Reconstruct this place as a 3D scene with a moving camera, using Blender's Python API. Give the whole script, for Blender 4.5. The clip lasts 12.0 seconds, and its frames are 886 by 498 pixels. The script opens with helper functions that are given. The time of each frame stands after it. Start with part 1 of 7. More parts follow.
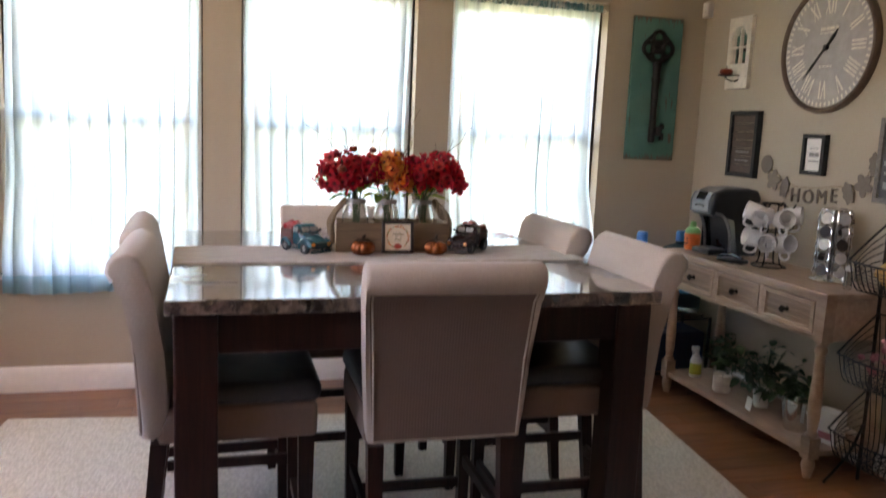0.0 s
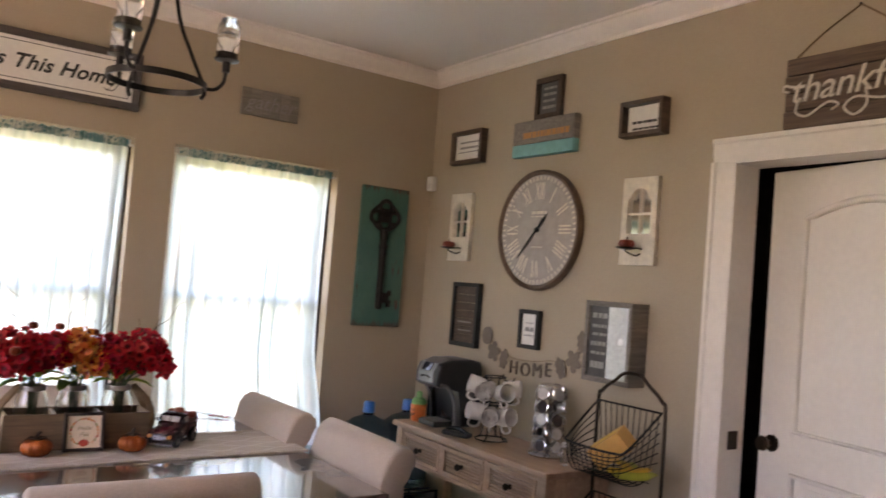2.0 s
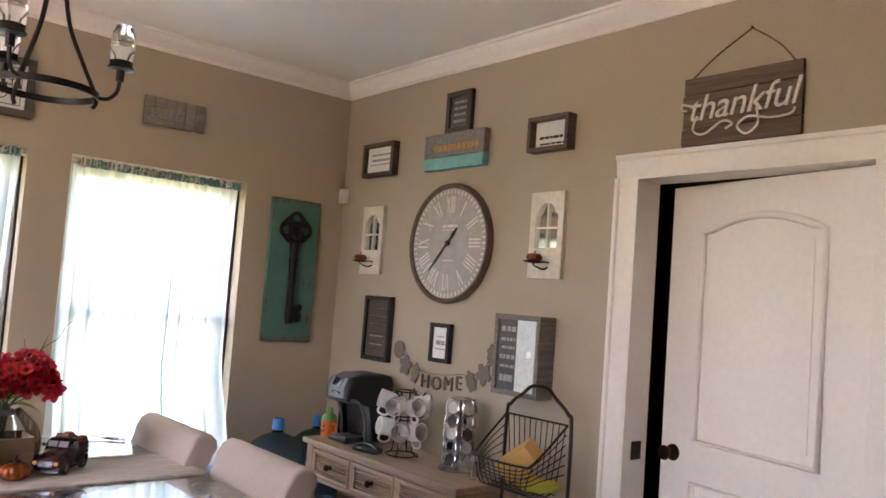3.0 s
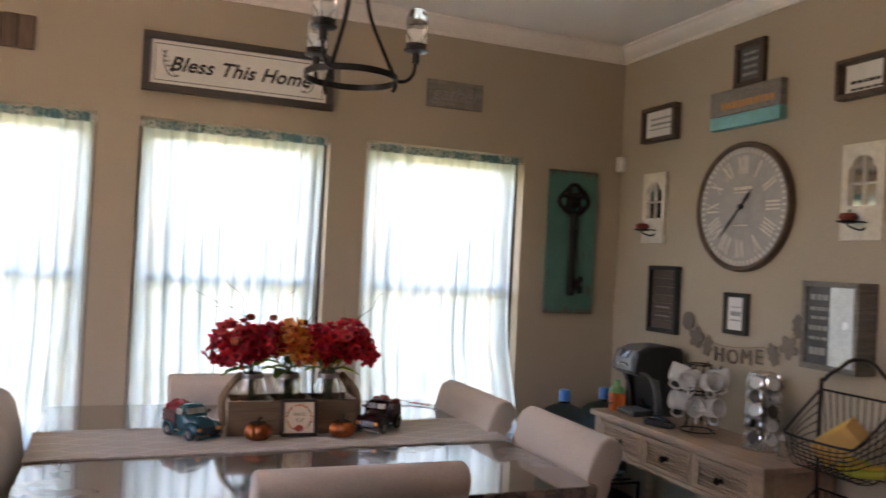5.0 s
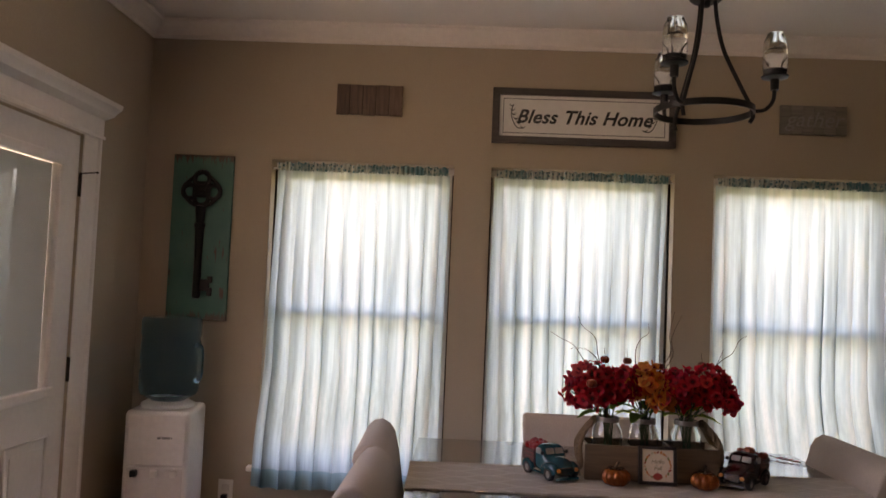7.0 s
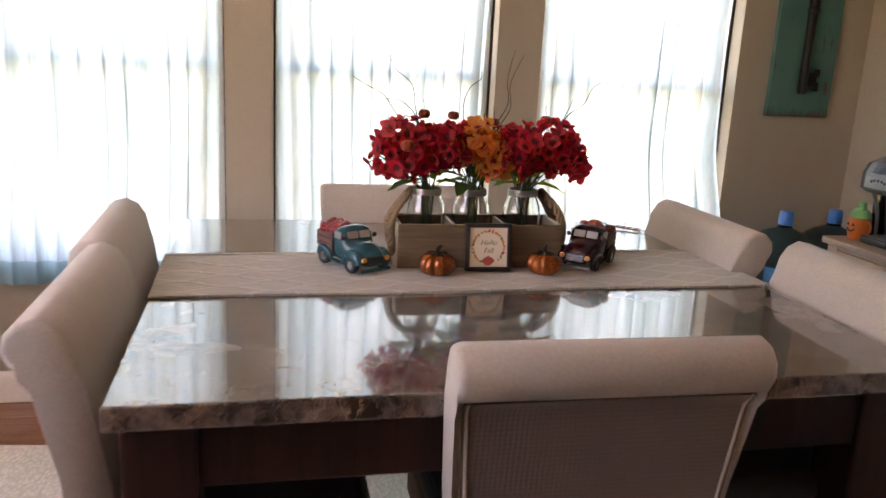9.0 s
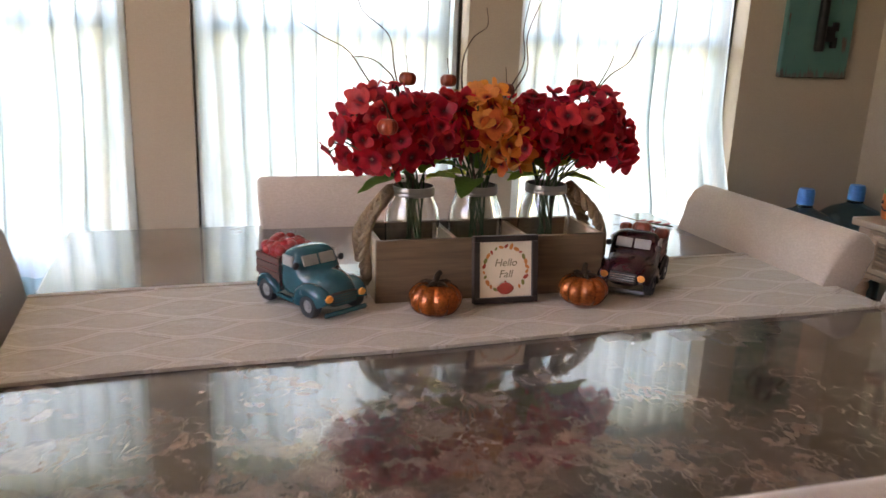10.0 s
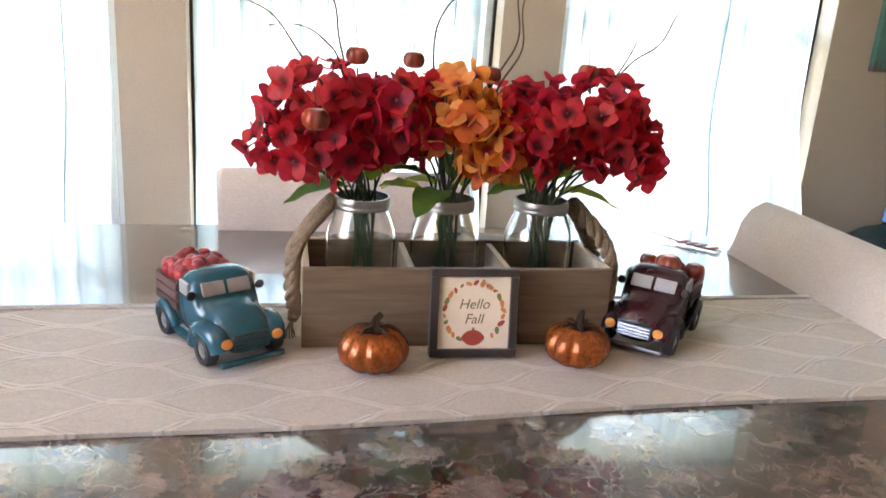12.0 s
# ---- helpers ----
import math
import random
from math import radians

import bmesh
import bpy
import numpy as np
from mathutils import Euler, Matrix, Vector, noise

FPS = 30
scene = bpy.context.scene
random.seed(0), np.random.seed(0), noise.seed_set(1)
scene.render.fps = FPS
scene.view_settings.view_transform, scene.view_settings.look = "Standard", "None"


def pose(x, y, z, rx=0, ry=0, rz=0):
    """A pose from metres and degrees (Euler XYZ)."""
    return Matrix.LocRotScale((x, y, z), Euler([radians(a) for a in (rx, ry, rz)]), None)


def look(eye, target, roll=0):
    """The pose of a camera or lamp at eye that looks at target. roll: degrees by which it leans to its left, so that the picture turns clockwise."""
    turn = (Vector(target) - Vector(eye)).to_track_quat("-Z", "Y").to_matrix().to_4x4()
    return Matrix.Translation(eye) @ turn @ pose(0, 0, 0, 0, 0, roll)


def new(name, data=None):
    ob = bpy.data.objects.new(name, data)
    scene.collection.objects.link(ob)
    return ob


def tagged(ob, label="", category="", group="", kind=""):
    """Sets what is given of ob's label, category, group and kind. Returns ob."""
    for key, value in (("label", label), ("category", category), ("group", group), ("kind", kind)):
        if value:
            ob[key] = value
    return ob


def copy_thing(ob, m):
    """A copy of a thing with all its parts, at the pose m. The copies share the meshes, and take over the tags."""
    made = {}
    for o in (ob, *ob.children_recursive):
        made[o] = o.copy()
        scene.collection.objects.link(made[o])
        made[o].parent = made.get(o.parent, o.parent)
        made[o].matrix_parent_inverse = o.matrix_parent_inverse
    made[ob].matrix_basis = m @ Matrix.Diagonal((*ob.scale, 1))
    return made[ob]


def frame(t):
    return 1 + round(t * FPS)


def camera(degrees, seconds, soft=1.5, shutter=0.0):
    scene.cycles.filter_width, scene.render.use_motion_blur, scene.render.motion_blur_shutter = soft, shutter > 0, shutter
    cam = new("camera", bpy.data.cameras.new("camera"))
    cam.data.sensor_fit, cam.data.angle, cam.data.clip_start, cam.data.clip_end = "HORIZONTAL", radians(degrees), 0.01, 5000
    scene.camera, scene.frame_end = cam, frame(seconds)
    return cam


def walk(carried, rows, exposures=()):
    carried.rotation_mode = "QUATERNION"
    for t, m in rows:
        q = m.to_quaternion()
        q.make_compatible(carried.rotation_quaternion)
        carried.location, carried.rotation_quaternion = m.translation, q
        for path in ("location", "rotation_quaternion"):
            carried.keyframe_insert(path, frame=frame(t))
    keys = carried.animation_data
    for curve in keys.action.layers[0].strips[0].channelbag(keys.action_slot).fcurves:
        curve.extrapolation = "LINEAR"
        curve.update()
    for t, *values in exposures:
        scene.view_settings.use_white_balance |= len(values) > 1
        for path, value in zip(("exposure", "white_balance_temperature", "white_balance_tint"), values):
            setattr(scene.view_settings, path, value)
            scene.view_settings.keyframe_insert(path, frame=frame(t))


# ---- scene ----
cam = camera(58.2, 12.0, shutter=0.4)
PATH = [
    (0, (0.306, 0.17, 1.372), (0.846, 2.072, 1.069), 2.5),
    (0.5, (0.283, 0.302, 1.432), (0.904, 2.198, 1.303), 2.2),
    (1, (0.299, 0.341, 1.462), (1.051, 2.194, 1.433), 2.7),
    (1.5, (0.347, 0.36, 1.478), (1.29, 2.124, 1.517), 3.8),
    (2, (0.401, 0.35, 1.496), (1.53, 1.998, 1.588), 4.6),
    (2.5, (0.427, 0.338, 1.511), (1.694, 1.88, 1.644), 4.4),
    (2.7, (0.445, 0.335, 1.52), (1.743, 1.85, 1.656), 4.3),
    (4.3, (0.463, 0.363, 1.483), (1.463, 2.094, 1.536), 2.8),
    (4.5, (0.426, 0.395, 1.5), (1.373, 2.157, 1.534), 2.7),
    (5, (0.391, 0.425, 1.487), (1.124, 2.286, 1.519), 2.9),
    (5.5, (0.379, 0.427, 1.499), (0.842, 2.372, 1.536), 2.5),
    (6, (0.323, 0.431, 1.517), (0.555, 2.417, 1.591), 1.8),
    (6.5, (0.299, 0.438, 1.487), (0.333, 2.433, 1.618), 1.8),
    (7, (0.327, 0.45, 1.484), (0.255, 2.447, 1.583), 2.4),
    (7.5, (0.361, 0.477, 1.466), (0.311, 2.475, 1.376), 3.2),
    (7.7, (0.363, 0.508, 1.472), (0.357, 2.497, 1.261), 3.1),
    (9.3, (0.439, 1.292, 1.405), (0.885, 3.178, 0.912), 3.0),
    (9.5, (0.454, 1.413, 1.4), (0.893, 3.295, 0.886), 2.8),
    (10, (0.439, 1.701, 1.362), (1.001, 3.545, 0.83), 2.3),
    (10.5, (0.513, 1.892, 1.34), (1.152, 3.7, 0.77), 3.4),
    (11, (0.625, 1.978, 1.331), (1.211, 3.79, 0.721), 5.1),
    (11.5, (0.667, 1.988, 1.338), (1.1, 3.832, 0.696), 4.8),
    (12, (0.672, 1.976, 1.35), (1.067, 3.847, 0.763), 4.1),
]
EXPOSURES = [(0, 4.53, 8050, 31), (0.5, 3.85, 8600, 38), (1.0, 3.65, 8900, 39), (1.5, 3.85, 9000, 39), (2.5, 4.72, 8000, 36), (4.5, 4.52, 7950, 34), (5.0, 4.1, 8150, 34), (5.5, 3.55, 8900, 39), (6.0, 3.4, 9000, 39), (7.5, 3.15, 9100, 40), (9.3, 4.55, 8850, 34), (10.5, 4.43, 8350, 31), (11.0, 4.53, 8100, 30), (11.5, 4.68, 8000, 29), (12, 5.33, 7600, 25)]
walk(cam, [(t, look(eye, target, roll)) for t, eye, target, roll in PATH], EXPOSURES)


# ---- light ----
world = bpy.data.worlds.new("sky")
scene.world = world
world.use_nodes = True
wn = world.node_tree.nodes
sky = wn.new("ShaderNodeTexSky")
sky.sky_type, sky.sun_disc = "NISHITA", False
sky.sun_elevation, sky.sun_rotation = radians(46), radians(165)
sky.air_density, sky.dust_density = 1.0, 2.0
wn["Background"].inputs["Strength"].default_value = 0.15
world.node_tree.links.new(sky.outputs[0], wn["Background"].inputs["Color"])
sun_data = bpy.data.lights.new("sun", "SUN")
sun_data.energy, sun_data.angle, sun_data.color = 3.5, radians(6), (1.0, 0.95, 0.88)
sun = new("sun", sun_data)
sun.matrix_world = look((5, -12, 18), (0, 6, 0))


# ---- materials ----
def shader(name, rough=0.5, metal=0.0):
    m = bpy.data.materials.new(name)
    m.use_nodes = True
    b = m.node_tree.nodes["Principled BSDF"]
    b.inputs["Roughness"].default_value = rough
    b.inputs["Metallic"].default_value = metal
    return m, m.node_tree.nodes, m.node_tree.links, b


def coords(n, l, scale=(1, 1, 1), rot=(0, 0, 0), random_shift=False):
    tc = n.new("ShaderNodeTexCoord")
    mp = n.new("ShaderNodeMapping")
    mp.inputs["Scale"].default_value = scale
    mp.inputs["Rotation"].default_value = [radians(a) for a in rot]
    l.new(tc.outputs["Object"], mp.inputs["Vector"])
    if random_shift:
        info = n.new("ShaderNodeObjectInfo")
        mul = n.new("ShaderNodeMath")
        mul.operation = "MULTIPLY"
        mul.inputs[1].default_value = 37.0
        l.new(info.outputs["Random"], mul.inputs[0])
        l.new(mul.outputs[0], mp.inputs["Location"])
    return mp.outputs["Vector"]


def noise_tex(n, l, vec, scale, detail=4.0, rough=0.55, distort=0.0):
    t = n.new("ShaderNodeTexNoise")
    t.inputs["Scale"].default_value, t.inputs["Detail"].default_value = scale, detail
    t.inputs["Roughness"].default_value, t.inputs["Distortion"].default_value = rough, distort
    l.new(vec, t.inputs["Vector"])
    return t.outputs["Fac"]


def ramp(n, l, fac, stops):
    r = n.new("ShaderNodeValToRGB")
    while len(r.color_ramp.elements) < len(stops):
        r.color_ramp.elements.new(0.5)
    for e, (p, c) in zip(r.color_ramp.elements, stops):
        e.position, e.color = p, (*c, 1) if len(c) == 3 else c
    l.new(fac, r.inputs["Fac"])
    return r.outputs["Color"]


def mix(n, l, fac, a, b, kind="MIX"):
    m = n.new("ShaderNodeMix")
    m.data_type, m.blend_type = "RGBA", kind
    for sock, v in ((m.inputs[0], fac), (m.inputs[6], a), (m.inputs[7], b)):
        if isinstance(v, (int, float)):
            sock.default_value = v
        elif isinstance(v, tuple):
            sock.default_value = (*v, 1)
        else:
            l.new(v, sock)
    return m.outputs[2]


def bump(n, l, b, height, strength=0.3, dist=0.002):
    k = n.new("ShaderNodeBump")
    k.inputs["Strength"].default_value, k.inputs["Distance"].default_value = strength, dist
    l.new(height, k.inputs["Height"])
    l.new(k.outputs["Normal"], b.inputs["Normal"])


def dark(c, f):
    return tuple(v * f for v in c)


def simple(name, color, rough=0.5, metal=0.0, grain=60.0, vary=0.12, stain=5.0, relief=0.15, dist=0.001, stretch=(1, 1, 1)):
    """A plain finish with fine grain, large faint stains and a little relief."""
    m, n, l, b = shader(name, rough, metal)
    vec = coords(n, l, stretch, random_shift=True)
    fine = noise_tex(n, l, vec, grain)
    big = noise_tex(n, l, vec, stain, 3)
    c = ramp(n, l, fine, [(0.3, dark(color, 1 - vary)), (0.7, dark(color, 1 + vary))])
    c = mix(n, l, ramp(n, l, big, [(0.35, (0, 0, 0)), (0.75, (vary * 2, vary * 2, vary * 2))]), c, dark(color, 0.6))
    l.new(c, b.inputs["Base Color"])
    rr = ramp(n, l, big, [(0.3, (max(0, rough - 0.06),) * 3), (0.7, (min(1, rough + 0.08),) * 3)])
    l.new(rr, b.inputs["Roughness"])
    if relief:
        bump(n, l, b, fine, relief, dist)
    return m


def wood(name, light, deep, rough=0.45, axis=0, scale=1.0, relief=0.2, gloss=0.0):
    m, n, l, b = shader(name, rough)
    st = [14 * scale, 14 * scale, 14 * scale]
    st[axis] = 1.0 * scale
    vec = coords(n, l, st, random_shift=True)
    g = noise_tex(n, l, vec, 3.0, 6, 0.6, 0.6)
    fine = noise_tex(n, l, vec, 14.0, 3)
    c = ramp(n, l, g, [(0.3, deep), (0.5, tuple((a + d) / 2 for a, d in zip(light, deep))), (0.68, light)])
    c = mix(n, l, ramp(n, l, fine, [(0.4, (0.0,) * 3), (0.7, (0.35,) * 3)]), c, deep)
    info = n.new("ShaderNodeObjectInfo")
    tone = ramp(n, l, info.outputs["Random"], [(0, (0.78,) * 3), (1, (1.12,) * 3)])
    c = mix(n, l, 1.0, c, tone, "MULTIPLY")
    l.new(c, b.inputs["Base Color"])
    b.inputs["Coat Weight"].default_value = gloss
    b.inputs["Coat Roughness"].default_value = 0.15
    bump(n, l, b, fine, relief, 0.0008)
    return m


def fabric(name, color, weave=900.0, relief=0.12, rough=0.9):
    m, n, l, b = shader(name, rough)
    vec = coords(n, l)
    w1 = n.new("ShaderNodeTexWave")
    w1.inputs["Scale"].default_value, w1.inputs["Distortion"].default_value = weave / 6.28, 1.2
    w1.bands_direction = "X"
    w2 = n.new("ShaderNodeTexWave")
    w2.inputs["Scale"].default_value, w2.inputs["Distortion"].default_value = weave / 6.28, 1.2
    w2.bands_direction = "Z"
    l.new(vec, w1.inputs["Vector"]), l.new(vec, w2.inputs["Vector"])
    add = n.new("ShaderNodeMath")
    l.new(w1.outputs["Fac"], add.inputs[0]), l.new(w2.outputs["Fac"], add.inputs[1])
    slub = noise_tex(n, l, coords(n, l, (60, 60, 90)), 3.0)
    big = noise_tex(n, l, vec, 6.0, 3)
    c = ramp(n, l, slub, [(0.3, dark(color, 0.9)), (0.7, dark(color, 1.06))])
    c = mix(n, l, ramp(n, l, big, [(0.4, (0,) * 3), (0.8, (0.35,) * 3)]), c, dark(color, 0.72))
    l.new(c, b.inputs["Base Color"])
    b.inputs["Sheen Weight"].default_value = 0.25
    bump(n, l, b, add.outputs[0], relief, 0.0008)
    return m


M = {}
M["wall"] = simple("wall_paint", (0.42, 0.345, 0.255), 0.7, grain=170, vary=0.05, stain=1.6, relief=0.35, dist=0.0016)
M["ceiling"] = simple("ceiling_paint", (0.82, 0.78, 0.72), 0.85, grain=120, vary=0.04, stain=1.2, relief=0.3, dist=0.0015)
M["trim"] = simple("white_trim_paint", (0.84, 0.79, 0.73), 0.35, grain=40, vary=0.03, stain=3, relief=0.05)
M["white"] = simple("white_enamel", (0.78, 0.76, 0.72), 0.4, grain=40, vary=0.04, stain=4, relief=0.05)
M["floor"] = wood("floor_wood", (0.44, 0.185, 0.085), (0.24, 0.09, 0.04), 0.3, 0, 1.0, 0.15, 0.25)
M["gap"] = simple("floor_gap", (0.03, 0.018, 0.012), 0.9)
M["espresso"] = wood("espresso_wood", (0.045, 0.014, 0.009), (0.016, 0.005, 0.004), 0.42, 2, 1.0, 0.1, 0.0)
M["espresso"].node_tree.nodes["Principled BSDF"].inputs["Specular IOR Level"].default_value = 0.3
M["linen"] = fabric("beige_linen", (0.44, 0.355, 0.29))
M["brown_cloth"] = fabric("brown_striped_cloth", (0.16, 0.100, 0.072), 240.0, 0.3)
M["seat"] = simple("dark_seat_leather", (0.028, 0.026, 0.028), 0.42, grain=180, vary=0.2, relief=0.4)
M["iron"] = simple("black_iron", (0.018, 0.016, 0.015), 0.42, 0.6, grain=90, vary=0.2, relief=0.2)
M["bronze"] = simple("dark_bronze", (0.05, 0.035, 0.025), 0.38, 0.9, grain=90, vary=0.2)
M["black"] = simple("black_plastic", (0.016, 0.016, 0.018), 0.3, grain=140, vary=0.12, relief=0.1)
M["glassy_black"] = simple("gloss_black", (0.01, 0.01, 0.012), 0.08, relief=0)
M["silver"] = simple("silver_plastic", (0.20, 0.20, 0.205), 0.4, 0.3, relief=0.05)
M["chrome"] = simple("chrome", (0.72, 0.72, 0.73), 0.12, 1.0, relief=0.03, vary=0.05)
# near-black that stands in for the shade of the unlit room
M["dark"] = simple("unlit_room_black", (0.02, 0.018, 0.016), 0.9)


def glass_mat(name, color=(1, 1, 1), rough=0.0, ior=1.45):
    m, n, l, b = shader(name, rough)
    b.inputs["Base Color"].default_value = (*color, 1)
    b.inputs["Transmission Weight"].default_value = 1.0
    b.inputs["IOR"].default_value = ior
    return m


def pane_mat(name, tint, gloss=0.08):
    """Thin flat glass: clear with a little mirror gloss."""
    m, n, l, b = shader(name)
    t = n.new("ShaderNodeBsdfTransparent")
    t.inputs["Color"].default_value = (*tint, 1)
    g = n.new("ShaderNodeBsdfGlossy")
    g.inputs["Roughness"].default_value = 0.02
    mx = n.new("ShaderNodeMixShader")
    mx.inputs[0].default_value = gloss
    l.new(t.outputs[0], mx.inputs[1]), l.new(g.outputs[0], mx.inputs[2])
    l.new(mx.outputs[0], n["Material Output"].inputs["Surface"])
    return m


M["pane"] = pane_mat("window_glass", (0.95, 0.97, 0.96))
M["jar"] = glass_mat("clear_jar_glass", (0.97, 0.99, 0.98))


def sheer_mat(name, color, clear):
    """Thin voile: gathered streaks of denser, bluer cloth between clear ones."""
    m, n, l, b = shader(name)
    streak = noise_tex(n, l, coords(n, l, (1, 0.3, 0.035)), 26, 4, 0.6)
    thread = noise_tex(n, l, coords(n, l, (1, 1, 0.05)), 150, 3)
    dif, trl, tr = n.new("ShaderNodeBsdfDiffuse"), n.new("ShaderNodeBsdfTranslucent"), n.new("ShaderNodeBsdfTransparent")
    c = ramp(n, l, streak, [(0.34, (color[0] * 1.40, color[1] * 1.22, color[2] * 1.20)), (0.52, color), (0.68, dark(color, 0.72))])
    c = mix(n, l, ramp(n, l, thread, [(0.35, (0,) * 3), (0.7, (0.25,) * 3)]), c, dark(color, 0.8))
    l.new(c, dif.inputs["Color"]), l.new(c, trl.inputs["Color"])
    tr.inputs["Color"].default_value = (*tuple(0.8 + 0.2 * v for v in color), 1)
    m1, m2 = n.new("ShaderNodeMixShader"), n.new("ShaderNodeMixShader")
    m1.inputs[0].default_value = 0.75
    l.new(dif.outputs[0], m1.inputs[1]), l.new(trl.outputs[0], m1.inputs[2])
    k = ramp(n, l, streak, [(0.34, (clear * 1.7,) * 3), (0.52, (clear,) * 3), (0.68, (clear * 0.4,) * 3)])
    l.new(k, m2.inputs[0])
    l.new(m1.outputs[0], m2.inputs[1]), l.new(tr.outputs[0], m2.inputs[2])
    l.new(m2.outputs[0], n["Material Output"].inputs["Surface"])
    return m


M["sheer"] = sheer_mat("sheer_curtain", (0.57, 0.69, 0.71), 0.04)


def marble_mat():
    """Polished brown marble pattern: cloudy dark islands, tan patches and wispy pale cracks at two sizes."""
    m, n, l, b = shader("dark_marble_laminate", 0.1)
    vec = coords(n, l, (1, 1, 1), (0, 0, 25))
    wn = n.new("ShaderNodeTexNoise")
    wn.inputs["Scale"].default_value = 22.0
    wn.inputs["Detail"].default_value = 9.0
    l.new(vec, wn.inputs["Vector"])
    warp = n.new("ShaderNodeVectorMath")
    warp.operation = "MULTIPLY_ADD"
    warp.inputs[1].default_value = (0.095, 0.095, 0)
    l.new(wn.outputs["Color"], warp.inputs[0])
    l.new(vec, warp.inputs[2])

    def cells(scale, width):
        v = n.new("ShaderNodeTexVoronoi")
        v.voronoi_dimensions = "2D"
        v.feature = "DISTANCE_TO_EDGE"
        v.inputs["Scale"].default_value = scale
        l.new(warp.outputs[0], v.inputs["Vector"])
        return ramp(n, l, v.outputs["Distance"], [(0.0, (1,) * 3), (width, (0.55,) * 3), (width * 3.2, (0,) * 3)])
    isle = n.new("ShaderNodeTexVoronoi")
    isle.voronoi_dimensions = "2D"
    isle.inputs["Scale"].default_value = 17.0
    l.new(warp.outputs[0], isle.inputs["Vector"])
    sep = n.new("ShaderNodeSeparateColor")
    l.new(isle.outputs["Color"], sep.inputs[0])
    patch = mix(n, l, 0.16, noise_tex(n, l, vec, 24.0, 10, 0.72, 0.25), sep.outputs[0])
    base = ramp(n, l, patch, [(0.36, (0.012, 0.009, 0.008)), (0.45, (0.042, 0.030, 0.025)), (0.53, (0.115, 0.082, 0.066)), (0.62, (0.17, 0.122, 0.096)), (0.76, (0.26, 0.195, 0.15))])
    k = mix(n, l, 1.0, cells(19.0, 0.010), cells(41.0, 0.009), "LIGHTEN")
    where = ramp(n, l, noise_tex(n, l, vec, 9.0, 5, 0.65), [(0.40, (0.05,) * 3), (0.54, (0.45,) * 3), (0.68, (0.95,) * 3)])
    k = mix(n, l, 1.0, k, where, "MULTIPLY")
    l.new(mix(n, l, k, base, (0.36, 0.29, 0.225)), b.inputs["Base Color"])
    smear = noise_tex(n, l, vec, 3.0, 4)
    l.new(ramp(n, l, smear, [(0.35, (0.20,) * 3), (0.7, (0.30,) * 3)]), b.inputs["Roughness"])
    b.inputs["Specular IOR Level"].default_value = 0.8
    b.inputs["Coat Weight"].default_value = 1.0
    b.inputs["Coat IOR"].default_value = 1.6
    b.inputs["Coat Roughness"].default_value = 0.045
    return m


M["marble"] = marble_mat()


# ---- building helpers ----
def thing(name, label, category, loc=(0, 0, 0), rz=0.0, group="", kind="", rx=0.0, ry=0.0):
    ob = new(name)
    ob.empty_display_size = 0.05
    ob.matrix_basis = pose(*loc, rx, ry, rz)
    return tagged(ob, label, category, group, kind)


def mesh_of(name, bm, material, smooth=35.0):
    me = bpy.data.meshes.new(name)
    bmesh.ops.recalc_face_normals(bm, faces=bm.faces)
    if smooth:
        flat = bm.faces.layers.int.get("flat")
        for f in bm.faces:
            f.smooth = not (flat and f[flat])
        lim = radians(smooth)
        for e in bm.edges:
            if len(e.link_faces) == 2 and e.calc_face_angle(0) > lim:
                e.smooth = False
    bm.to_mesh(me)
    bm.free()
    for mt in material if isinstance(material, (list, tuple)) else [material]:
        me.materials.append(mt)
    return me


def part(name, bm, material, parent, label="", smooth=35.0, at=None):
    me = bm if isinstance(bm, bpy.types.Mesh) else mesh_of(name, bm, material, smooth)
    ob = new(name, me)
    ob.parent = parent
    if at is not None:
        ob.matrix_basis = at
    return tagged(ob, label)


def setting(name, bm, material, label, category, smooth=35.0):
    return tagged(new(name, mesh_of(name, bm, material, smooth)), label, category, kind="structure")


def B():
    return bmesh.new()


def box(bm, x0, x1, y0, y1, z0, z1, bev=0.0, seg=2, m=None):
    old = set(bm.faces)
    vs = [bm.verts.new((x, y, z)) for x in (x0, x1) for y in (y0, y1) for z in (z0, z1)]
    fs = [bm.faces.new([vs[i] for i in q]) for q in ((0, 1, 3, 2), (4, 6, 7, 5), (0, 4, 5, 1), (2, 3, 7, 6), (0, 2, 6, 4), (1, 5, 7, 3))]
    if m is not None:
        bmesh.ops.transform(bm, matrix=m, verts=vs)
    if bev:
        es = list({e for f in fs for e in f.edges})
        rounded = set(bmesh.ops.bevel(bm, geom=es, offset=bev, segments=seg, profile=0.5, affect="EDGES")["faces"])
        flat = bm.faces.layers.int.get("flat") or bm.faces.layers.int.new("flat")
        for f in bm.faces:
            if f not in old and f not in rounded:
                f[flat] = 1
    return bm


def prism(bm, pts, axis, a, b):
    """A polygon given in two axes, extruded along the third from a to b."""
    def put(p, v):
        return (v, p[0], p[1]) if axis == "x" else (p[0], v, p[1]) if axis == "y" else (p[0], p[1], v)
    lo, hi = [bm.verts.new(put(p, a)) for p in pts], [bm.verts.new(put(p, b)) for p in pts]
    k = len(pts)
    fs = [bm.faces.new(lo[::-1]), bm.faces.new(hi)]
    fs += [bm.faces.new((lo[i], lo[(i + 1) % k], hi[(i + 1) % k], hi[i])) for i in range(k)]
    return lo + hi


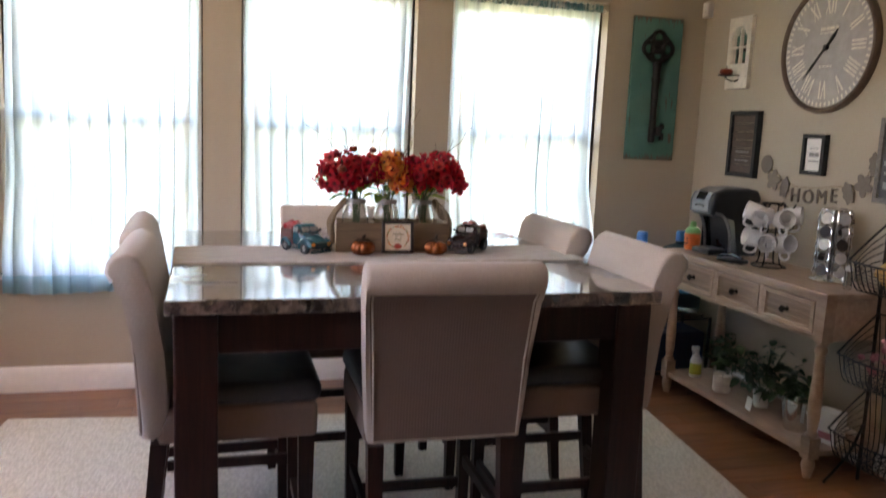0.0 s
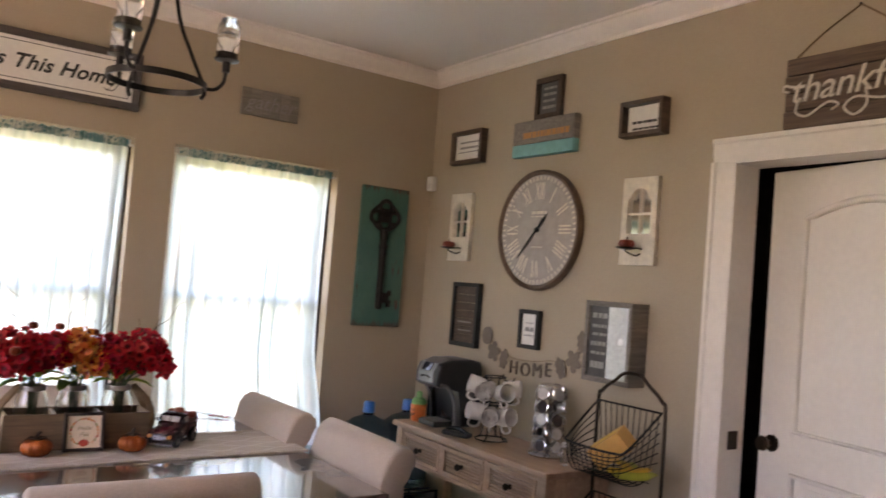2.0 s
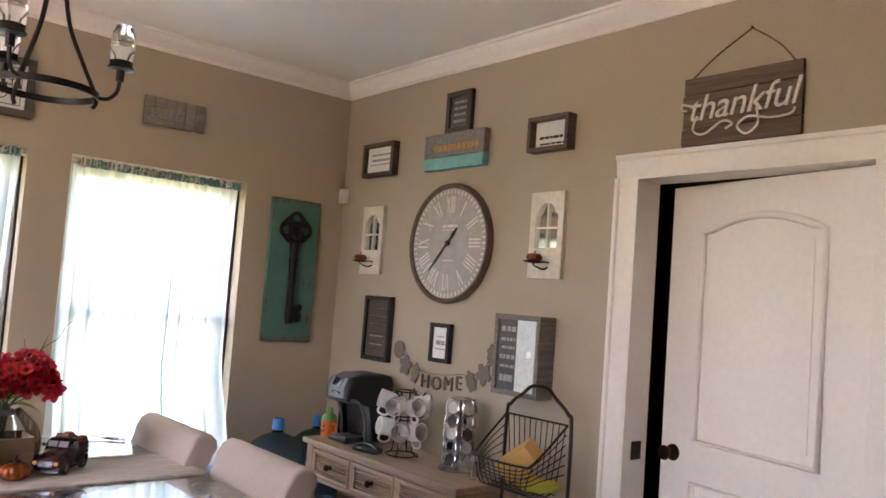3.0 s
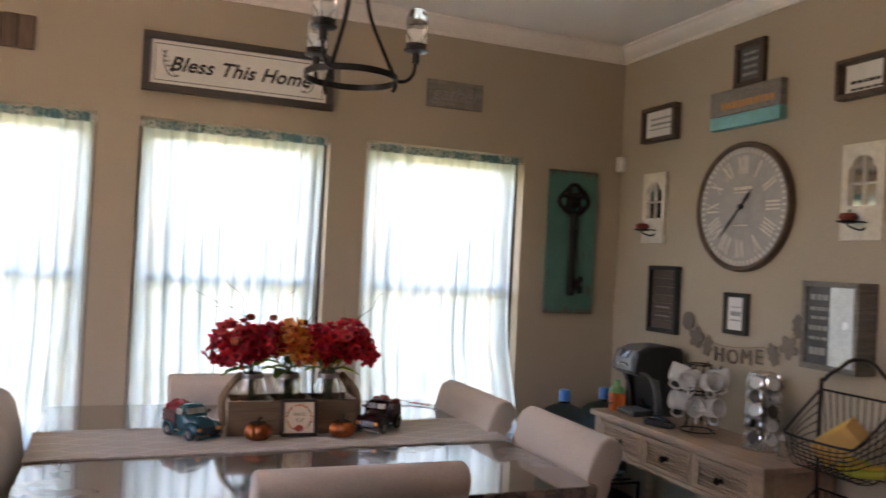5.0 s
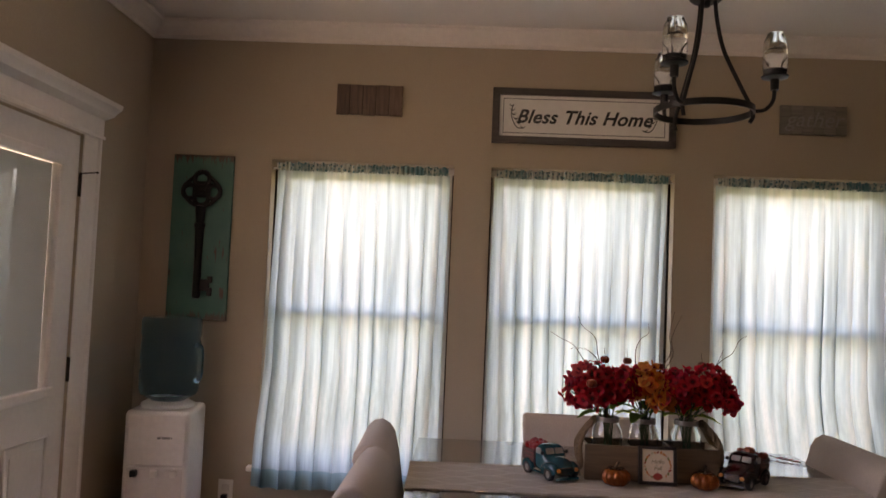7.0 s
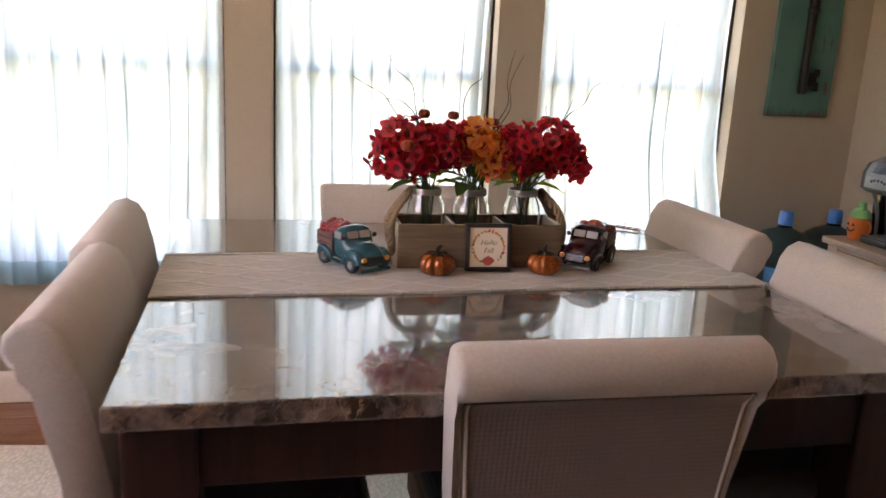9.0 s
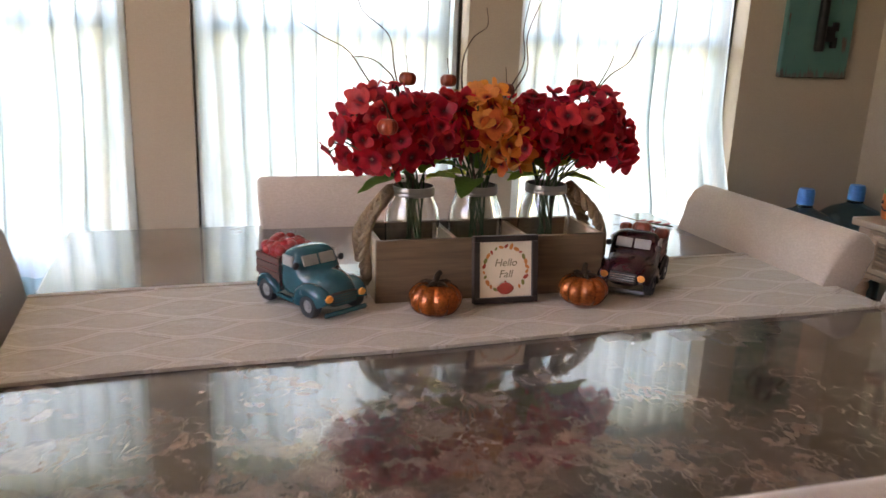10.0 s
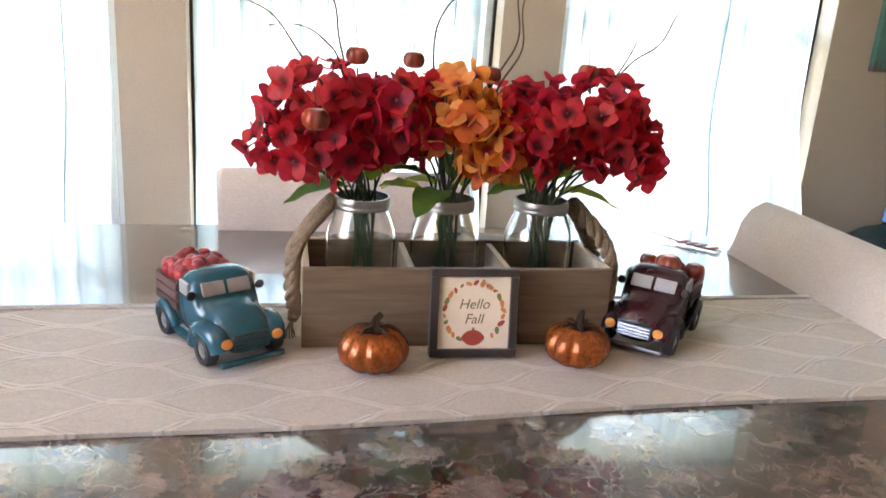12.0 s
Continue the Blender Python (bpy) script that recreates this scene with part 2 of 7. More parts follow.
def lathe(bm, prof, seg=24, at=(0, 0, 0), m=None, lobes=0, depth=0.0):
    """Turns a profile of (radius, height) about the upright axis."""
    rings, made = [], []
    for r, z in prof:
        if r < 1e-5:
            v = bm.verts.new((at[0], at[1], at[2] + z))
            rings.append([v])
            made.append(v)
        else:
            ring = []
            for i in range(seg):
                a = 2 * math.pi * i / seg
                rr = r * (1 - depth * (0.5 + 0.5 * math.cos(a * lobes)) ** 3) if lobes else r
                ring.append(bm.verts.new((at[0] + rr * math.cos(a), at[1] + rr * math.sin(a), at[2] + z)))
            rings.append(ring)
            made += ring
    for p, q in zip(rings, rings[1:]):
        for i in range(seg):
            j = (i + 1) % seg
            c = [p[i % len(p)], p[j % len(p)], q[j % len(q)], q[i % len(q)]]
            c = [v for k, v in enumerate(c) if v not in c[:k]]
            if len(c) > 2:
                bm.faces.new(c)
    if m is not None:
        bmesh.ops.transform(bm, matrix=m, verts=made)
    return made


def gourd(r, h, n=12):
    """Profile of a squat ribbed fruit with dimpled ends."""
    out = []
    for i in range(n + 1):
        a = -math.pi / 2 + math.pi * i / n
        rr = r * abs(math.cos(a)) ** 0.72
        out.append((0 if i in (0, n) else rr, h * math.sin(a) - 0.22 * h * math.copysign(max(0, 1 - rr / (0.5 * r)), a)))
    return out


def rod(bm, a, b, r, r2=None, seg=10):
    a, b = Vector(a), Vector(b)
    d = b - a
    m = Matrix.Translation(a) @ d.to_track_quat("Z", "Y").to_matrix().to_4x4()
    return lathe(bm, [(0, 0), (r, 0), (r if r2 is None else r2, d.length), (0, d.length)], seg, m=m)


def tube(bm, pts, r, seg=8, closed=False, r_end=None):
    pts = [Vector(p) for p in pts]
    k = len(pts)
    rings, up = [], None
    for i, p in enumerate(pts):
        t = (pts[(i + 1) % k] - pts[i - 1]) if closed or 0 < i < k - 1 else (pts[1] - pts[0] if i == 0 else pts[-1] - pts[-2])
        t.normalize()
        if up is None:
            up = t.orthogonal().normalized()
        up = (up - t * up.dot(t)).normalized()
        side = t.cross(up)
        rr = r if r_end is None else r + (r_end - r) * i / (k - 1)
        rings.append([bm.verts.new(p + rr * (math.cos(2 * math.pi * j / seg) * up + math.sin(2 * math.pi * j / seg) * side)) for j in range(seg)])
    for i in range(k if closed else k - 1):
        p, q = rings[i], rings[(i + 1) % k]
        for j in range(seg):
            bm.faces.new((p[j], p[(j + 1) % seg], q[(j + 1) % seg], q[j]))
    if not closed:
        bm.faces.new(rings[0][::-1]), bm.faces.new(rings[-1])
    return bm


def curve(pts, n=24, closed=False):
    """A smooth line through a few points."""
    pts = [Vector(p) for p in pts]
    k, out = len(pts), []
    spans = k if closed else k - 1
    for s in range(spans):
        p = [pts[(s + d) % k] if closed else pts[min(max(s + d, 0), k - 1)] for d in (-1, 0, 1, 2)]
        for i in range(max(2, n // spans)):
            t = i / max(2, n // spans)
            out.append(0.5 * (2 * p[1] + (p[2] - p[0]) * t + (2 * p[0] - 5 * p[1] + 4 * p[2] - p[3]) * t * t + (3 * p[1] - p[0] - 3 * p[2] + p[3]) * t ** 3))
    return out if closed else out + [pts[-1]]


def blob(bm, c, r, sub=2, squash=(1, 1, 1), rough=0.0):
    g = bmesh.ops.create_icosphere(bm, subdivisions=sub, radius=1.0)
    for v in g["verts"]:
        k = 1 + rough * noise.noise(v.co * 2.3 + Vector(c) * 9)
        v.co = Vector(c) + Vector((v.co.x * squash[0], v.co.y * squash[1], v.co.z * squash[2])) * r * k
    return g["verts"]


# ---- the room ----
XL, XR, YW, YB, ZC, TH = -1.30, 3.0, 4.318, -4.6, 2.755, 0.14
WINDOWS = [(-0.673, 0.226), (0.408, 1.296), (1.483, 2.378)]
Z0, Z1 = 0.597, 2.085
DOOR_R = (1.335, 2.222, 2.056)
DOOR_L = (2.79, 3.675, 2.06)

bm = B()
xs = [XL - TH] + [v for w in WINDOWS for v in w] + [XR + TH]
for i in range(0, len(xs), 2):
    box(bm, xs[i], xs[i + 1], YW, YW + TH, 0, ZC)
for a, b in WINDOWS:
    box(bm, a, b, YW, YW + TH, 0, Z0)
    box(bm, a, b, YW, YW + TH, Z1, ZC)
setting("wall_north", bm, M["wall"], "taupe painted wall with three tall windows", "wall", 0)
for nm, x0, x1, (d0, d1, dz) in (("wall_east", XR, XR + TH, DOOR_R), ("wall_west", XL - TH, XL, DOOR_L)):
    bm = B()
    box(bm, x0, x1, d1, YW, 0, ZC)
    if nm == "wall_west":
        # leaves an unseen, unframed opening, added to let more daylight in
        for a, b, z0, z1 in ((YB, 1.15, 0, ZC), (2.66, d0, 0, ZC), (1.15, 2.66, 0, 1.1), (1.15, 2.66, 2.5, ZC)):
            box(bm, x0, x1, a, b, z0, z1)
    else:
        box(bm, x0, x1, YB, d0, 0, ZC)
    box(bm, x0, x1, d0, d1, dz, ZC)
    setting(nm, bm, M["wall"], "taupe painted wall with a door", "wall", 0)
setting("wall_south", box(B(), XL - TH, XR + TH, YB - TH, YB, 0, ZC), M["wall"], "plain taupe painted wall", "wall", 0)
setting("ceiling", box(B(), XL - TH, XR + TH, YB - TH, YW + TH, ZC, ZC + 0.1), M["ceiling"], "flat white painted ceiling", "ceiling", 0)
floor = setting("floor", box(B(), XL - TH, XR + 1.6, YB - TH, YW + TH, -0.1, -0.012), M["gap"], "red-brown wooden plank floor", "floor", 0)


# crown moulding and baseboards, as profiles run along each wall
def run(name, prof, material, label, category):
    """prof: (distance from the wall, height)."""
    bm = B()
    prism(bm, [(YW - d, z) for d, z in prof], "x", XL, XR)
    prism(bm, [(XR - d, z) for d, z in prof], "y", YB, YW) if name == "crown_moulding" else None
    prism(bm, [(XL + d, z) for d, z in prof], "y", YB, YW) if name == "crown_moulding" else None
    setting(name, bm, material, label, category, 25)


CROWN = [(0, 2.672), (0.010, 2.672), (0.012, 2.690), (0.020, 2.694), (0.030, 2.704), (0.048, 2.714), (0.062, 2.728), (0.070, 2.742), (0.082, 2.744), (0.084, ZC), (0, ZC)]
BASE = [(0, 0), (0.015, 0), (0.015, 0.100), (0.011, 0.112), (0.006, 0.126), (0, 0.128)]
run("crown_moulding", CROWN, M["trim"], "white painted crown moulding", "moulding")
bm = B()
prism(bm, [(YW - d, z) for d, z in BASE], "x", XL + 0.016, XR - 0.016)
for x, s, (d0, d1, _) in ((XR, -1, DOOR_R), (XL, 1, DOOR_L)):
    for a, b in ((YB, d0 - 0.12), (d1 + 0.12, YW)):
        prism(bm, [(x + s * d, z) for d, z in BASE], "y", a, b)
setting("baseboard", bm, M["trim"], "white painted baseboard", "baseboard", 25)


# windows with sashes, sills and panes
def window(i, a, b):
    w = thing("window_%d" % i, "white double-hung window in a plastered reveal", "window", ((a + b) / 2, YW + 0.115, 0), kind="structure")
    h = (b - a) / 2
    zm = 1.345
    bm = B()
    for x0, x1, z0, z1 in ((-h, -h + 0.035, Z0, Z1), (h - 0.035, h, Z0, Z1), (-h + 0.035, h - 0.035, Z1 - 0.035, Z1), (-h + 0.035, h - 0.035, Z0, Z0 + 0.035)):
        box(bm, x0, x1, -0.02, 0.05, z0, z1, 0.004)
    part("window_frame", bm, M["white"], w)
    for z0, z1, y in ((zm - 0.02, Z1 - 0.035, 0.022), (Z0 + 0.035, zm + 0.02, -0.005)):
        bm = B()
        k = h - 0.035
        for x0, x1, p, q in ((-k, -k + 0.035, z0, z1), (k - 0.035, k, z0, z1), (-k + 0.035, k - 0.035, z1 - 0.04, z1), (-k + 0.035, k - 0.035, z0, z0 + 0.04)):
            box(bm, x0, x1, y - 0.012, y + 0.012, p, q, 0.003)
        part("sash", bm, M["white"], w)
        pane = part("pane", box(B(), -k + 0.036, k - 0.036, y - 0.002, y + 0.002, z0 + 0.041, z1 - 0.041), M["pane"], w, smooth=0)
        pane.visible_shadow = False
    for s in (-1, 1):
        part("side_track", box(B(), s * (h - 0.005) - 0.004, s * (h - 0.005) + 0.004, -0.034, -0.0205, Z0, Z1 - 0.036), M["bronze"], w, "dark side track", smooth=0)
    part("window_sill", box(B(), -h - 0.04, h + 0.04, -0.160, -0.117, Z0 - 0.028, Z0 - 0.002, 0.006), M["trim"], w)
    part("window_stool", box(B(), -h + 0.002, h - 0.002, -0.115, -0.02, Z0 - 0.028, Z0 - 0.002), M["trim"], w, smooth=0)


for i, (a, b) in enumerate(WINDOWS):
    window(i + 1, a, b)


# sheer curtains gathered on rods inside the openings
def curtain(a, b, seed, flare):
    c = thing("sheer_curtain", "pale teal sheer curtain gathered on a rod in the window", "curtain", ((a + b) / 2, YW - 0.012, 0), group="window curtains")
    rnd = random.Random(seed)
    top, low, w = 2.040, 0.512, (b - a) - 0.055
    folds = 11
    ph = [rnd.uniform(-0.9, 0.9) for _ in range(folds + 2)]
    am = [rnd.uniform(0.5, 1.5) for _ in range(folds + 2)]
    cols, rows = 260, 36

    def place(u, v):
        f = u * folds
        k = int(f)
        s = f - k
        s = s * s * (3 - 2 * s)
        amp = am[k] * (1 - s) + am[k + 1] * s
        shift = ph[k] * (1 - s) + ph[k + 1] * s
        th = 2 * math.pi * f + shift * (0.4 + v)
        open_ = 0.35 + 0.65 * min(1, v * 3)
        x = (u - 0.5) * w * (1 + flare * v * v) + 0.010 * amp * open_ * math.sin(th) + 0.010 * math.sin(3.1 * v + seed + 5 * u)
        lip = min(1, max(0, (v - 0.60) / 0.32))
        y = (0.019 - 0.006 * lip) * amp * open_ * math.cos(th) + 0.034 - 0.111 * lip * lip * (3 - 2 * lip)
        return x, y, top + (low - top) * v + (0.006 * math.sin(9 * u + seed) if v == 1 else 0)
    bm = B()
    grid = [[bm.verts.new(place(i / cols * 0.999, j / rows)) for i in range(cols + 1)] for j in range(rows + 1)]
    for j in range(rows):
        for i in range(cols):
            bm.faces.new((grid[j][i], grid[j][i + 1], grid[j + 1][i + 1], grid[j + 1][i]))
    part("panel", bm, M["sheer"], c, smooth=180)
    # bottom hem, a second layer
    bm = B()
    hem = [[bm.verts.new(Vector(place(i / cols * 0.999, 1 - 0.055 * j)) + Vector((0, -0.003, 0))) for i in range(cols + 1)] for j in range(2)]
    for i in range(cols):
        bm.faces.new((hem[0][i], hem[0][i + 1], hem[1][i + 1], hem[1][i]))
    part("hem", bm, M["hem"], c, smooth=180)
    # ruffled header with its rod
    bm = B()
    hd = []
    for j in range(4):
        row = []
        for i in range(cols + 1):
            u = i / cols
            th = 2 * math.pi * (u * 46 + 0.8 * math.sin(u * 17 + seed))
            row.append(bm.verts.new(((u - 0.5) * w, 0.028 + 0.009 * math.sin(th) * (1 if j in (0, 3) else 0.6), 2.034 + 0.014 * j + (0.004 * math.sin(th * 0.37 + seed) if j == 3 else 0))))
        hd.append(row)
    for j in range(3):
        for i in range(cols):
            bm.faces.new((hd[j][i], hd[j][i + 1], hd[j + 1][i + 1], hd[j + 1][i]))
    part("header", bm, M["header"], c, "teal patterned gathered header", smooth=180)
    bm = B()
    rod(bm, (-(b - a) / 2 + 0.003, 0.044, 2.046), ((b - a) / 2 - 0.003, 0.044, 2.046), 0.006)
    part("curtain_rod", bm, M["white"], c)
    return c


M["hem"] = sheer_mat("sheer_hem", (0.42, 0.66, 0.70), 0.25)


def header_mat():
    m, n, l, b = shader("header_lace", 0.85)
    vec = coords(n, l)
    v = n.new("ShaderNodeTexVoronoi")
    v.inputs["Scale"].default_value = 55
    l.new(vec, v.inputs["Vector"])
    patch = noise_tex(n, l, vec, 9, 2)
    c1 = ramp(n, l, v.outputs["Distance"], [(0.25, (0.10, 0.22, 0.23)), (0.5, (0.55, 0.60, 0.52))])
    l.new(mix(n, l, ramp(n, l, patch, [(0.42, (0,) * 3), (0.6, (0.9,) * 3)]), c1, (0.06, 0.22, 0.25)), b.inputs["Base Color"])
    return m


M["header"] = header_mat()
for i, (a, b) in enumerate(WINDOWS):
    curtain(a, b, i + 3, (0.05, 0.02, 0.06)[i])

# outdoors: lawn to the horizon
def lawn_mat():
    m, n, l, b = shader("lawn", 0.9)
    vec = coords(n, l)
    c = ramp(n, l, noise_tex(n, l, vec, 40, 4), [(0.3, (0.10, 0.11, 0.045)), (0.7, (0.17, 0.165, 0.075))])
    l.new(mix(n, l, ramp(n, l, noise_tex(n, l, vec, 0.4, 3), [(0.4, (0,) * 3), (0.7, (0.6,) * 3)]), c, (0.2, 0.17, 0.08)), b.inputs["Base Color"])
    return m


M["lawn"] = lawn_mat()
# pale finish of the added slab that reflects sun indoors
M["concrete"] = simple("bounce_slab_concrete", (0.66, 0.62, 0.56), 0.85, grain=50, vary=0.1, stain=2)
bm = B()
for x0, x1, y0, y1 in ((-900, 900, YW + TH + 0.01, 1500), (-900, XL - TH - 0.01, -900, YW + TH + 0.01), (XL - TH - 0.01, 900, -900, YB - TH - 0.01)):
    bm.faces.new([bm.verts.new(p) for p in ((x0, y0, -0.25), (x1, y0, -0.25), (x1, y1, -0.25), (x0, y1, -0.25))])
# unseen slab, added as a reflector below the west opening
setting("patio", box(B(), -7.0, XL - TH - 0.02, -3.0, 5.2, -0.249, -0.18), M["concrete"], "unseen pale slab added to bounce sunlight into the room", "patio", 0)
setting("ground", bm, M["lawn"], "pale green lawn outside the windows", "lawn", 0)


# ---- the table and its chairs ----
TX0, TX1, TY0, TY1, TZ = 0.162, 1.564, 2.214, 3.506, 0.917


def dining_table():
    t = thing("dining_table", "counter-height dark wood table with a glossy marbled top", "table", ((TX0 + TX1) / 2, (TY0 + TY1) / 2, 0), 0.9)
    a, b = (TX1 - TX0) / 2, (TY1 - TY0) / 2
    part("tabletop", box(B(), -a, a, -b, b, TZ - 0.04, TZ, 0.004, 2), M["marble"], t)
    for nm, q in (("front_apron", (-a + 0.13, a - 0.13, -b + 0.03, -b + 0.055)), ("back_apron", (-a + 0.13, a - 0.13, b - 0.055, b - 0.03)),
                  ("side_apron", (-a + 0.03, -a + 0.055, -b + 0.13, b - 0.13)), ("side_apron", (a - 0.055, a - 0.03, -b + 0.13, b - 0.13))):
        part(nm, box(B(), *q, TZ - 0.15, TZ - 0.04, 0.003), M["espresso"], t)
    for sx in (-1, 1):
        for sy in (-1, 1):
            cx, cy = sx * (a - 0.075), sy * (b - 0.075)
            bm = B()
            box(bm, cx - 0.055, cx + 0.055, cy - 0.055, cy + 0.055, 0.012, TZ - 0.04, 0.006)
            part("leg", bm, M["espresso"], t)


dining_table()


def dining_chair():
    c = thing("dining_chair", "beige linen counter chair with rolled back and dark seat", "chair", group="chairs round the table")
    prof = [(-0.155, 0.545), (-0.168, 0.75), (-0.195, 0.92), (-0.210, 0.984), (-0.228, 1.011), (-0.255, 1.025), (-0.283, 1.019), (-0.303, 0.999), (-0.308, 0.974),
            (-0.298, 0.951), (-0.277, 0.941), (-0.258, 0.914), (-0.238, 0.75), (-0.228, 0.60), (-0.226, 0.52), (-0.20, 0.515)]
    bm = B()
    vs = prism(bm, prof, "x", -1, 1)
    for v in vs:
        s = max(0, (v.co.z - 0.5) / 0.5)
        v.co.x *= 0.216 + 0.030 * min(1, s)
    es = [e for e in bm.edges if abs(e.verts[0].co.x - e.verts[1].co.x) < 0.1]
    bmesh.ops.bevel(bm, geom=es, offset=0.012, segments=3, profile=0.5, affect="EDGES")
    part("backrest", bm, M["linen"], c, smooth=50)
    outer = [(-0.226, 0.530), (-0.228, 0.60), (-0.238, 0.75), (-0.258, 0.914), (-0.277, 0.939)]
    bm = B()
    rows = []
    for y, z in outer:
        w = 0.204 + 0.030 * min(1, max(0, (z - 0.5) / 0.5))
        rows.append([bm.verts.new((x, q, z)) for x, q in ((-w, y + 0.002), (-w, y - 0.004), (w, y - 0.004), (w, y + 0.002))])
    for p, q in zip(rows, rows[1:]):
        for k in range(4):
            bm.faces.new((p[k], p[(k + 1) % 4], q[(k + 1) % 4], q[k]))
    bm.faces.new(rows[0]), bm.faces.new(rows[-1][::-1])
    part("back_panel", bm, M["brown_cloth"], c, "brown striped outer back", smooth=40)
    for s in (-1, 1):
        bm = B()
        tube(bm, [(s * 0.204, -0.231, 0.53), (s * 0.211, -0.243, 0.75), (s * 0.222, -0.263, 0.914), (s * 0.224, -0.281, 0.940)], 0.003, 6)
        part("piping", bm, M["linen"], c)
    part("seat_frame", box(B(), -0.22, 0.22, -0.19, 0.235, 0.50, 0.605, 0.018, 3), M["brown_cloth"], c, smooth=50)
    bm = B()
    box(bm, -0.225, 0.225, -0.15, 0.245, 0.603, 0.665, 0.026, 4)
    for v in bm.verts:
        if v.co.z > 0.64:
            v.co.z += 0.012 * (1 - (v.co.x / 0.225) ** 2) * (1 - ((v.co.y - 0.05) / 0.2) ** 2)
    part("seat", bm, M["seat"], c, "dark leather seat", smooth=60)
    for sx in (-1, 1):
        for sy, spread in ((-1, -0.05), (1, 0.0)):
            bm = B()
            x, y = sx * 0.19, -0.185 if sy < 0 else 0.205
            vs = prism(bm, [(x - 0.022, y - 0.022), (x + 0.022, y - 0.022), (x + 0.022, y + 0.022), (x - 0.022, y + 0.022)], "z", 0.012, 0.505)
            for v in vs:
                if v.co.z < 0.1:
                    v.co.x, v.co.y = x + (v.co.x - x) * 0.7, y + (v.co.y - y) * 0.7 + spread
            part("leg", bm, M["espresso"], c, smooth=0)
    for q in ((-0.175, 0.175, -0.215, -0.195, 0.20, 0.235), (-0.175, 0.175, 0.195, 0.215, 0.17, 0.205)):
        part("stretcher", box(B(), *q, 0.003), M["espresso"], c)
    for s in (-1, 1):
        part("stretcher", box(B(), s * 0.19 - 0.009, s * 0.19 + 0.009, -0.19, 0.19, 0.25, 0.285, 0.003), M["espresso"], c)
    return c


chair = dining_chair()
SPOTS = [(0.907, 2.397, -0.5), (0.794, 3.266, 180), (0.335, 2.515, -90), (0.305, 3.014, -88), (1.398, 2.542, 89), (1.346, 3.102, 91)]
chair.matrix_basis = pose(SPOTS[0][0], SPOTS[0][1], 0, 0, 0, SPOTS[0][2])
for x, y, r in SPOTS[1:]:
    copy_thing(chair, pose(x, y, 0, 0, 0, r))


def rug_mat():
    m, n, l, b = shader("woven_rug", 0.95)
    vec = coords(n, l)
    v = n.new("ShaderNodeTexVoronoi")
    v.inputs["Scale"].default_value = 85
    l.new(coords(n, l, (1, 0.6, 1)), v.inputs["Vector"])
    big = noise_tex(n, l, vec, 4, 4)
    c = ramp(n, l, v.outputs["Distance"], [(0.1, (0.80, 0.74, 0.65)), (0.7, (0.62, 0.56, 0.48))])
    l.new(mix(n, l, ramp(n, l, big, [(0.4, (0,) * 3), (0.75, (0.3,) * 3)]), c, (0.56, 0.51, 0.43)), b.inputs["Base Color"])
    bump(n, l, b, v.outputs["Distance"], 0.5, 0.005)
    return m


M["rug"] = rug_mat()
rug = thing("area_rug", "cream woven area rug under the table", "rug", (0.755, 2.572, 0), -6.5)
part("rug_body", box(B(), -1.49, 1.49, -1.19, 1.19, 0.001, 0.012, 0.004), M["rug"], rug)
part("binding", box(B(), -1.502, 1.502, -1.202, 1.202, 0.0005, 0.006, 0.002), M["rug"], rug)


# ---- more finishes ----
M["oak"] = wood("washed_oak", (0.60, 0.43, 0.31), (0.43, 0.285, 0.20), 0.5, 1)
M["oak_shade"] = simple("oak_shadow_gap", (0.06, 0.04, 0.03), 0.8)
M["crate"] = wood("crate_wood", (0.23, 0.145, 0.08), (0.12, 0.075, 0.042), 0.6, 0, 2.0)
M["crate_in"] = wood("crate_raw_wood", (0.55, 0.43, 0.30), (0.38, 0.28, 0.19), 0.65, 1, 2.0)
M["grey_wood"] = wood("weathered_grey_wood", (0.26, 0.235, 0.21), (0.13, 0.115, 0.10), 0.7, 1, 1.6)
M["grey_wood_x"] = wood("weathered_grey_frame", (0.115, 0.10, 0.092), (0.065, 0.056, 0.052), 0.7, 0, 1.6)
M["brown_wood"] = wood("dark_brown_wood", (0.115, 0.075, 0.05), (0.05, 0.033, 0.024), 0.55, 1, 1.6)
M["rust_wood"] = wood("worn_brown_boards", (0.20, 0.135, 0.10), (0.10, 0.065, 0.05), 0.75, 2, 1.6)
M["pale_wood"] = wood("whitewashed_boards", (0.34, 0.31, 0.27), (0.19, 0.17, 0.15), 0.75, 0, 1.6)
M["paper"] = simple("white_paper", (0.75, 0.73, 0.69), 0.8, grain=30, vary=0.04)
M["ink"] = simple("black_ink", (0.02, 0.02, 0.02), 0.7, relief=0)
M["grey_ink"] = simple("grey_ink", (0.28, 0.27, 0.26), 0.8, relief=0)
M["chalk"] = simple("chalk", (0.32, 0.32, 0.30), 0.9, relief=0)
M["slate"] = simple("slate", (0.10, 0.10, 0.10), 0.75, grain=40, vary=0.2)
M["orange_paint"] = simple("orange_paint", (0.55, 0.25, 0.08), 0.6, relief=0)
M["teal_paint"] = simple("teal_paint", (0.16, 0.45, 0.46), 0.6, grain=30, vary=0.12)
M["cream_paint"] = simple("worn_cream_paint", (0.70, 0.64, 0.54), 0.55, grain=35, vary=0.12, stain=12)
M["mirror"] = simple("mirror_glass", (0.85, 0.86, 0.86), 0.02, 1.0, relief=0, vary=0.01)
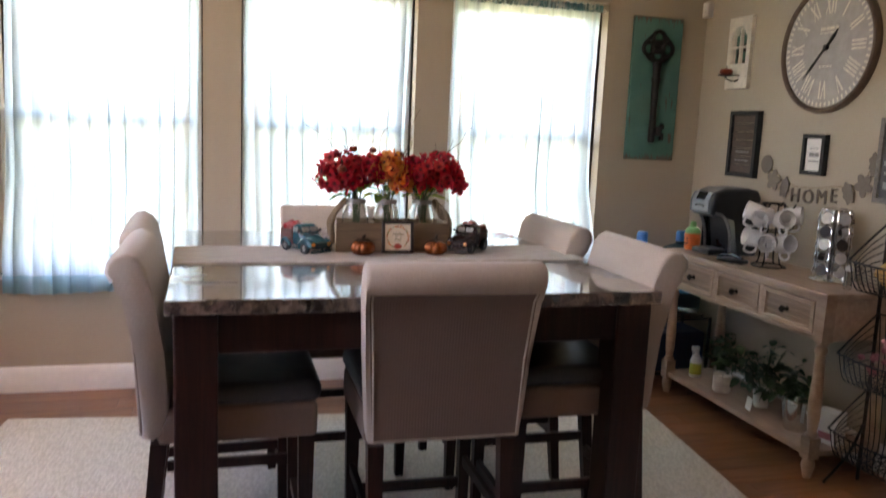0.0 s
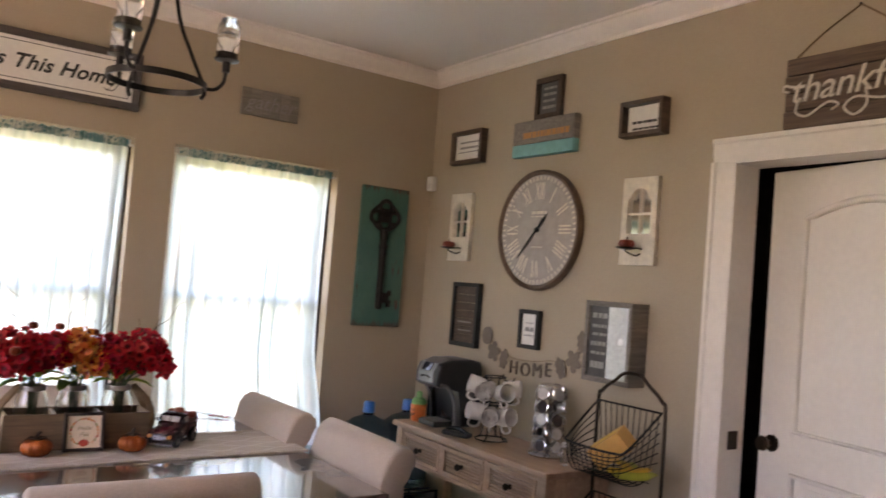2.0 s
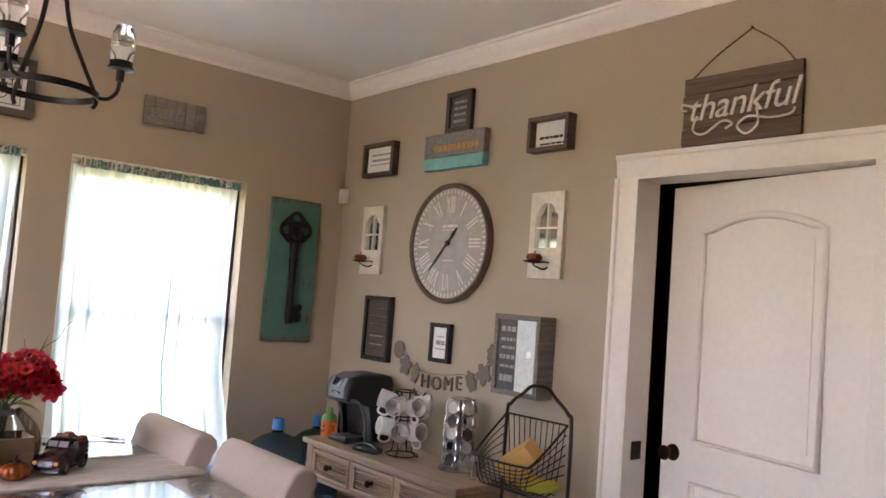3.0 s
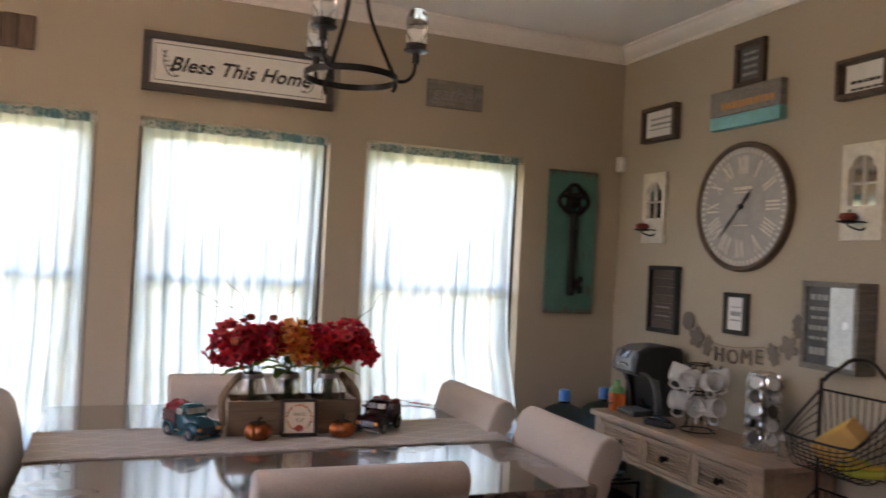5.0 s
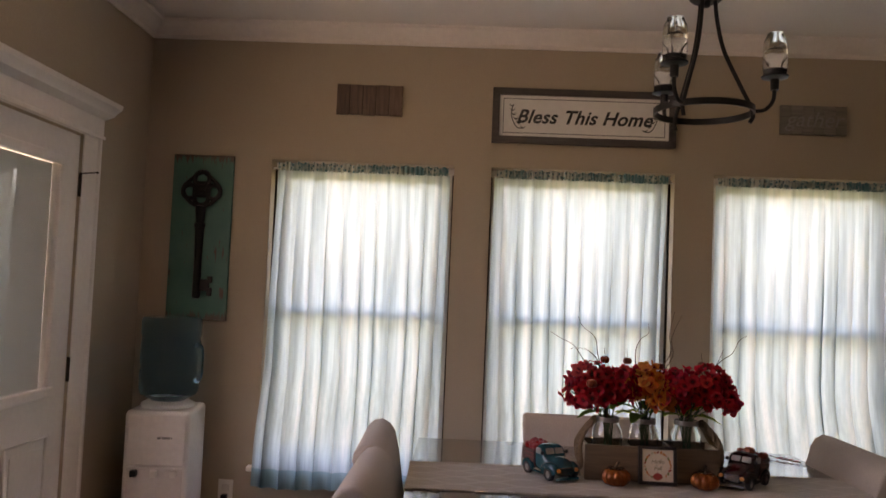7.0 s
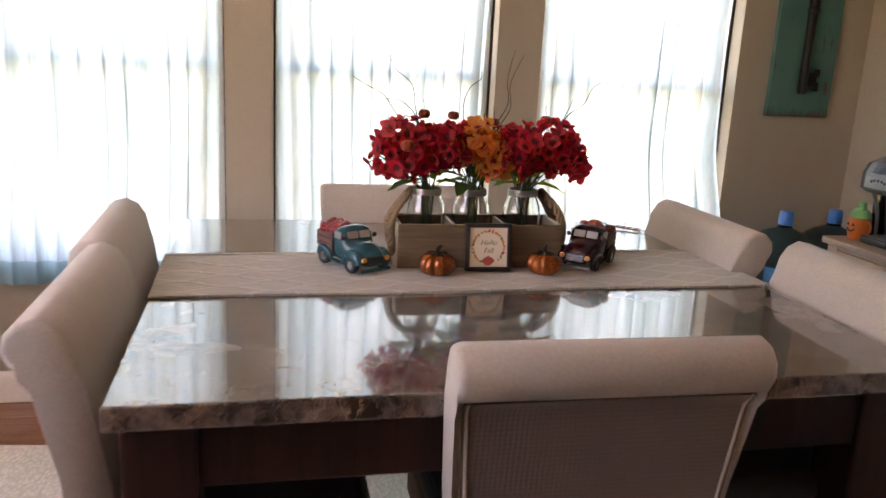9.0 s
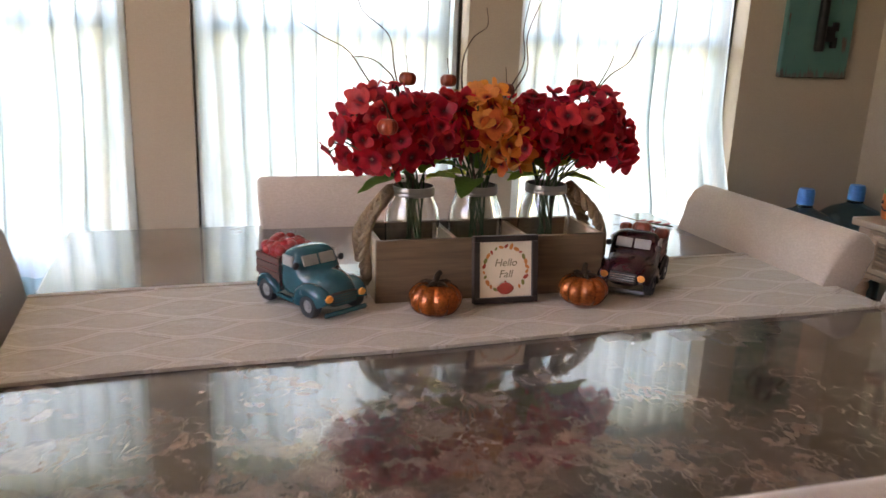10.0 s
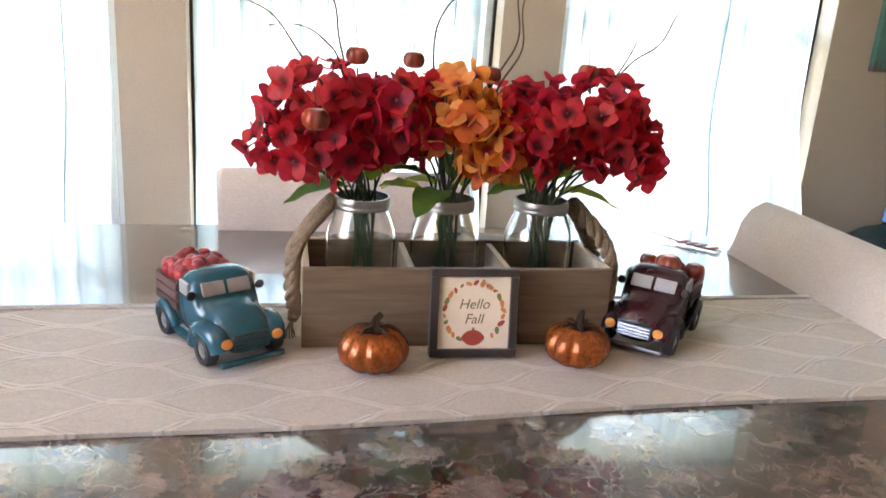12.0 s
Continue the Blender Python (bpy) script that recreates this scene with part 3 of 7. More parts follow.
M["clock_face"] = simple("clock_face_grey", (0.40, 0.365, 0.34), 0.7, grain=24, vary=0.1, stain=7)
M["clock_rim"] = wood("clock_rim_wood", (0.17, 0.105, 0.07), (0.08, 0.05, 0.036), 0.5, 2, 1.6)
M["rope"] = simple("jute_rope", (0.22, 0.145, 0.085), 0.95, grain=260, vary=0.3, relief=0.8, dist=0.002)
M["copper_glass"] = simple("copper_glass", (0.36, 0.085, 0.018), 0.12, 0.5, grain=210, vary=0.5, relief=0.75, dist=0.0015, stain=45)
M["stem_brown"] = simple("dry_stem", (0.10, 0.065, 0.035), 0.7, grain=120, vary=0.25)
M["twig"] = simple("curly_twig", (0.09, 0.055, 0.035), 0.8, grain=200, vary=0.25)
M["berry"] = simple("red_berry", (0.30, 0.02, 0.022), 0.3, grain=60, vary=0.25)
M["fruit"] = simple("orange_berry", (0.24, 0.035, 0.014), 0.3, grain=60, vary=0.3)
M["truck_teal"] = simple("teal_glaze", (0.013, 0.080, 0.098), 0.2, grain=50, vary=0.25, stain=30)
M["truck_red"] = simple("maroon_glaze", (0.028, 0.0045, 0.007), 0.2, grain=50, vary=0.3, stain=30)
M["truck_bed"] = wood("tiny_planks", (0.16, 0.075, 0.06), (0.07, 0.035, 0.03), 0.6, 0, 8)
M["rubber"] = simple("black_rubber", (0.018, 0.018, 0.018), 0.6, grain=150)
M["grey_glaze"] = simple("grey_glaze", (0.27, 0.26, 0.235), 0.35)
M["dull_bumper"] = simple("aged_metal", (0.16, 0.15, 0.145), 0.3, 0.7)
M["lamp_orange"] = simple("orange_lamp", (0.75, 0.28, 0.05), 0.35)
M["mug"] = simple("white_stoneware", (0.72, 0.69, 0.66), 0.25, grain=30, vary=0.05)
M["orange"] = simple("orange_plastic", (0.72, 0.16, 0.03), 0.4)
M["green"] = simple("green_plastic", (0.16, 0.42, 0.14), 0.4)
M["yellow"] = simple("yellow_carton", (0.66, 0.36, 0.11), 0.55, grain=25, vary=0.08)
M["banana"] = simple("yellow_skin", (0.70, 0.42, 0.04), 0.5, grain=20, vary=0.2, stain=20)
M["lime"] = simple("yellow_green_leafage", (0.42, 0.42, 0.05), 0.6, grain=20, vary=0.25)
M["blue_cap"] = simple("blue_plastic", (0.02, 0.20, 0.55), 0.35)
M["label_blue"] = simple("blue_label", (0.05, 0.30, 0.58), 0.5)
M["bottle"] = glass_mat("blue_bottle_plastic", (0.27, 0.50, 0.64), 0.06, 1.3)
M["bottle"].node_tree.nodes["Principled BSDF"].inputs["Transmission Weight"].default_value = 0.97
M["clear"] = glass_mat("clear_bulb_glass", (0.98, 0.98, 0.97))
M["pod_foil"] = simple("foil_lid", (0.55, 0.53, 0.50), 0.3, 0.6)
M["navy"] = simple("navy_plastic", (0.012, 0.03, 0.08), 0.4)
M["pink"] = simple("dried_pink_flower", (0.45, 0.16, 0.17), 0.8)


def teal_board_mat():
    m, n, l, b = shader("distressed_teal_board", 0.6)
    vec = coords(n, l, (1, 1, 1))
    streak = noise_tex(n, l, coords(n, l, (55, 55, 9)), 1.0, 4, 0.6)
    big = noise_tex(n, l, vec, 6, 3)
    base = ramp(n, l, big, [(0.3, (0.04, 0.145, 0.12)), (0.7, (0.07, 0.19, 0.155))])
    chips = ramp(n, l, streak, [(0.645, (0,) * 3), (0.665, (1,) * 3)])
    sep = n.new("ShaderNodeSeparateXYZ")
    l.new(vec, sep.inputs[0])
    ab = n.new("ShaderNodeMath")
    ab.operation = "ABSOLUTE"
    l.new(sep.outputs[2], ab.inputs[0])
    fine = noise_tex(n, l, coords(n, l, (90, 90, 12)), 1.0, 4)
    ad = n.new("ShaderNodeMath")
    ad.operation = "MULTIPLY_ADD"
    ad.inputs[1].default_value = 0.16
    l.new(fine, ad.inputs[0]), l.new(ab.outputs[0], ad.inputs[2])
    ends = ramp(n, l, ad.outputs[0], [(0.455, (0,) * 3), (0.475, (0.9,) * 3)])
    k = mix(n, l, 1.0, chips, ends, "LIGHTEN")
    l.new(mix(n, l, k, base, (0.10, 0.065, 0.045)), b.inputs["Base Color"])
    bump(n, l, b, streak, 0.25, 0.001)
    return m


M["teal_board"] = teal_board_mat()
M["frost"] = simple("frosted_pale_glass", (0.62, 0.62, 0.60), 0.22, 0.3, relief=0.02)


def runner_mat():
    """Natural cloth with paired raised lines that swell and meet in ovals."""
    m, n, l, b = shader("embroidered_runner", 0.9)
    tc = n.new("ShaderNodeTexCoord")
    sep = n.new("ShaderNodeSeparateXYZ")
    wob = n.new("ShaderNodeTexNoise")
    wob.inputs["Scale"].default_value = 9.0
    l.new(tc.outputs["Object"], wob.inputs["Vector"])
    off = n.new("ShaderNodeVectorMath")
    off.operation = "MULTIPLY_ADD"
    off.inputs[1].default_value = (0.022, 0.022, 0)
    l.new(wob.outputs["Color"], off.inputs[0])
    l.new(tc.outputs["Object"], off.inputs[2])
    l.new(off.outputs[0], sep.inputs[0])

    def mt(op, a, c=None):
        k = n.new("ShaderNodeMath")
        k.operation = op
        for i, v in enumerate((a, c)):
            if v is None:
                continue
            if isinstance(v, (int, float)):
                k.inputs[i].default_value = v
            else:
                l.new(v, k.inputs[i])
        return k.outputs[0]
    wav = mt("MULTIPLY", mt("SINE", mt("MULTIPLY", sep.outputs[0], 2 * math.pi / 0.20)), 0.021)
    lines = None
    for sign in (1, -1):
        for off in (0.0, 0.007):
            q = mt("ADD", mt("MULTIPLY", wav, float(sign)), mt("ADD", sep.outputs[1], off + 0.03 + (0.042 if sign < 0 else 0)))
            d = mt("ABSOLUTE", mt("SUBTRACT", mt("FRACT", mt("DIVIDE", q, 0.084)), 0.5))
            ln = ramp(n, l, d, [(0.0, (1,) * 3), (0.022, (0.9,) * 3), (0.04, (0,) * 3)])
            lines = ln if lines is None else mix(n, l, 1.0, lines, ln, "LIGHTEN")
    cloth = noise_tex(n, l, coords(n, l, (1, 1, 1)), 300, 3)
    big = noise_tex(n, l, coords(n, l, (1, 1, 1)), 7, 3)
    c = ramp(n, l, cloth, [(0.3, (0.36, 0.305, 0.24)), (0.7, (0.44, 0.38, 0.30))])
    c = mix(n, l, ramp(n, l, big, [(0.4, (0,) * 3), (0.8, (0.3,) * 3)]), c, (0.37, 0.31, 0.235))
    l.new(mix(n, l, lines, c, (0.49, 0.43, 0.355)), b.inputs["Base Color"])
    b.inputs["Sheen Weight"].default_value = 0.2
    fold = noise_tex(n, l, coords(n, l, (1, 1.6, 1), (0, 0, 30)), 16, 4, 0.5, 0.8)
    h = mix(n, l, 0.6, mix(n, l, 0.12, lines, cloth), fold)
    bump(n, l, b, h, 0.9, 0.008)
    return m


M["runner"] = runner_mat()


def petal_mat(name, stops, heart=None):
    m, n, l, b = shader(name, 0.55)
    info = n.new("ShaderNodeObjectInfo")
    vec = coords(n, l, random_shift=True)
    vein = noise_tex(n, l, vec, 110, 3)
    c = ramp(n, l, info.outputs["Random"], stops)
    c = mix(n, l, ramp(n, l, vein, [(0.4, (0,) * 3), (0.7, (0.22,) * 3)]), c, (0.3, 0.03, 0.04), "MULTIPLY")
    if heart:
        ln = n.new("ShaderNodeVectorMath")
        ln.operation = "LENGTH"
        tc = n.new("ShaderNodeTexCoord")
        l.new(tc.outputs["Object"], ln.inputs[0])
        c = mix(n, l, ramp(n, l, ln.outputs["Value"], [(0.004, (1,) * 3), (0.008, (0.75,) * 3), (0.014, (0,) * 3)]), c, heart)
    l.new(c, b.inputs["Base Color"])
    trl = n.new("ShaderNodeBsdfTranslucent")
    l.new(c, trl.inputs["Color"])
    mx = n.new("ShaderNodeMixShader")
    mx.inputs[0].default_value = 0.7
    l.new(b.outputs[0], mx.inputs[1]), l.new(trl.outputs[0], mx.inputs[2])
    l.new(mx.outputs[0], n["Material Output"].inputs["Surface"])
    return m


M["petal_red"] = petal_mat("red_petal", [(0, (0.66, 0.022, 0.045)), (0.35, (0.76, 0.045, 0.055)), (0.6, (0.45, 0.014, 0.045)), (1, (0.82, 0.085, 0.075))], (0.16, 0.010, 0.018))
M["petal_orange"] = petal_mat("orange_petal", [(0, (0.88, 0.30, 0.05)), (0.5, (0.90, 0.44, 0.12)), (1, (0.80, 0.18, 0.05))], (0.40, 0.035, 0.03))
M["petal_heart"] = simple("petal_heart", (0.10, 0.012, 0.012), 0.6)
M["leaf"] = petal_mat("green_leaf", [(0, (0.07, 0.15, 0.03)), (0.5, (0.20, 0.34, 0.04)), (1, (0.46, 0.52, 0.06))])

M["leaf_dark"] = simple("dark_green_leaf", (0.035, 0.075, 0.022), 0.45, grain=80, vary=0.25)


# ---- lettering ----
def letters(body, size, depth=0.0008, shear=0.0, space=1.0, bold=0.0):
    cu = bpy.data.curves.new("letters", "FONT")
    cu.body, cu.size, cu.extrude, cu.shear, cu.space_character = body, size, depth, shear, space
    cu.align_x, cu.align_y, cu.offset = "CENTER", "CENTER", bold
    cu.resolution_u = 4
    ob = bpy.data.objects.new("letters", cu)
    scene.collection.objects.link(ob)
    bpy.context.view_layer.update()
    me = bpy.data.meshes.new_from_object(ob.evaluated_get(bpy.context.evaluated_depsgraph_get()))
    bpy.data.objects.remove(ob)
    return me


def write(name, body, size, material, parent, at, depth=0.0008, shear=0.0, space=1.0, bold=0.0):
    """Lettering as a part; it reads in the local x and z, facing local -y."""
    me = letters(body, size, depth, shear, space, bold)
    me.materials.clear()
    me.materials.append(material)
    return part(name, me, material, parent, at=at @ pose(0, 0, 0, 90, 0, 0))


def bars(parent, material, rows, x0, x1, y, seed=0, name="lettering"):
    """Unreadable writing: rows of short bars at the heights given."""
    rnd = random.Random(seed)
    bm = B()
    for z, h in rows:
        x = x0 + rnd.uniform(0, 0.1) * (x1 - x0)
        while x < x1 - 0.004:
            w = min(rnd.uniform(0.012, 0.035), x1 - x)
            box(bm, x, x + w, y - 0.0012, y, z - h / 2, z + h / 2)
            x += w + rnd.uniform(0.004, 0.008)
    part(name, bm, material, parent, smooth=0)


# things on the east wall: local x runs towards the corner turned round (to -y), local -y into the room
def on_east(name, label, category, y, z, group="", kind=""):
    return thing(name, label, category, (XR - 0.001, y, z), -90, group, kind)


def on_north(name, label, category, x, z, group=""):
    return thing(name, label, category, (x, YW - 0.001, z), 0, group)


def frame_bars(bm, w, h, b, d, bev=0.002):
    for q in ((-w / 2, w / 2, h / 2 - b, h / 2), (-w / 2, w / 2, -h / 2, -h / 2 + b), (-w / 2, -w / 2 + b, -h / 2 + b, h / 2 - b), (w / 2 - b, w / 2, -h / 2 + b, h / 2 - b)):
        box(bm, q[0], q[1], -d, 0, q[2], q[3], bev)
    return bm


def framed(t, w, h, b, d, wood_m, face_m, inset=0.02, ink=None, rows=(), seed=1):
    part("frame", frame_bars(B(), w, h, b, d), wood_m, t)
    part("sheet", box(B(), -w / 2 + b, w / 2 - b, -d + inset, -0.002, -h / 2 + b, h / 2 - b), face_m, t, smooth=0)
    if ink:
        bars(t, ink, rows, -w / 2 + b + 0.02, w / 2 - b - 0.02, -d + inset - 0.0002, seed)


t = on_east("framed_sign", "small dark-framed white sign hung on the wall", "sign", 3.938, 2.277)
framed(t, 0.285, 0.187, 0.022, 0.045, M["brown_wood"], M["paper"], 0.025, M["grey_ink"], ((0.03, 0.01), (0.0, 0.012), (-0.025, 0.006)), 2)
t = on_east("framed_sign", "wooden box-framed white sign hung on the wall", "sign", 2.667, 2.277)
framed(t, 0.235, 0.155, 0.018, 0.055, M["brown_wood"], M["paper"], 0.04, M["ink"], ((-0.012, 0.012), (-0.04, 0.009)), 3)

t = on_east("painted_block_sign", "grey and teal painted wooden block with orange lettering", "sign", 3.303, 2.267)
part("upper_board", box(B(), -0.223, 0.223, -0.04, 0, -0.028, 0.09, 0.003), M["grey_wood"], t)
part("teal_band", box(B(), -0.223, 0.223, -0.04, 0, -0.09, -0.0285, 0.003), M["teal_paint"], t)
bars(t, M["orange_paint"], ((0.015, 0.03),), -0.15, 0.19, -0.0402, 4)
t = on_east("small_slate_sign", "small dark-framed slate sign standing on the painted block", "sign", 3.300, 2.463)
framed(t, 0.190, 0.211, 0.028, 0.025, M["brown_wood"], M["slate"], 0.012, M["chalk"], ((0.05, 0.012), (0.02, 0.014), (-0.012, 0.012), (-0.045, 0.014)), 5)

t = on_east("motion_sensor", "small white plastic alarm sensor in the corner", "sensor", 4.285, 2.093)
part("housing", box(B(), -0.027, 0.027, -0.04, 0, -0.042, 0.042, 0.008, 3), M["white"], t)
part("lens", box(B(), -0.018, 0.018, -0.043, -0.039, -0.032, -0.002, 0.002), M["mug"], t)


# mirror sconces shaped like small arched windows
def mirror_sconce(y, z):
    t = on_east("mirror_sconce", "cream arched mirror sconce holding an orange pumpkin candle", "wall sconce", y, z, "mirror sconces by the clock")
    w, h = 0.19, 0.375
    bm = B()
    arch = [(0.065 * math.cos(a), 0.095 + 0.045 * math.sin(a)) for a in np.linspace(0, math.pi, 13)]
    arch = [(0.065, -0.055)] + [(0.065, 0.085), (0.058, 0.098), (0.05, 0.1)] + [(x * 0.74, q) for x, q in arch] + [(-0.05, 0.1), (-0.058, 0.098), (-0.065, 0.085), (-0.065, -0.055)]
    k = len(arch)
    out = [(w / 2, -h / 2)] + [(w / 2, h / 2)] + [(-w / 2, h / 2)] + [(-w / 2, -h / 2)]
    fr, bk = [bm.verts.new((x, -0.022, q)) for x, q in arch], [bm.verts.new((x, -0.004, q)) for x, q in arch]
    of, ob_ = [bm.verts.new((x, -0.022, q)) for x, q in out], [bm.verts.new((x, 0, q)) for x, q in out]
    for i in range(k - 1):
        bm.faces.new((fr[i], fr[i + 1], bk[i + 1], bk[i]))
    bm.faces.new((fr[-1], fr[0], bk[0], bk[-1]))
    for i in range(4):
        bm.faces.new((of[i], of[(i + 1) % 4], ob_[(i + 1) % 4], ob_[i]))
    half = k // 2
    bm.faces.new([of[0]] + [of[1]] + [fr[i] for i in range(half, -1, -1)])
    bm.faces.new([of[1], of[2], fr[half]])
    bm.faces.new([of[2], of[3]] + [fr[i] for i in range(k - 1, half - 1, -1)])
    bm.faces.new([of[3], of[0], fr[0], fr[-1]])
    part("frame", bm, M["cream_paint"], t, smooth=20)
    part("mirror", box(B(), -0.07, 0.07, -0.006, -0.0035, -0.06, 0.145), M["mirror"], t, "mirror panes", smooth=0)
    bm = B()
    box(bm, -0.004, 0.004, -0.016, -0.0062, -0.055, 0.138)
    box(bm, -0.064, -0.0045, -0.016, -0.0062, 0.028, 0.036)
    box(bm, 0.0045, 0.064, -0.016, -0.0062, 0.028, 0.036)
    part("muntins", bm, M["cream_paint"], t, smooth=0)
    bm = B()
    tube(bm, curve([(0.02, -0.022, -0.14), (0.02, -0.05, -0.15), (0.0, -0.085, -0.135), (0.0, -0.085, -0.125)], 12), 0.004, 6)
    tube(bm, curve([(0.03, -0.022, -0.12), (0.012, -0.04, -0.118), (0.0, -0.06, -0.122)], 8), 0.003, 6)
    part("bracket", bm, M["iron"], t)
    bm = B()
    lathe(bm, [(0, -0.006), (0.02, -0.005), (0.042, 0.0), (0.046, 0.004), (0.04, 0.003), (0, 0.001)], 24, (0, -0.085, -0.122))
    part("plate", bm, M["iron"], t)
    bm = B()
    lathe(bm, [(0, 0.003), (0.02, 0.002), (0.034, 0.012), (0.036, 0.022), (0.028, 0.034), (0.01, 0.037), (0, 0.033)], 32, (0, -0.085, -0.122), lobes=8, depth=0.14)
    part("pumpkin_candle", bm, M["fruit"], t, "small orange pumpkin candle")
    bm = B()
    rod(bm, (0, -0.085, -0.088), (0.004, -0.085, -0.074), 0.004, 0.003, 6)
    part("stem", bm, M["stem_brown"], t)


mirror_sconce(3.965, 1.830)
mirror_sconce(2.665, 1.836)


# wall clock
def roman(num, h=0.082):
    """A tall roman numeral of thick and thin strokes with hairline serifs."""
    bm = B()
    wide = {"I": 0.017, "V": 0.036, "X": 0.036}
    x = -sum(wide[c] for c in num) / 2
    for c in num:
        w = wide[c]
        tops = {"I": ((0.5, 0.5, 0.0085),), "V": ((0.14, 0.5, 0.009), (0.86, 0.5, 0.004)), "X": ((0.14, 0.86, 0.009), (0.86, 0.14, 0.004))}[c]
        for u, v, th in tops:
            a, b = x + u * w, x + v * w
            prism(bm, [(b - th / 2, -h / 2), (b + th / 2, -h / 2), (a + th / 2, h / 2), (a - th / 2, h / 2)], "y", -0.0012 - 0.0002 * (th < 0.005), 0.0)
        x += w
    return bm


def wall_clock():
    t = on_east("wall_clock", "large round wall clock with roman numerals and a brown rim", "clock", 3.303, 1.806)
    turn = pose(0, 0, 0, 90, 0, 0)
    bm = B()
    lathe(bm, [(0.272, 0.0), (0.296, 0.0), (0.298, 0.02), (0.295, 0.036), (0.290, 0.040), (0.282, 0.038), (0.276, 0.032), (0.272, 0.026)], 72, m=turn)
    part("rim", bm, M["clock_rim"], t)
    bm = B()
    lathe(bm, [(0, 0.004), (0.275, 0.004), (0.275, 0.024), (0, 0.024)], 64, m=turn)
    part("face", bm, M["clock_face"], t)
    mark = mesh_of("minute_mark", box(B(), -0.0045, 0.0045, -0.026, -0.0245, 0.247, 0.266), M["cream_paint"], 0)
    for i in range(60):
        part("minute_mark", mark, None, t, at=pose(0, 0, 0, 0, 6 * i, 0))
    for i, num in enumerate(("XII", "I", "II", "III", "IIII", "V", "VI", "VII", "VIII", "IX", "X", "XI")):
        part("numeral", roman(num), M["cream_paint"], t, smooth=0, at=pose(0, 0, 0, 0, 30 * i, 0) @ pose(0, -0.0243, 0.192))
    bars(t, M["cream_paint"], ((0.085, 0.014), (0.066, 0.006)), -0.06, 0.06, -0.0246, 6)
    bars(t, M["cream_paint"], ((-0.085, 0.006),), -0.04, 0.04, -0.0246, 7)
    for nm, ang, ln, tail, wd in (("hour_hand", 40, 0.10, 0.02, 0.011), ("minute_hand", 222, 0.19, 0.10, 0.007)):
        bm = B()
        lo = prism(bm, [(-wd * 0.4, -tail), (wd * 0.4, -tail), (wd * 0.5, 0), (wd, ln * 0.62), (0, ln), (-wd, ln * 0.62), (-wd * 0.5, 0)], "y", -0.031 if wd > 0.008 else -0.036, -0.029 if wd > 0.008 else -0.033)
        part(nm, bm, M["ink"], t, smooth=0, at=pose(0, 0, 0, 0, ang, 0))
    bm = B()
    lathe(bm, [(0, 0.024), (0.012, 0.024), (0.012, 0.038), (0, 0.04)], 16, m=turn)
    part("hub", bm, M["ink"], t)


wall_clock()

t = on_east("slatted_plaque", "dark slatted wooden plaque with faint lettering", "plaque", 3.848, 1.350)
part("frame", frame_bars(B(), 0.235, 0.347, 0.022, 0.034), M["ink"], t)
for i in range(7):
    z = -0.1515 + i * 0.0433
    sl = part("slat", box(B(), -0.0955, 0.0955, -0.022, -0.004, z + 0.001, z + 0.0425, 0.002), M["brown_wood"], t)
bars(t, M["grey_ink"], ((-0.04, 0.008), (-0.085, 0.006)), -0.06, 0.06, -0.0224, 8)
t = on_east("framed_picture", "small black-framed white picture hung on the wall", "picture", 3.317, 1.3175)
framed(t, 0.146, 0.190, 0.02, 0.03, M["ink"], M["paper"], 0.012, M["grey_ink"], ((0.03, 0.004), (0.0, 0.02), (-0.03, 0.006)), 9)

# deep box frame with a chalk panel and a pale panel
t = on_east("shadow_box", "deep grey wooden box frame with a lettered chalk panel", "wall box", 2.725, 1.313)
part("frame", frame_bars(B(), 0.268, 0.345, 0.022, 0.10), M["grey_wood"], t)
part("chalk_panel", box(B(), -0.112, -0.002, -0.09, -0.004, -0.1505, 0.1505), M["slate"], t, "dark chalk panel", smooth=0)
part("glass_panel", box(B(), 0.0, 0.112, -0.094, -0.004, -0.1505, 0.1505), M["frost"], t, "pale frosted panel", smooth=0)
bars(t, M["chalk"], ((0.11, 0.022), (0.065, 0.014), (0.03, 0.012), (-0.01, 0.018), (-0.05, 0.012), (-0.1, 0.028)), -0.1, -0.012, -0.0904, 11)


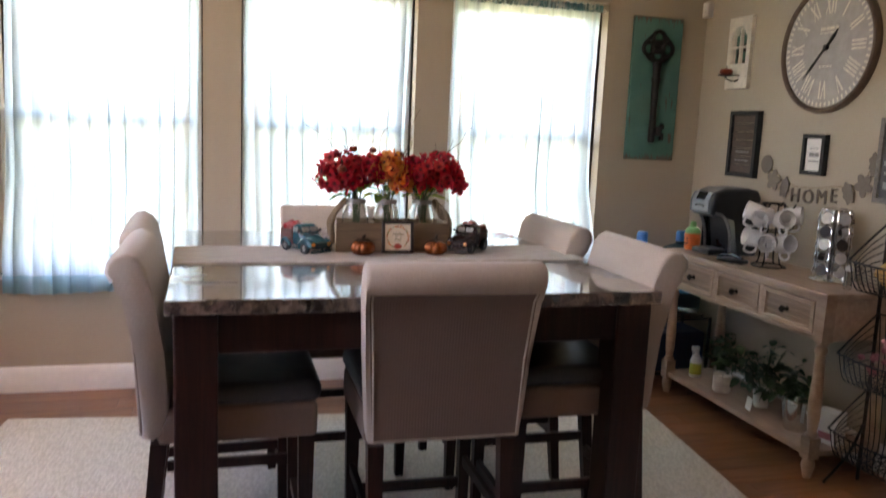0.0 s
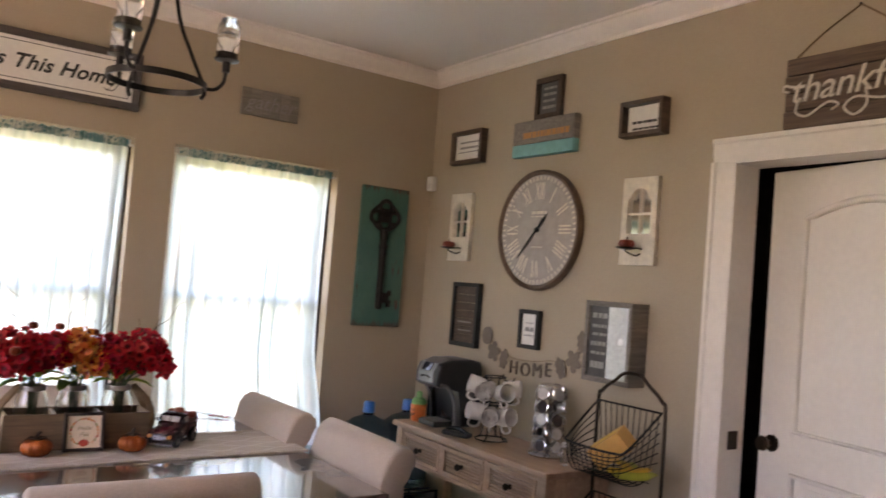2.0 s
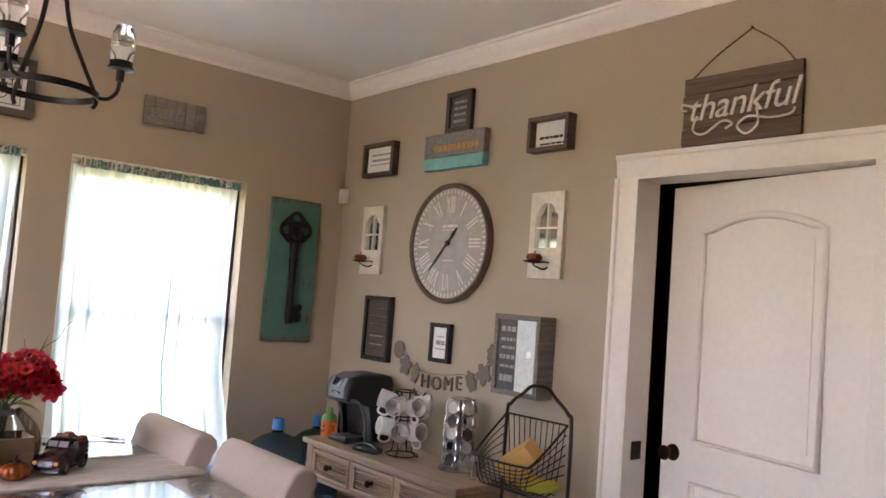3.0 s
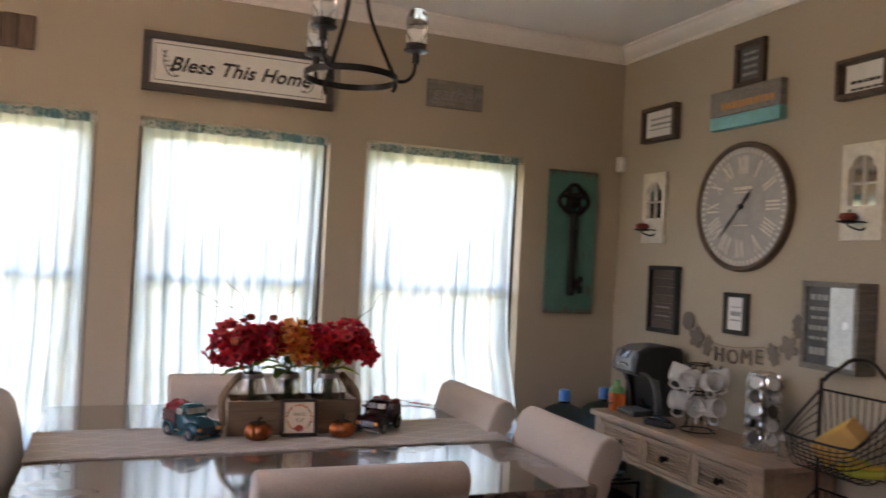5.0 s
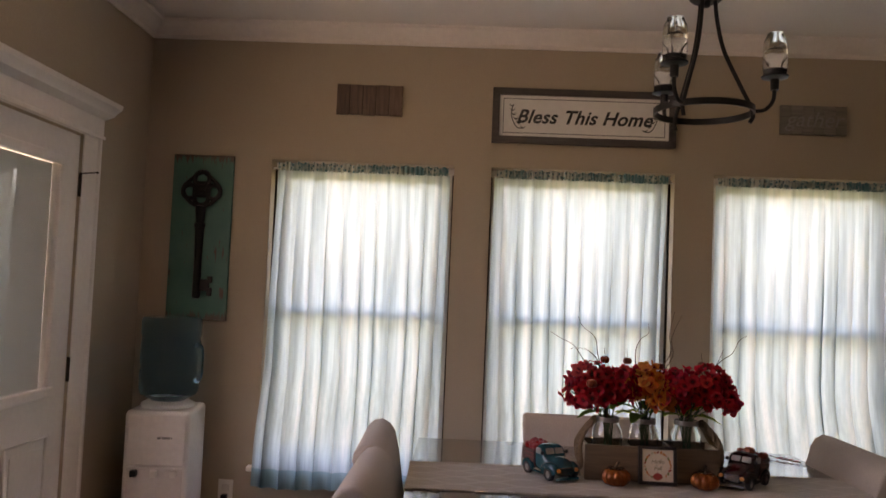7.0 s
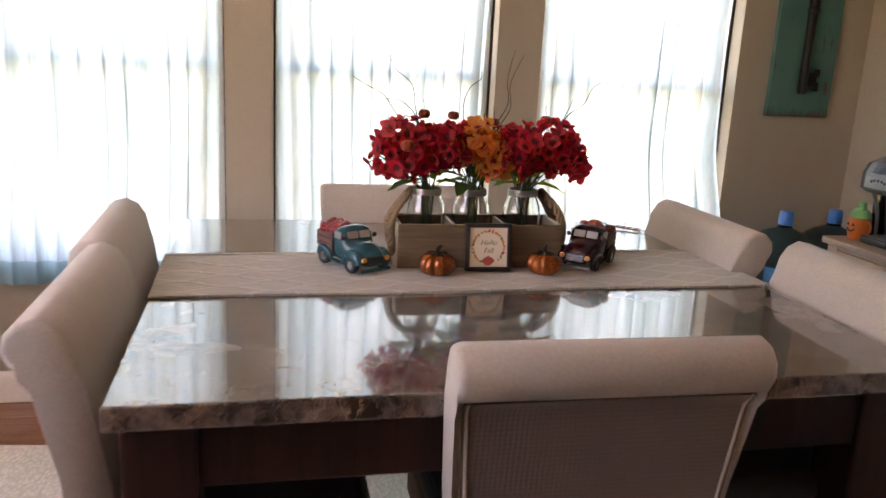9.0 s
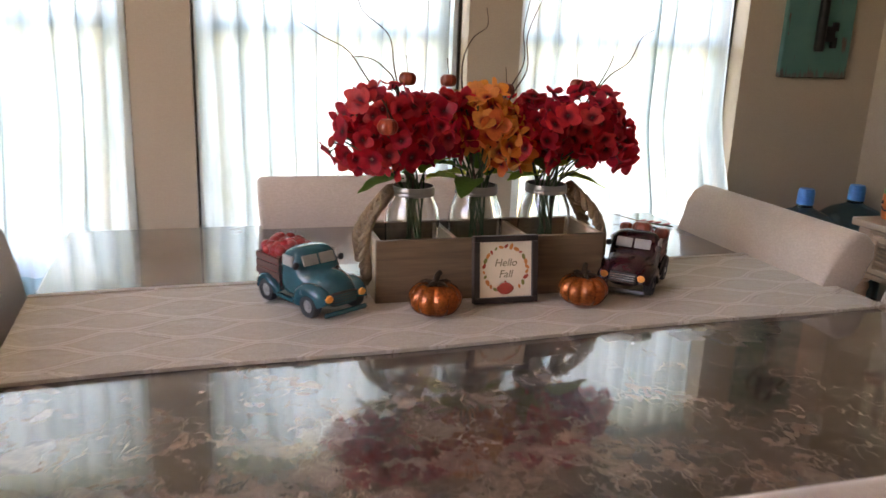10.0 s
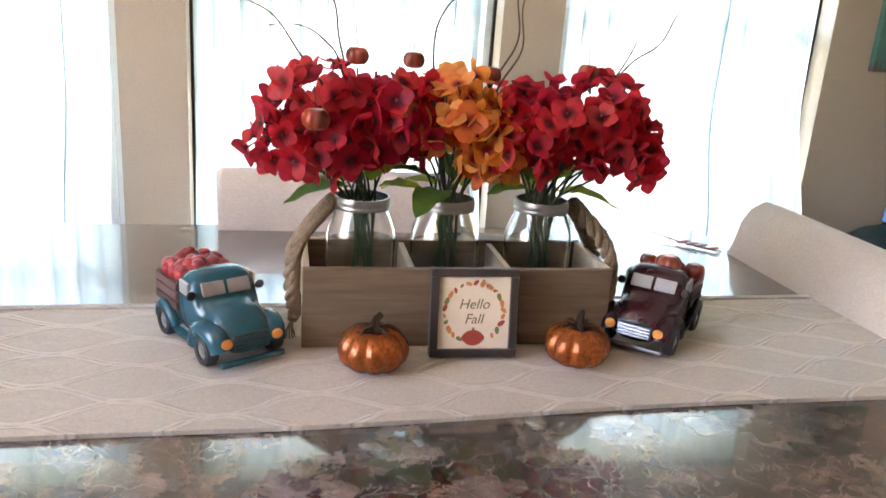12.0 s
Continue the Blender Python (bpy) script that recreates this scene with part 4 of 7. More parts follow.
# leaf and letter garland
def garland():
    t = on_east("leaf_garland", "grey felt garland of leaves and letters on a string", "garland", 3.31, 1.2)
    pts = [(-0.341, 0.056), (-0.279, -0.02), (-0.193, -0.05), (-0.109, -0.066), (-0.02, -0.066), (0.068, -0.058), (0.143, -0.046), (0.224, -0.042), (0.307, 0.0), (0.355, 0.09)]
    bm = B()
    tube(bm, curve([(x, -0.008, z + 0.028) for x, z in pts], 60), 0.0018, 5)
    part("string", bm, M["rope"], t)
    m = M["felt"]
    rnd = random.Random(12)
    for i, (x, z) in enumerate(pts):
        if i in (3, 4, 5, 6):
            write("letter", "HOME"[i - 3], 0.095, M["felt_letter"], t, pose(x, -0.013, z - 0.018, 0, 0, 0), 0.004)
            continue
        kind = (0, 1, 2, 0, 0, 0, 0, 2, 1, 2)[i]
        bm = B()
        outline = []
        for k in range(56):
            a = 2 * math.pi * k / 56
            r = (0.046 if kind == 0 else 0.055 * (0.58 + 0.42 * abs(math.cos(2.5 * a))) if kind == 1 else 0.054 * (0.80 + 0.12 * math.cos(a * 2) + 0.10 * math.cos(a * 7)))
            outline.append((r * math.sin(a) * (0.8 if kind == 2 else 0.95), r * math.cos(a)))
        prism(bm, outline, "y", -0.003, 0.0)
        part("leaf", bm, m, t, smooth=0, at=pose(x, -0.010, z, 0, rnd.uniform(-35, 35), 0))


M["felt"] = simple("grey_felt", (0.20, 0.165, 0.135), 0.95, grain=200, vary=0.2, relief=0.5)
M["felt_letter"] = simple("brown_felt", (0.16, 0.125, 0.10), 0.95, grain=200, vary=0.2, relief=0.5)
garland()


# hanging plank sign over the inner door
def plank_sign():
    t = on_east("plank_sign", "brown plank sign lettered thankful hung from a rope", "sign", 1.796, 2.279)
    for i in range(4):
        z0 = -0.126 + i * 0.064
        part("plank", box(B(), -0.225 + 0.004 * (i % 2), 0.225, -0.020, -0.004, z0, z0 + 0.0605, 0.002), M["rust_wood_y"], t)
    write("lettering", "thankful", 0.135, M["rope_white"], t, pose(0.005, -0.0225, 0.01, 0, -2, 0), 0.003, 0.28, 0.96)
    bm = B()
    tube(bm, curve([(-0.205, -0.024, 0.005), (-0.225, -0.024, 0.012), (-0.222, -0.024, 0.03), (-0.19, -0.024, 0.022), (-0.165, -0.024, 0.02)], 20), 0.0045, 6)
    tube(bm, curve([(-0.16, -0.024, -0.02), (-0.175, -0.024, -0.07), (-0.13, -0.024, -0.088), (-0.06, -0.024, -0.05), (-0.02, -0.024, -0.062), (-0.045, -0.024, -0.078)], 30), 0.0045, 6)
    tube(bm, curve([(0.07, -0.024, -0.02), (0.075, -0.024, -0.075), (0.035, -0.024, -0.105), (0.0, -0.024, -0.075), (0.04, -0.024, -0.045), (0.12, -0.024, -0.06), (0.19, -0.024, -0.055), (0.205, -0.024, -0.035)], 40), 0.0045, 6)
    part("flourish", bm, M["rope_white"], t)
    bm = B()
    tube(bm, curve([(-0.19, -0.010, 0.13), (-0.10, -0.008, 0.2), (0.03, -0.006, 0.275)], 16), 0.003, 6)
    tube(bm, curve([(0.19, -0.010, 0.13), (0.13, -0.008, 0.2), (0.03, -0.006, 0.275)], 16), 0.003, 6)
    part("hanging_rope", bm, M["rope"], t)
    bm = B()
    rod(bm, (0.03, 0, 0.275), (0.03, -0.012, 0.277), 0.004)
    part("nail", bm, M["iron"], t)


M["rust_wood_y"] = wood("sign_planks", (0.17, 0.115, 0.085), (0.085, 0.055, 0.042), 0.75, 0, 1.6)
M["rope_white"] = simple("white_lettering", (0.72, 0.66, 0.58), 0.8)
plank_sign()


# ---- inner door on the east wall, ajar ----
def casing(name, x, s, d0, d1, dz, label, W=0.092, head=True):
    bm = B()
    prof = [(0, 0), (W, 0), (W, 0.024), (W - 0.016, 0.024), (W - 0.022, 0.016), (0.02, 0.012), (0.008, 0.008), (0, 0.006)]
    for e, k in ((d0, -1), (d1, 1)):
        prism(bm, [(x + s * q, e + k * p) for p, q in prof], "z", 0, dz)
    if head:
        prism(bm, [(x + s * q, dz + p) for p, q in prof], "y", d0 - W, d1 + W)
    return setting(name, bm, M["trim"], label, "door frame", 25)


casing("door_casing_1", XR, -1, *DOOR_R, "white painted casing round the inner door")
bm = B()
for a, b in ((DOOR_R[0] - 0.0, DOOR_R[0] + 0.006), (DOOR_R[1] - 0.006, DOOR_R[1])):
    box(bm, XR - 0.004, XR + TH + 0.004, a, b, 0, DOOR_R[2])
box(bm, XR - 0.004, XR + TH + 0.004, DOOR_R[0] + 0.006, DOOR_R[1] - 0.006, DOOR_R[2] - 0.006, DOOR_R[2])
setting("door_jamb_1", bm, M["trim"], "white painted door jamb", "door frame", 0)

d = thing("door_1", "white two-panel arched interior door standing ajar", "door", (XR + 0.09, DOOR_R[0] + 0.012, 0), 90 - 11, kind="structure")
DW, DH = 0.858, 2.044


def panel_outline(x0, x1, z0, z1, rise, k=14):
    pts = [(x0, z0), (x1, z0), (x1, z1)]
    if rise:
        pts += [(x1 + (x0 - x1) * i / k, z1 + rise * math.sin(math.pi * i / k)) for i in range(1, k)]
    return pts + [(x0, z1)]


part("leaf", box(B(), 0, DW, 0, 0.036, 0.008, DH, 0.002), M["trim"], d)
for z0, z1, rise in ((1.062, 1.852, 0.060), (0.24, 0.90, 0.0)):
    # sunk moulding round a raised field
    bm = B()
    loop = panel_outline(0.172, DW - 0.168, z0, z1, rise)
    path = [(x, 0.037, z) for x, z in loop]
    tube(bm, path, 0.015, 8, True)
    part("panel_moulding", bm, M["trim"], d, smooth=60)
    bm = B()
    prism(bm, panel_outline(0.209, DW - 0.208, z0 + 0.04, z1 - 0.03, rise * 0.9), "y", 0.034, 0.0405)
    part("panel_field", bm, M["trim"], d, smooth=20)
bm = B()
kn = pose(DW - 0.065, 0.036, 1.0, -90, 0, 0)
lathe(bm, [(0, 0), (0.032, 0), (0.032, 0.006), (0.012, 0.01), (0.011, 0.03), (0.024, 0.038), (0.029, 0.05), (0.024, 0.062), (0, 0.066)], 24, m=kn)
part("door_knob", bm, M["bronze"], d)
t = thing("strike_plate", "dark bronze latch plate on the door jamb", "latch", (XR + 0.075, DOOR_R[1] - 0.008, 1.0))
part("plate", box(B(), -0.03, 0.03, -0.003, 0, -0.035, 0.035, 0.001), M["bronze"], t)
# the room behind that door, its lack of light put into near-black walls
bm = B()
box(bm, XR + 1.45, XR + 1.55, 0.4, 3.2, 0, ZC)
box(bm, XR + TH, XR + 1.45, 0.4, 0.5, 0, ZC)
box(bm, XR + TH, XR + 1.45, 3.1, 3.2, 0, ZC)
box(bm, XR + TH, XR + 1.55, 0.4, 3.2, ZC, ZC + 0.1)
setting("wall_closet", bm, M["dark"], "near-black walls standing in for the shade behind the door", "wall", 0)


# ---- outer door on the west wall, with a glazed upper half ----
casing("door_casing_2", XL, 1, *DOOR_L, "white painted casing round the glazed door", 0.118, False)
bm = B()
y0, y1, zt = DOOR_L[0] - 0.122, DOOR_L[1] + 0.122, DOOR_L[2] + 0.0005
prof = [(0, 0), (0.03, 0), (0.03, 0.012), (0.024, 0.018), (0.024, 0.085), (0.04, 0.095), (0.055, 0.108), (0.062, 0.125), (0.075, 0.14), (0.078, 0.16), (0, 0.16)]
vs = prism(bm, [(XL + q, zt + p) for q, p in prof], "y", y0, y1)
for v in vs:
    out = (v.co.x - XL)
    v.co.y += (out - 0.02) * (1 if v.co.y > 3 else -1)
setting("door_head_2", bm, M["trim"], "white painted cornice over the glazed door", "door head", 25)
d = thing("door_2", "white outer door with a glazed upper half", "door", (XL - 0.055, DOOR_L[0], 0), kind="structure")
LW = DOOR_L[1] - DOOR_L[0]
bm = B()
g0, g1, h0, h1 = 0.165, LW - 0.165, 1.03, 1.915
for q in ((0.006, g0, 0.008, DOOR_L[2] - 0.008), (g1, LW - 0.006, 0.008, DOOR_L[2] - 0.008), (g0, g1, 0.008, h0), (g0, g1, h1, DOOR_L[2] - 0.008)):
    box(bm, 0, 0.044, q[0], q[1], q[2], q[3])
part("leaf", bm, M["trim"], d, smooth=0)
bm = B()
k = 0.035
for q in ((g0 - k, g1 + k, h0 - k, h0 + 0.006), (g0 - k, g1 + k, h1 - 0.006, h1 + k), (g0 - k, g0 + 0.006, h0 + 0.006, h1 - 0.006), (g1 - 0.006, g1 + k, h0 + 0.006, h1 - 0.006)):
    box(bm, 0.0445, 0.062, q[0], q[1], q[2], q[3], 0.006)
part("glazing_frame", bm, M["trim"], d)
pane = part("pane", box(B(), 0.038, 0.042, g0, g1, h0, h1), M["pane"], d, smooth=0)
pane.visible_shadow = False
for i in range(44):
    z = h0 + 0.01 + i * 0.02
    part("blind_slat", box(B(), -0.0115, 0.0115, g0 + 0.001, g1 - 0.001, -0.0004, 0.0004), M["white"], d, smooth=0, at=pose(0.020, 0, z, 0, 84, 0)) if i == 0 else part("blind_slat", bpy.data.meshes["blind_slat"], M["white"], d, at=pose(0.020, 0, z, 0, 84, 0))
for a, b in ((0.13, LW / 2 - 0.035), (LW / 2 + 0.035, LW - 0.13)):
    bm = B()
    tube(bm, [(0.0445, a, 0.25), (0.0445, b, 0.25), (0.0445, b, 0.84), (0.0445, a, 0.84)], 0.010, 8, True)
    part("panel_moulding", bm, M["trim"], d, smooth=60)
    part("panel_field", box(B(), 0.040, 0.0485, a + 0.035, b - 0.035, 0.285, 0.805, 0.004), M["trim"], d)
for z in (1.85, 1.09, 0.30):
    bm = B()
    rod(bm, (0.052, LW - 0.002, z - 0.05), (0.052, LW - 0.002, z + 0.05), 0.007, None, 8)
    part("hinge", bm, M["bronze"], d)
bm = B()
rod(bm, (0.05, LW - 0.01, 1.895), (0.11, LW + 0.02, 1.905), 0.003, None, 6)
blob(bm, (0.112, LW + 0.021, 1.905), 0.006, 1)
part("door_stop", bm, M["bronze"], d)


# ---- north wall ----
t = on_north("framed_sign", "long grey-framed white sign lettered Bless This Home", "sign", 0.846, 2.339)
framed(t, 0.888, 0.270, 0.034, 0.03, M["grey_wood_x"], M["paper"], 0.012)
bm = B()
for q in ((-0.392, 0.392, 0.082, 0.085), (-0.392, 0.392, -0.085, -0.082), (-0.392, -0.389, -0.082, 0.082), (0.389, 0.392, -0.082, 0.082)):
    box(bm, q[0], q[1], -0.0192, -0.018, q[2], q[3])
part("border_line", bm, M["ink"], t, smooth=0)
write("lettering", "Bless This Home", 0.092, M["ink"], t, pose(-0.002, -0.0190, -0.005), 0.0006, 0.35, 1.04, 0.0022)
bm = B()
for s in (-1, 1):
    tube(bm, curve([(s * 0.345, -0.019, 0.055), (s * 0.352, -0.019, 0.0), (s * 0.325, -0.019, -0.055), (s * 0.29, -0.019, -0.06)], 14), 0.0022, 5)
    for i in range(6):
        a = i / 5
        x, z = s * (0.35 - 0.055 * a * a), 0.045 - 0.105 * a
        tube(bm, [(x, -0.019, z), (x + s * 0.014, -0.019, z + 0.012)], 0.0035, 5, r_end=0.0008)
        tube(bm, [(x, -0.019, z), (x - s * 0.014, -0.019, z + 0.010)], 0.0035, 5, r_end=0.0008)
part("laurel", bm, M["ink"], t)

t = on_north("plank_plaque", "weathered brown plank plaque on the wall", "plaque", -0.202, 2.392)
for i in range(5):
    part("plank", box(B(), -0.162 + i * 0.065, -0.1 + i * 0.065 + 0.001, -0.018, -0.002, -0.075 + 0.002 * (i % 2), 0.075 - 0.001 * (i % 3), 0.002), M["rust_wood"], t)
part("batten", box(B(), -0.15, 0.15, -0.0015, 0, 0.03, 0.05), M["rust_wood"], t, smooth=0)
t = on_north("plank_plaque", "whitewashed plank plaque with grey lettering", "plaque", 1.9455, 2.365)
for i in range(6):
    part("plank", box(B(), -0.158 + i * 0.0527, -0.106 + i * 0.0527, -0.018, -0.002, -0.071 + 0.001 * (i % 2), 0.071, 0.002), M["pale_wood"], t)
write("lettering", "gather", 0.105, M["grey_ink"], t, pose(0.0, -0.0185, 0.0), 0.0006, 0.3)


def key_board(x0, x1, z0, z1, name_label):
    t = on_north("key_plaque", name_label, "wall plaque", (x0 + x1) / 2, (z0 + z1) / 2, "teal key plaques beside the windows")
    w, h = x1 - x0, z1 - z0
    part("board", box(B(), -w / 2, w / 2, -0.022, 0, -h / 2, h / 2, 0.004), M["teal_board"], t)
    bm = B()
    y = -0.030
    # bow: pierced trefoil
    for cx, cz, r in ((0, 0.285, 0.036), (-0.058, 0.222, 0.034), (0.058, 0.222, 0.034), (0, 0.190, 0.034)):
        tube(bm, [(cx + r * math.cos(a), y, cz + r * math.sin(a)) for a in np.linspace(0, 2 * math.pi, 20, endpoint=False)], 0.0115, 8, True)
    tube(bm, curve([(-0.092, y, 0.235), (-0.05, y, 0.285), (0, y, 0.318), (0.05, y, 0.285), (0.092, y, 0.235), (0.06, y, 0.175), (0, y, 0.15), (-0.06, y, 0.175)], 48, True), 0.010, 8, True)
    box(bm, -0.045, 0.045, y - 0.006, -0.022, 0.195, 0.275, 0.004)
    part("bow", bm, M["iron"], t)
    bm = B()
    lathe(bm, [(0, -0.30), (0.016, -0.298), (0.020, -0.285), (0.018, -0.1), (0.022, 0.045), (0.026, 0.05), (0.026, 0.065), (0.020, 0.07), (0.026, 0.15), (0, 0.16)], 14, (0, y, 0))
    part("shank", bm, M["iron"], t)
    bm = B()
    box(bm, 0.012, 0.062, y - 0.007, -0.022, -0.262, -0.205, 0.003)
    box(bm, 0.052, 0.075, y - 0.007, -0.022, -0.285, -0.245, 0.003)
    box(bm, 0.052, 0.075, y - 0.007, -0.022, -0.222, -0.19, 0.003)
    part("bit", bm, M["iron"], t)


key_board(2.530, 2.837, 1.236, 2.031, "distressed teal board with a large black iron key")
key_board(-1.154, -0.856, 1.280, 2.090, "distressed teal board with a black iron key near the water cooler")


# ---- chandelier ----
def chandelier():
    cx, cy = 1.014, 2.872
    t = thing("chandelier", "black iron three-light chandelier with clear jar shades", "chandelier", (cx, cy, 0))
    bm = B()
    lathe(bm, [(0, ZC), (0.070, ZC), (0.068, ZC - 0.012), (0.052, ZC - 0.06), (0.030, 2.46), (0.026, 2.425), (0, 2.425)], 28)
    part("canopy", bm, M["iron"], t)
    bm = B()
    lathe(bm, [(0, 2.432), (0.048, 2.432), (0.050, 2.426), (0.050, 2.402), (0.044, 2.396), (0.014, 2.394), (0.012, 2.378), (0, 2.374)], 28)
    part("hub", bm, M["iron"], t)
    R, zr = 0.145, 2.053
    bm = B()
    n = 56
    rows = []
    for i in range(n):
        a = 2 * math.pi * i / n
        rows.append([bm.verts.new((r * math.cos(a), r * math.sin(a), z)) for r, z in ((R - 0.003, zr - 0.010), (R + 0.003, zr - 0.010), (R + 0.003, zr + 0.010), (R - 0.003, zr + 0.010))])
    for i in range(n):
        p, q = rows[i], rows[(i + 1) % n]
        for j in range(4):
            bm.faces.new((p[j], p[(j + 1) % 4], q[(j + 1) % 4], q[j]))
    part("ring", bm, M["iron"], t, smooth=40)
    for ang in (-12, -130, 112):
        a = radians(ang)
        ux, uy = math.cos(a), math.sin(a)

        def P(r, z):
            return (ux * r, uy * r, z)
        bm = B()
        tube(bm, curve([P(0.026, 2.40), P(0.034, 2.33), P(0.055, 2.24), P(0.10, 2.14), P(R - 0.004, zr - 0.002), P(R - 0.012, zr - 0.035)], 30), 0.0065, 8)
        part("arm", bm, M["iron"], t)
        bm = B()
        tube(bm, curve([P(R, zr), P(R + 0.03, zr + 0.004), P(R + 0.052, zr + 0.03), P(R + 0.056, zr + 0.07)], 16), 0.006, 8)
        part("branch", bm, M["iron"], t)
        c = P(R + 0.056, 0)
        bm = B()
        lathe(bm, [(0, zr + 0.062), (0.012, zr + 0.062), (0.013, zr + 0.095), (0.038, zr + 0.100), (0.040, zr + 0.104), (0.030, zr + 0.107), (0.031, zr + 0.124), (0, zr + 0.124)], 22, c)
        part("socket_cup", bm, M["iron"], t)
        bm = B()
        z = zr + 0.106
        lathe(bm, [(0.0335, z), (0.0345, z + 0.02), (0.0355, z + 0.03), (0.0355, z + 0.085), (0.033, z + 0.105), (0.026, z + 0.118), (0.024, z + 0.128), (0, z + 0.129),
                   (0, z + 0.126), (0.0225, z + 0.125), (0.0245, z + 0.116), (0.031, z + 0.103), (0.0335, z + 0.085), (0.0335, z + 0.03), (0.032, z + 0.002)], 26, c)
        sh = part("jar_shade", bm, M["clear"], t, "clear glass jar shade")
        sh.visible_shadow = False
        bm = B()
        lathe(bm, [(0, z + 0.018), (0.009, z + 0.02), (0.011, z + 0.035), (0.018, z + 0.06), (0.016, z + 0.075), (0, z + 0.085)], 16, c)
        part("bulb", bm, M["clear"], t, "unlit clear bulb")


chandelier()


# ---- the centrepiece on the table ----
def runner():
    x0, x1, y0, y1 = 0.160, 1.575, 2.731, 3.078
    t = thing("table_runner", "cream table runner with raised oval line pattern", "table runner", ((x0 + x1) / 2, (y0 + y1) / 2, TZ), 1.7)
    bm = B()
    nx, ny, a, b = 90, 26, (x1 - x0) / 2, (y1 - y0) / 2
    lay = []
    for h in (0.0012, 0.0035):
        lay.append([[bm.verts.new((-a + 2 * a * i / nx, (-b + 2 * b * j / ny) + 0.004 * math.sin(i * 0.13) + 0.007 * (i / nx - 0.5),
                     h + (0.0016 * (1 + noise.noise(Vector((i * 0.13, j * 0.22, 3.0)))) if h > 0.002 else 0))) for j in range(ny + 1)] for i in range(nx + 1)])
    for g, flip in ((lay[0], True), (lay[1], False)):
        for i in range(nx):
            for j in range(ny):
                q = [g[i][j], g[i + 1][j], g[i + 1][j + 1], g[i][j + 1]]
                bm.faces.new(q[::-1] if flip else q)
    rim = [(i, 0) for i in range(nx)] + [(nx, j) for j in range(ny)] + [(i, ny) for i in range(nx, 0, -1)] + [(0, j) for j in range(ny, 0, -1)]
    for k, (i, j) in enumerate(rim):
        i2, j2 = rim[(k + 1) % len(rim)]
        bm.faces.new((lay[0][i][j], lay[0][i2][j2], lay[1][i2][j2], lay[1][i][j]))
    part("cloth", bm, M["runner"], t, smooth=60)
    for s in (-1, 1):
        bm = B()
        rows = []
        for i in range(nx + 1):
            y = s * b + 0.004 * math.sin(i * 0.13) + 0.007 * (i / nx - 0.5)
            rows.append([bm.verts.new((-a + 2 * a * i / nx, y + q * s, z)) for q, z in ((0.0015, 0.0008), (0.0015, 0.0062), (-0.014, 0.0074), (-0.014, 0.0008))])
        for p, q in zip(rows, rows[1:]):
            for k in range(4):
                bm.faces.new((p[k], p[(k + 1) % 4], q[(k + 1) % 4], q[k]))
        bm.faces.new(rows[0]), bm.faces.new(rows[-1][::-1])
        part("hem", bm, M["runner"], t, smooth=40)


runner()
ZT = TZ + 0.0065
CX, CY = 0.899, 2.981


def jar_crate():
    t = thing("jar_crate", "brown wooden crate with dividers and jute rope handles", "crate", (CX, CY, ZT))
    a, b, h, w = 0.203, 0.069, 0.106, 0.009
    part("front_board", box(B(), -a, a, -b, -b + w, 0, h, 0.0015), M["crate"], t)
    part("back_board", box(B(), -a, a, b - w, b, 0, h, 0.0015), M["crate"], t)
    for s in (-1, 1):
        part("end_board", box(B(), s * (a - w / 2) - w / 2, s * (a - w / 2) + w / 2, -b + w, b - w, 0, h, 0.0015), M["crate_in"], t)
        part("divider", box(B(), s * 0.064 - 0.004, s * 0.064 + 0.004, -b + w, b - w, 0.008, h - 0.004, 0.001), M["crate_in"], t)
    part("bottom_board", box(B(), -a + w, a - w, -b + w, b - w, 0.0, 0.008), M["crate"], t, smooth=0)
    for s in (-1, 1):
        base = [(s * (a + 0.005), -0.03, 0.035), (s * (a + 0.012), -0.034, 0.06), (s * (a + 0.012), -0.03, 0.10), (s * (a - 0.002), -0.020, 0.135), (s * (a - 0.032), -0.004, 0.168),
                (s * (a - 0.036), 0.012, 0.172), (s * (a - 0.012), 0.026, 0.14), (s * (a + 0.010), 0.032, 0.10), (s * (a + 0.008), 0.034, 0.07), (s * (a + 0.005), 0.034, 0.05)]
        line = curve(base, 90)
        bm = B()
        for ph in (0, 2.09, 4.19):
            pts = []
            for i, q in enumerate(line):
                th = i * 0.55 + ph
                pts.append(q + Vector((0.0050 * math.cos(th), 0.0050 * math.sin(th), 0.0050 * math.sin(th + 0.8))))
            tube(bm, pts, 0.0058, 7)
        part("rope_handle", bm, M["rope"], t, smooth=60)
        bm = B()
        blob(bm, (s * (a + 0.010), -0.032, 0.030), 0.010, 2, (0.8, 1, 1), 0.4)
        for k in range(9):
            ang = k * 0.7
            tube(bm, curve([(s * (a + 0.010), -0.032, 0.026), (s * (a + 0.014 + 0.004 * math.cos(ang)), -0.034 + 0.007 * math.sin(ang), 0.012), (s * (a + 0.013 + 0.006 * math.cos(ang)), -0.034 + 0.010 * math.sin(ang), 0.002)], 6), 0.0011, 4)
        part("knot", bm, M["rope"], t)
    return t


jar_crate()


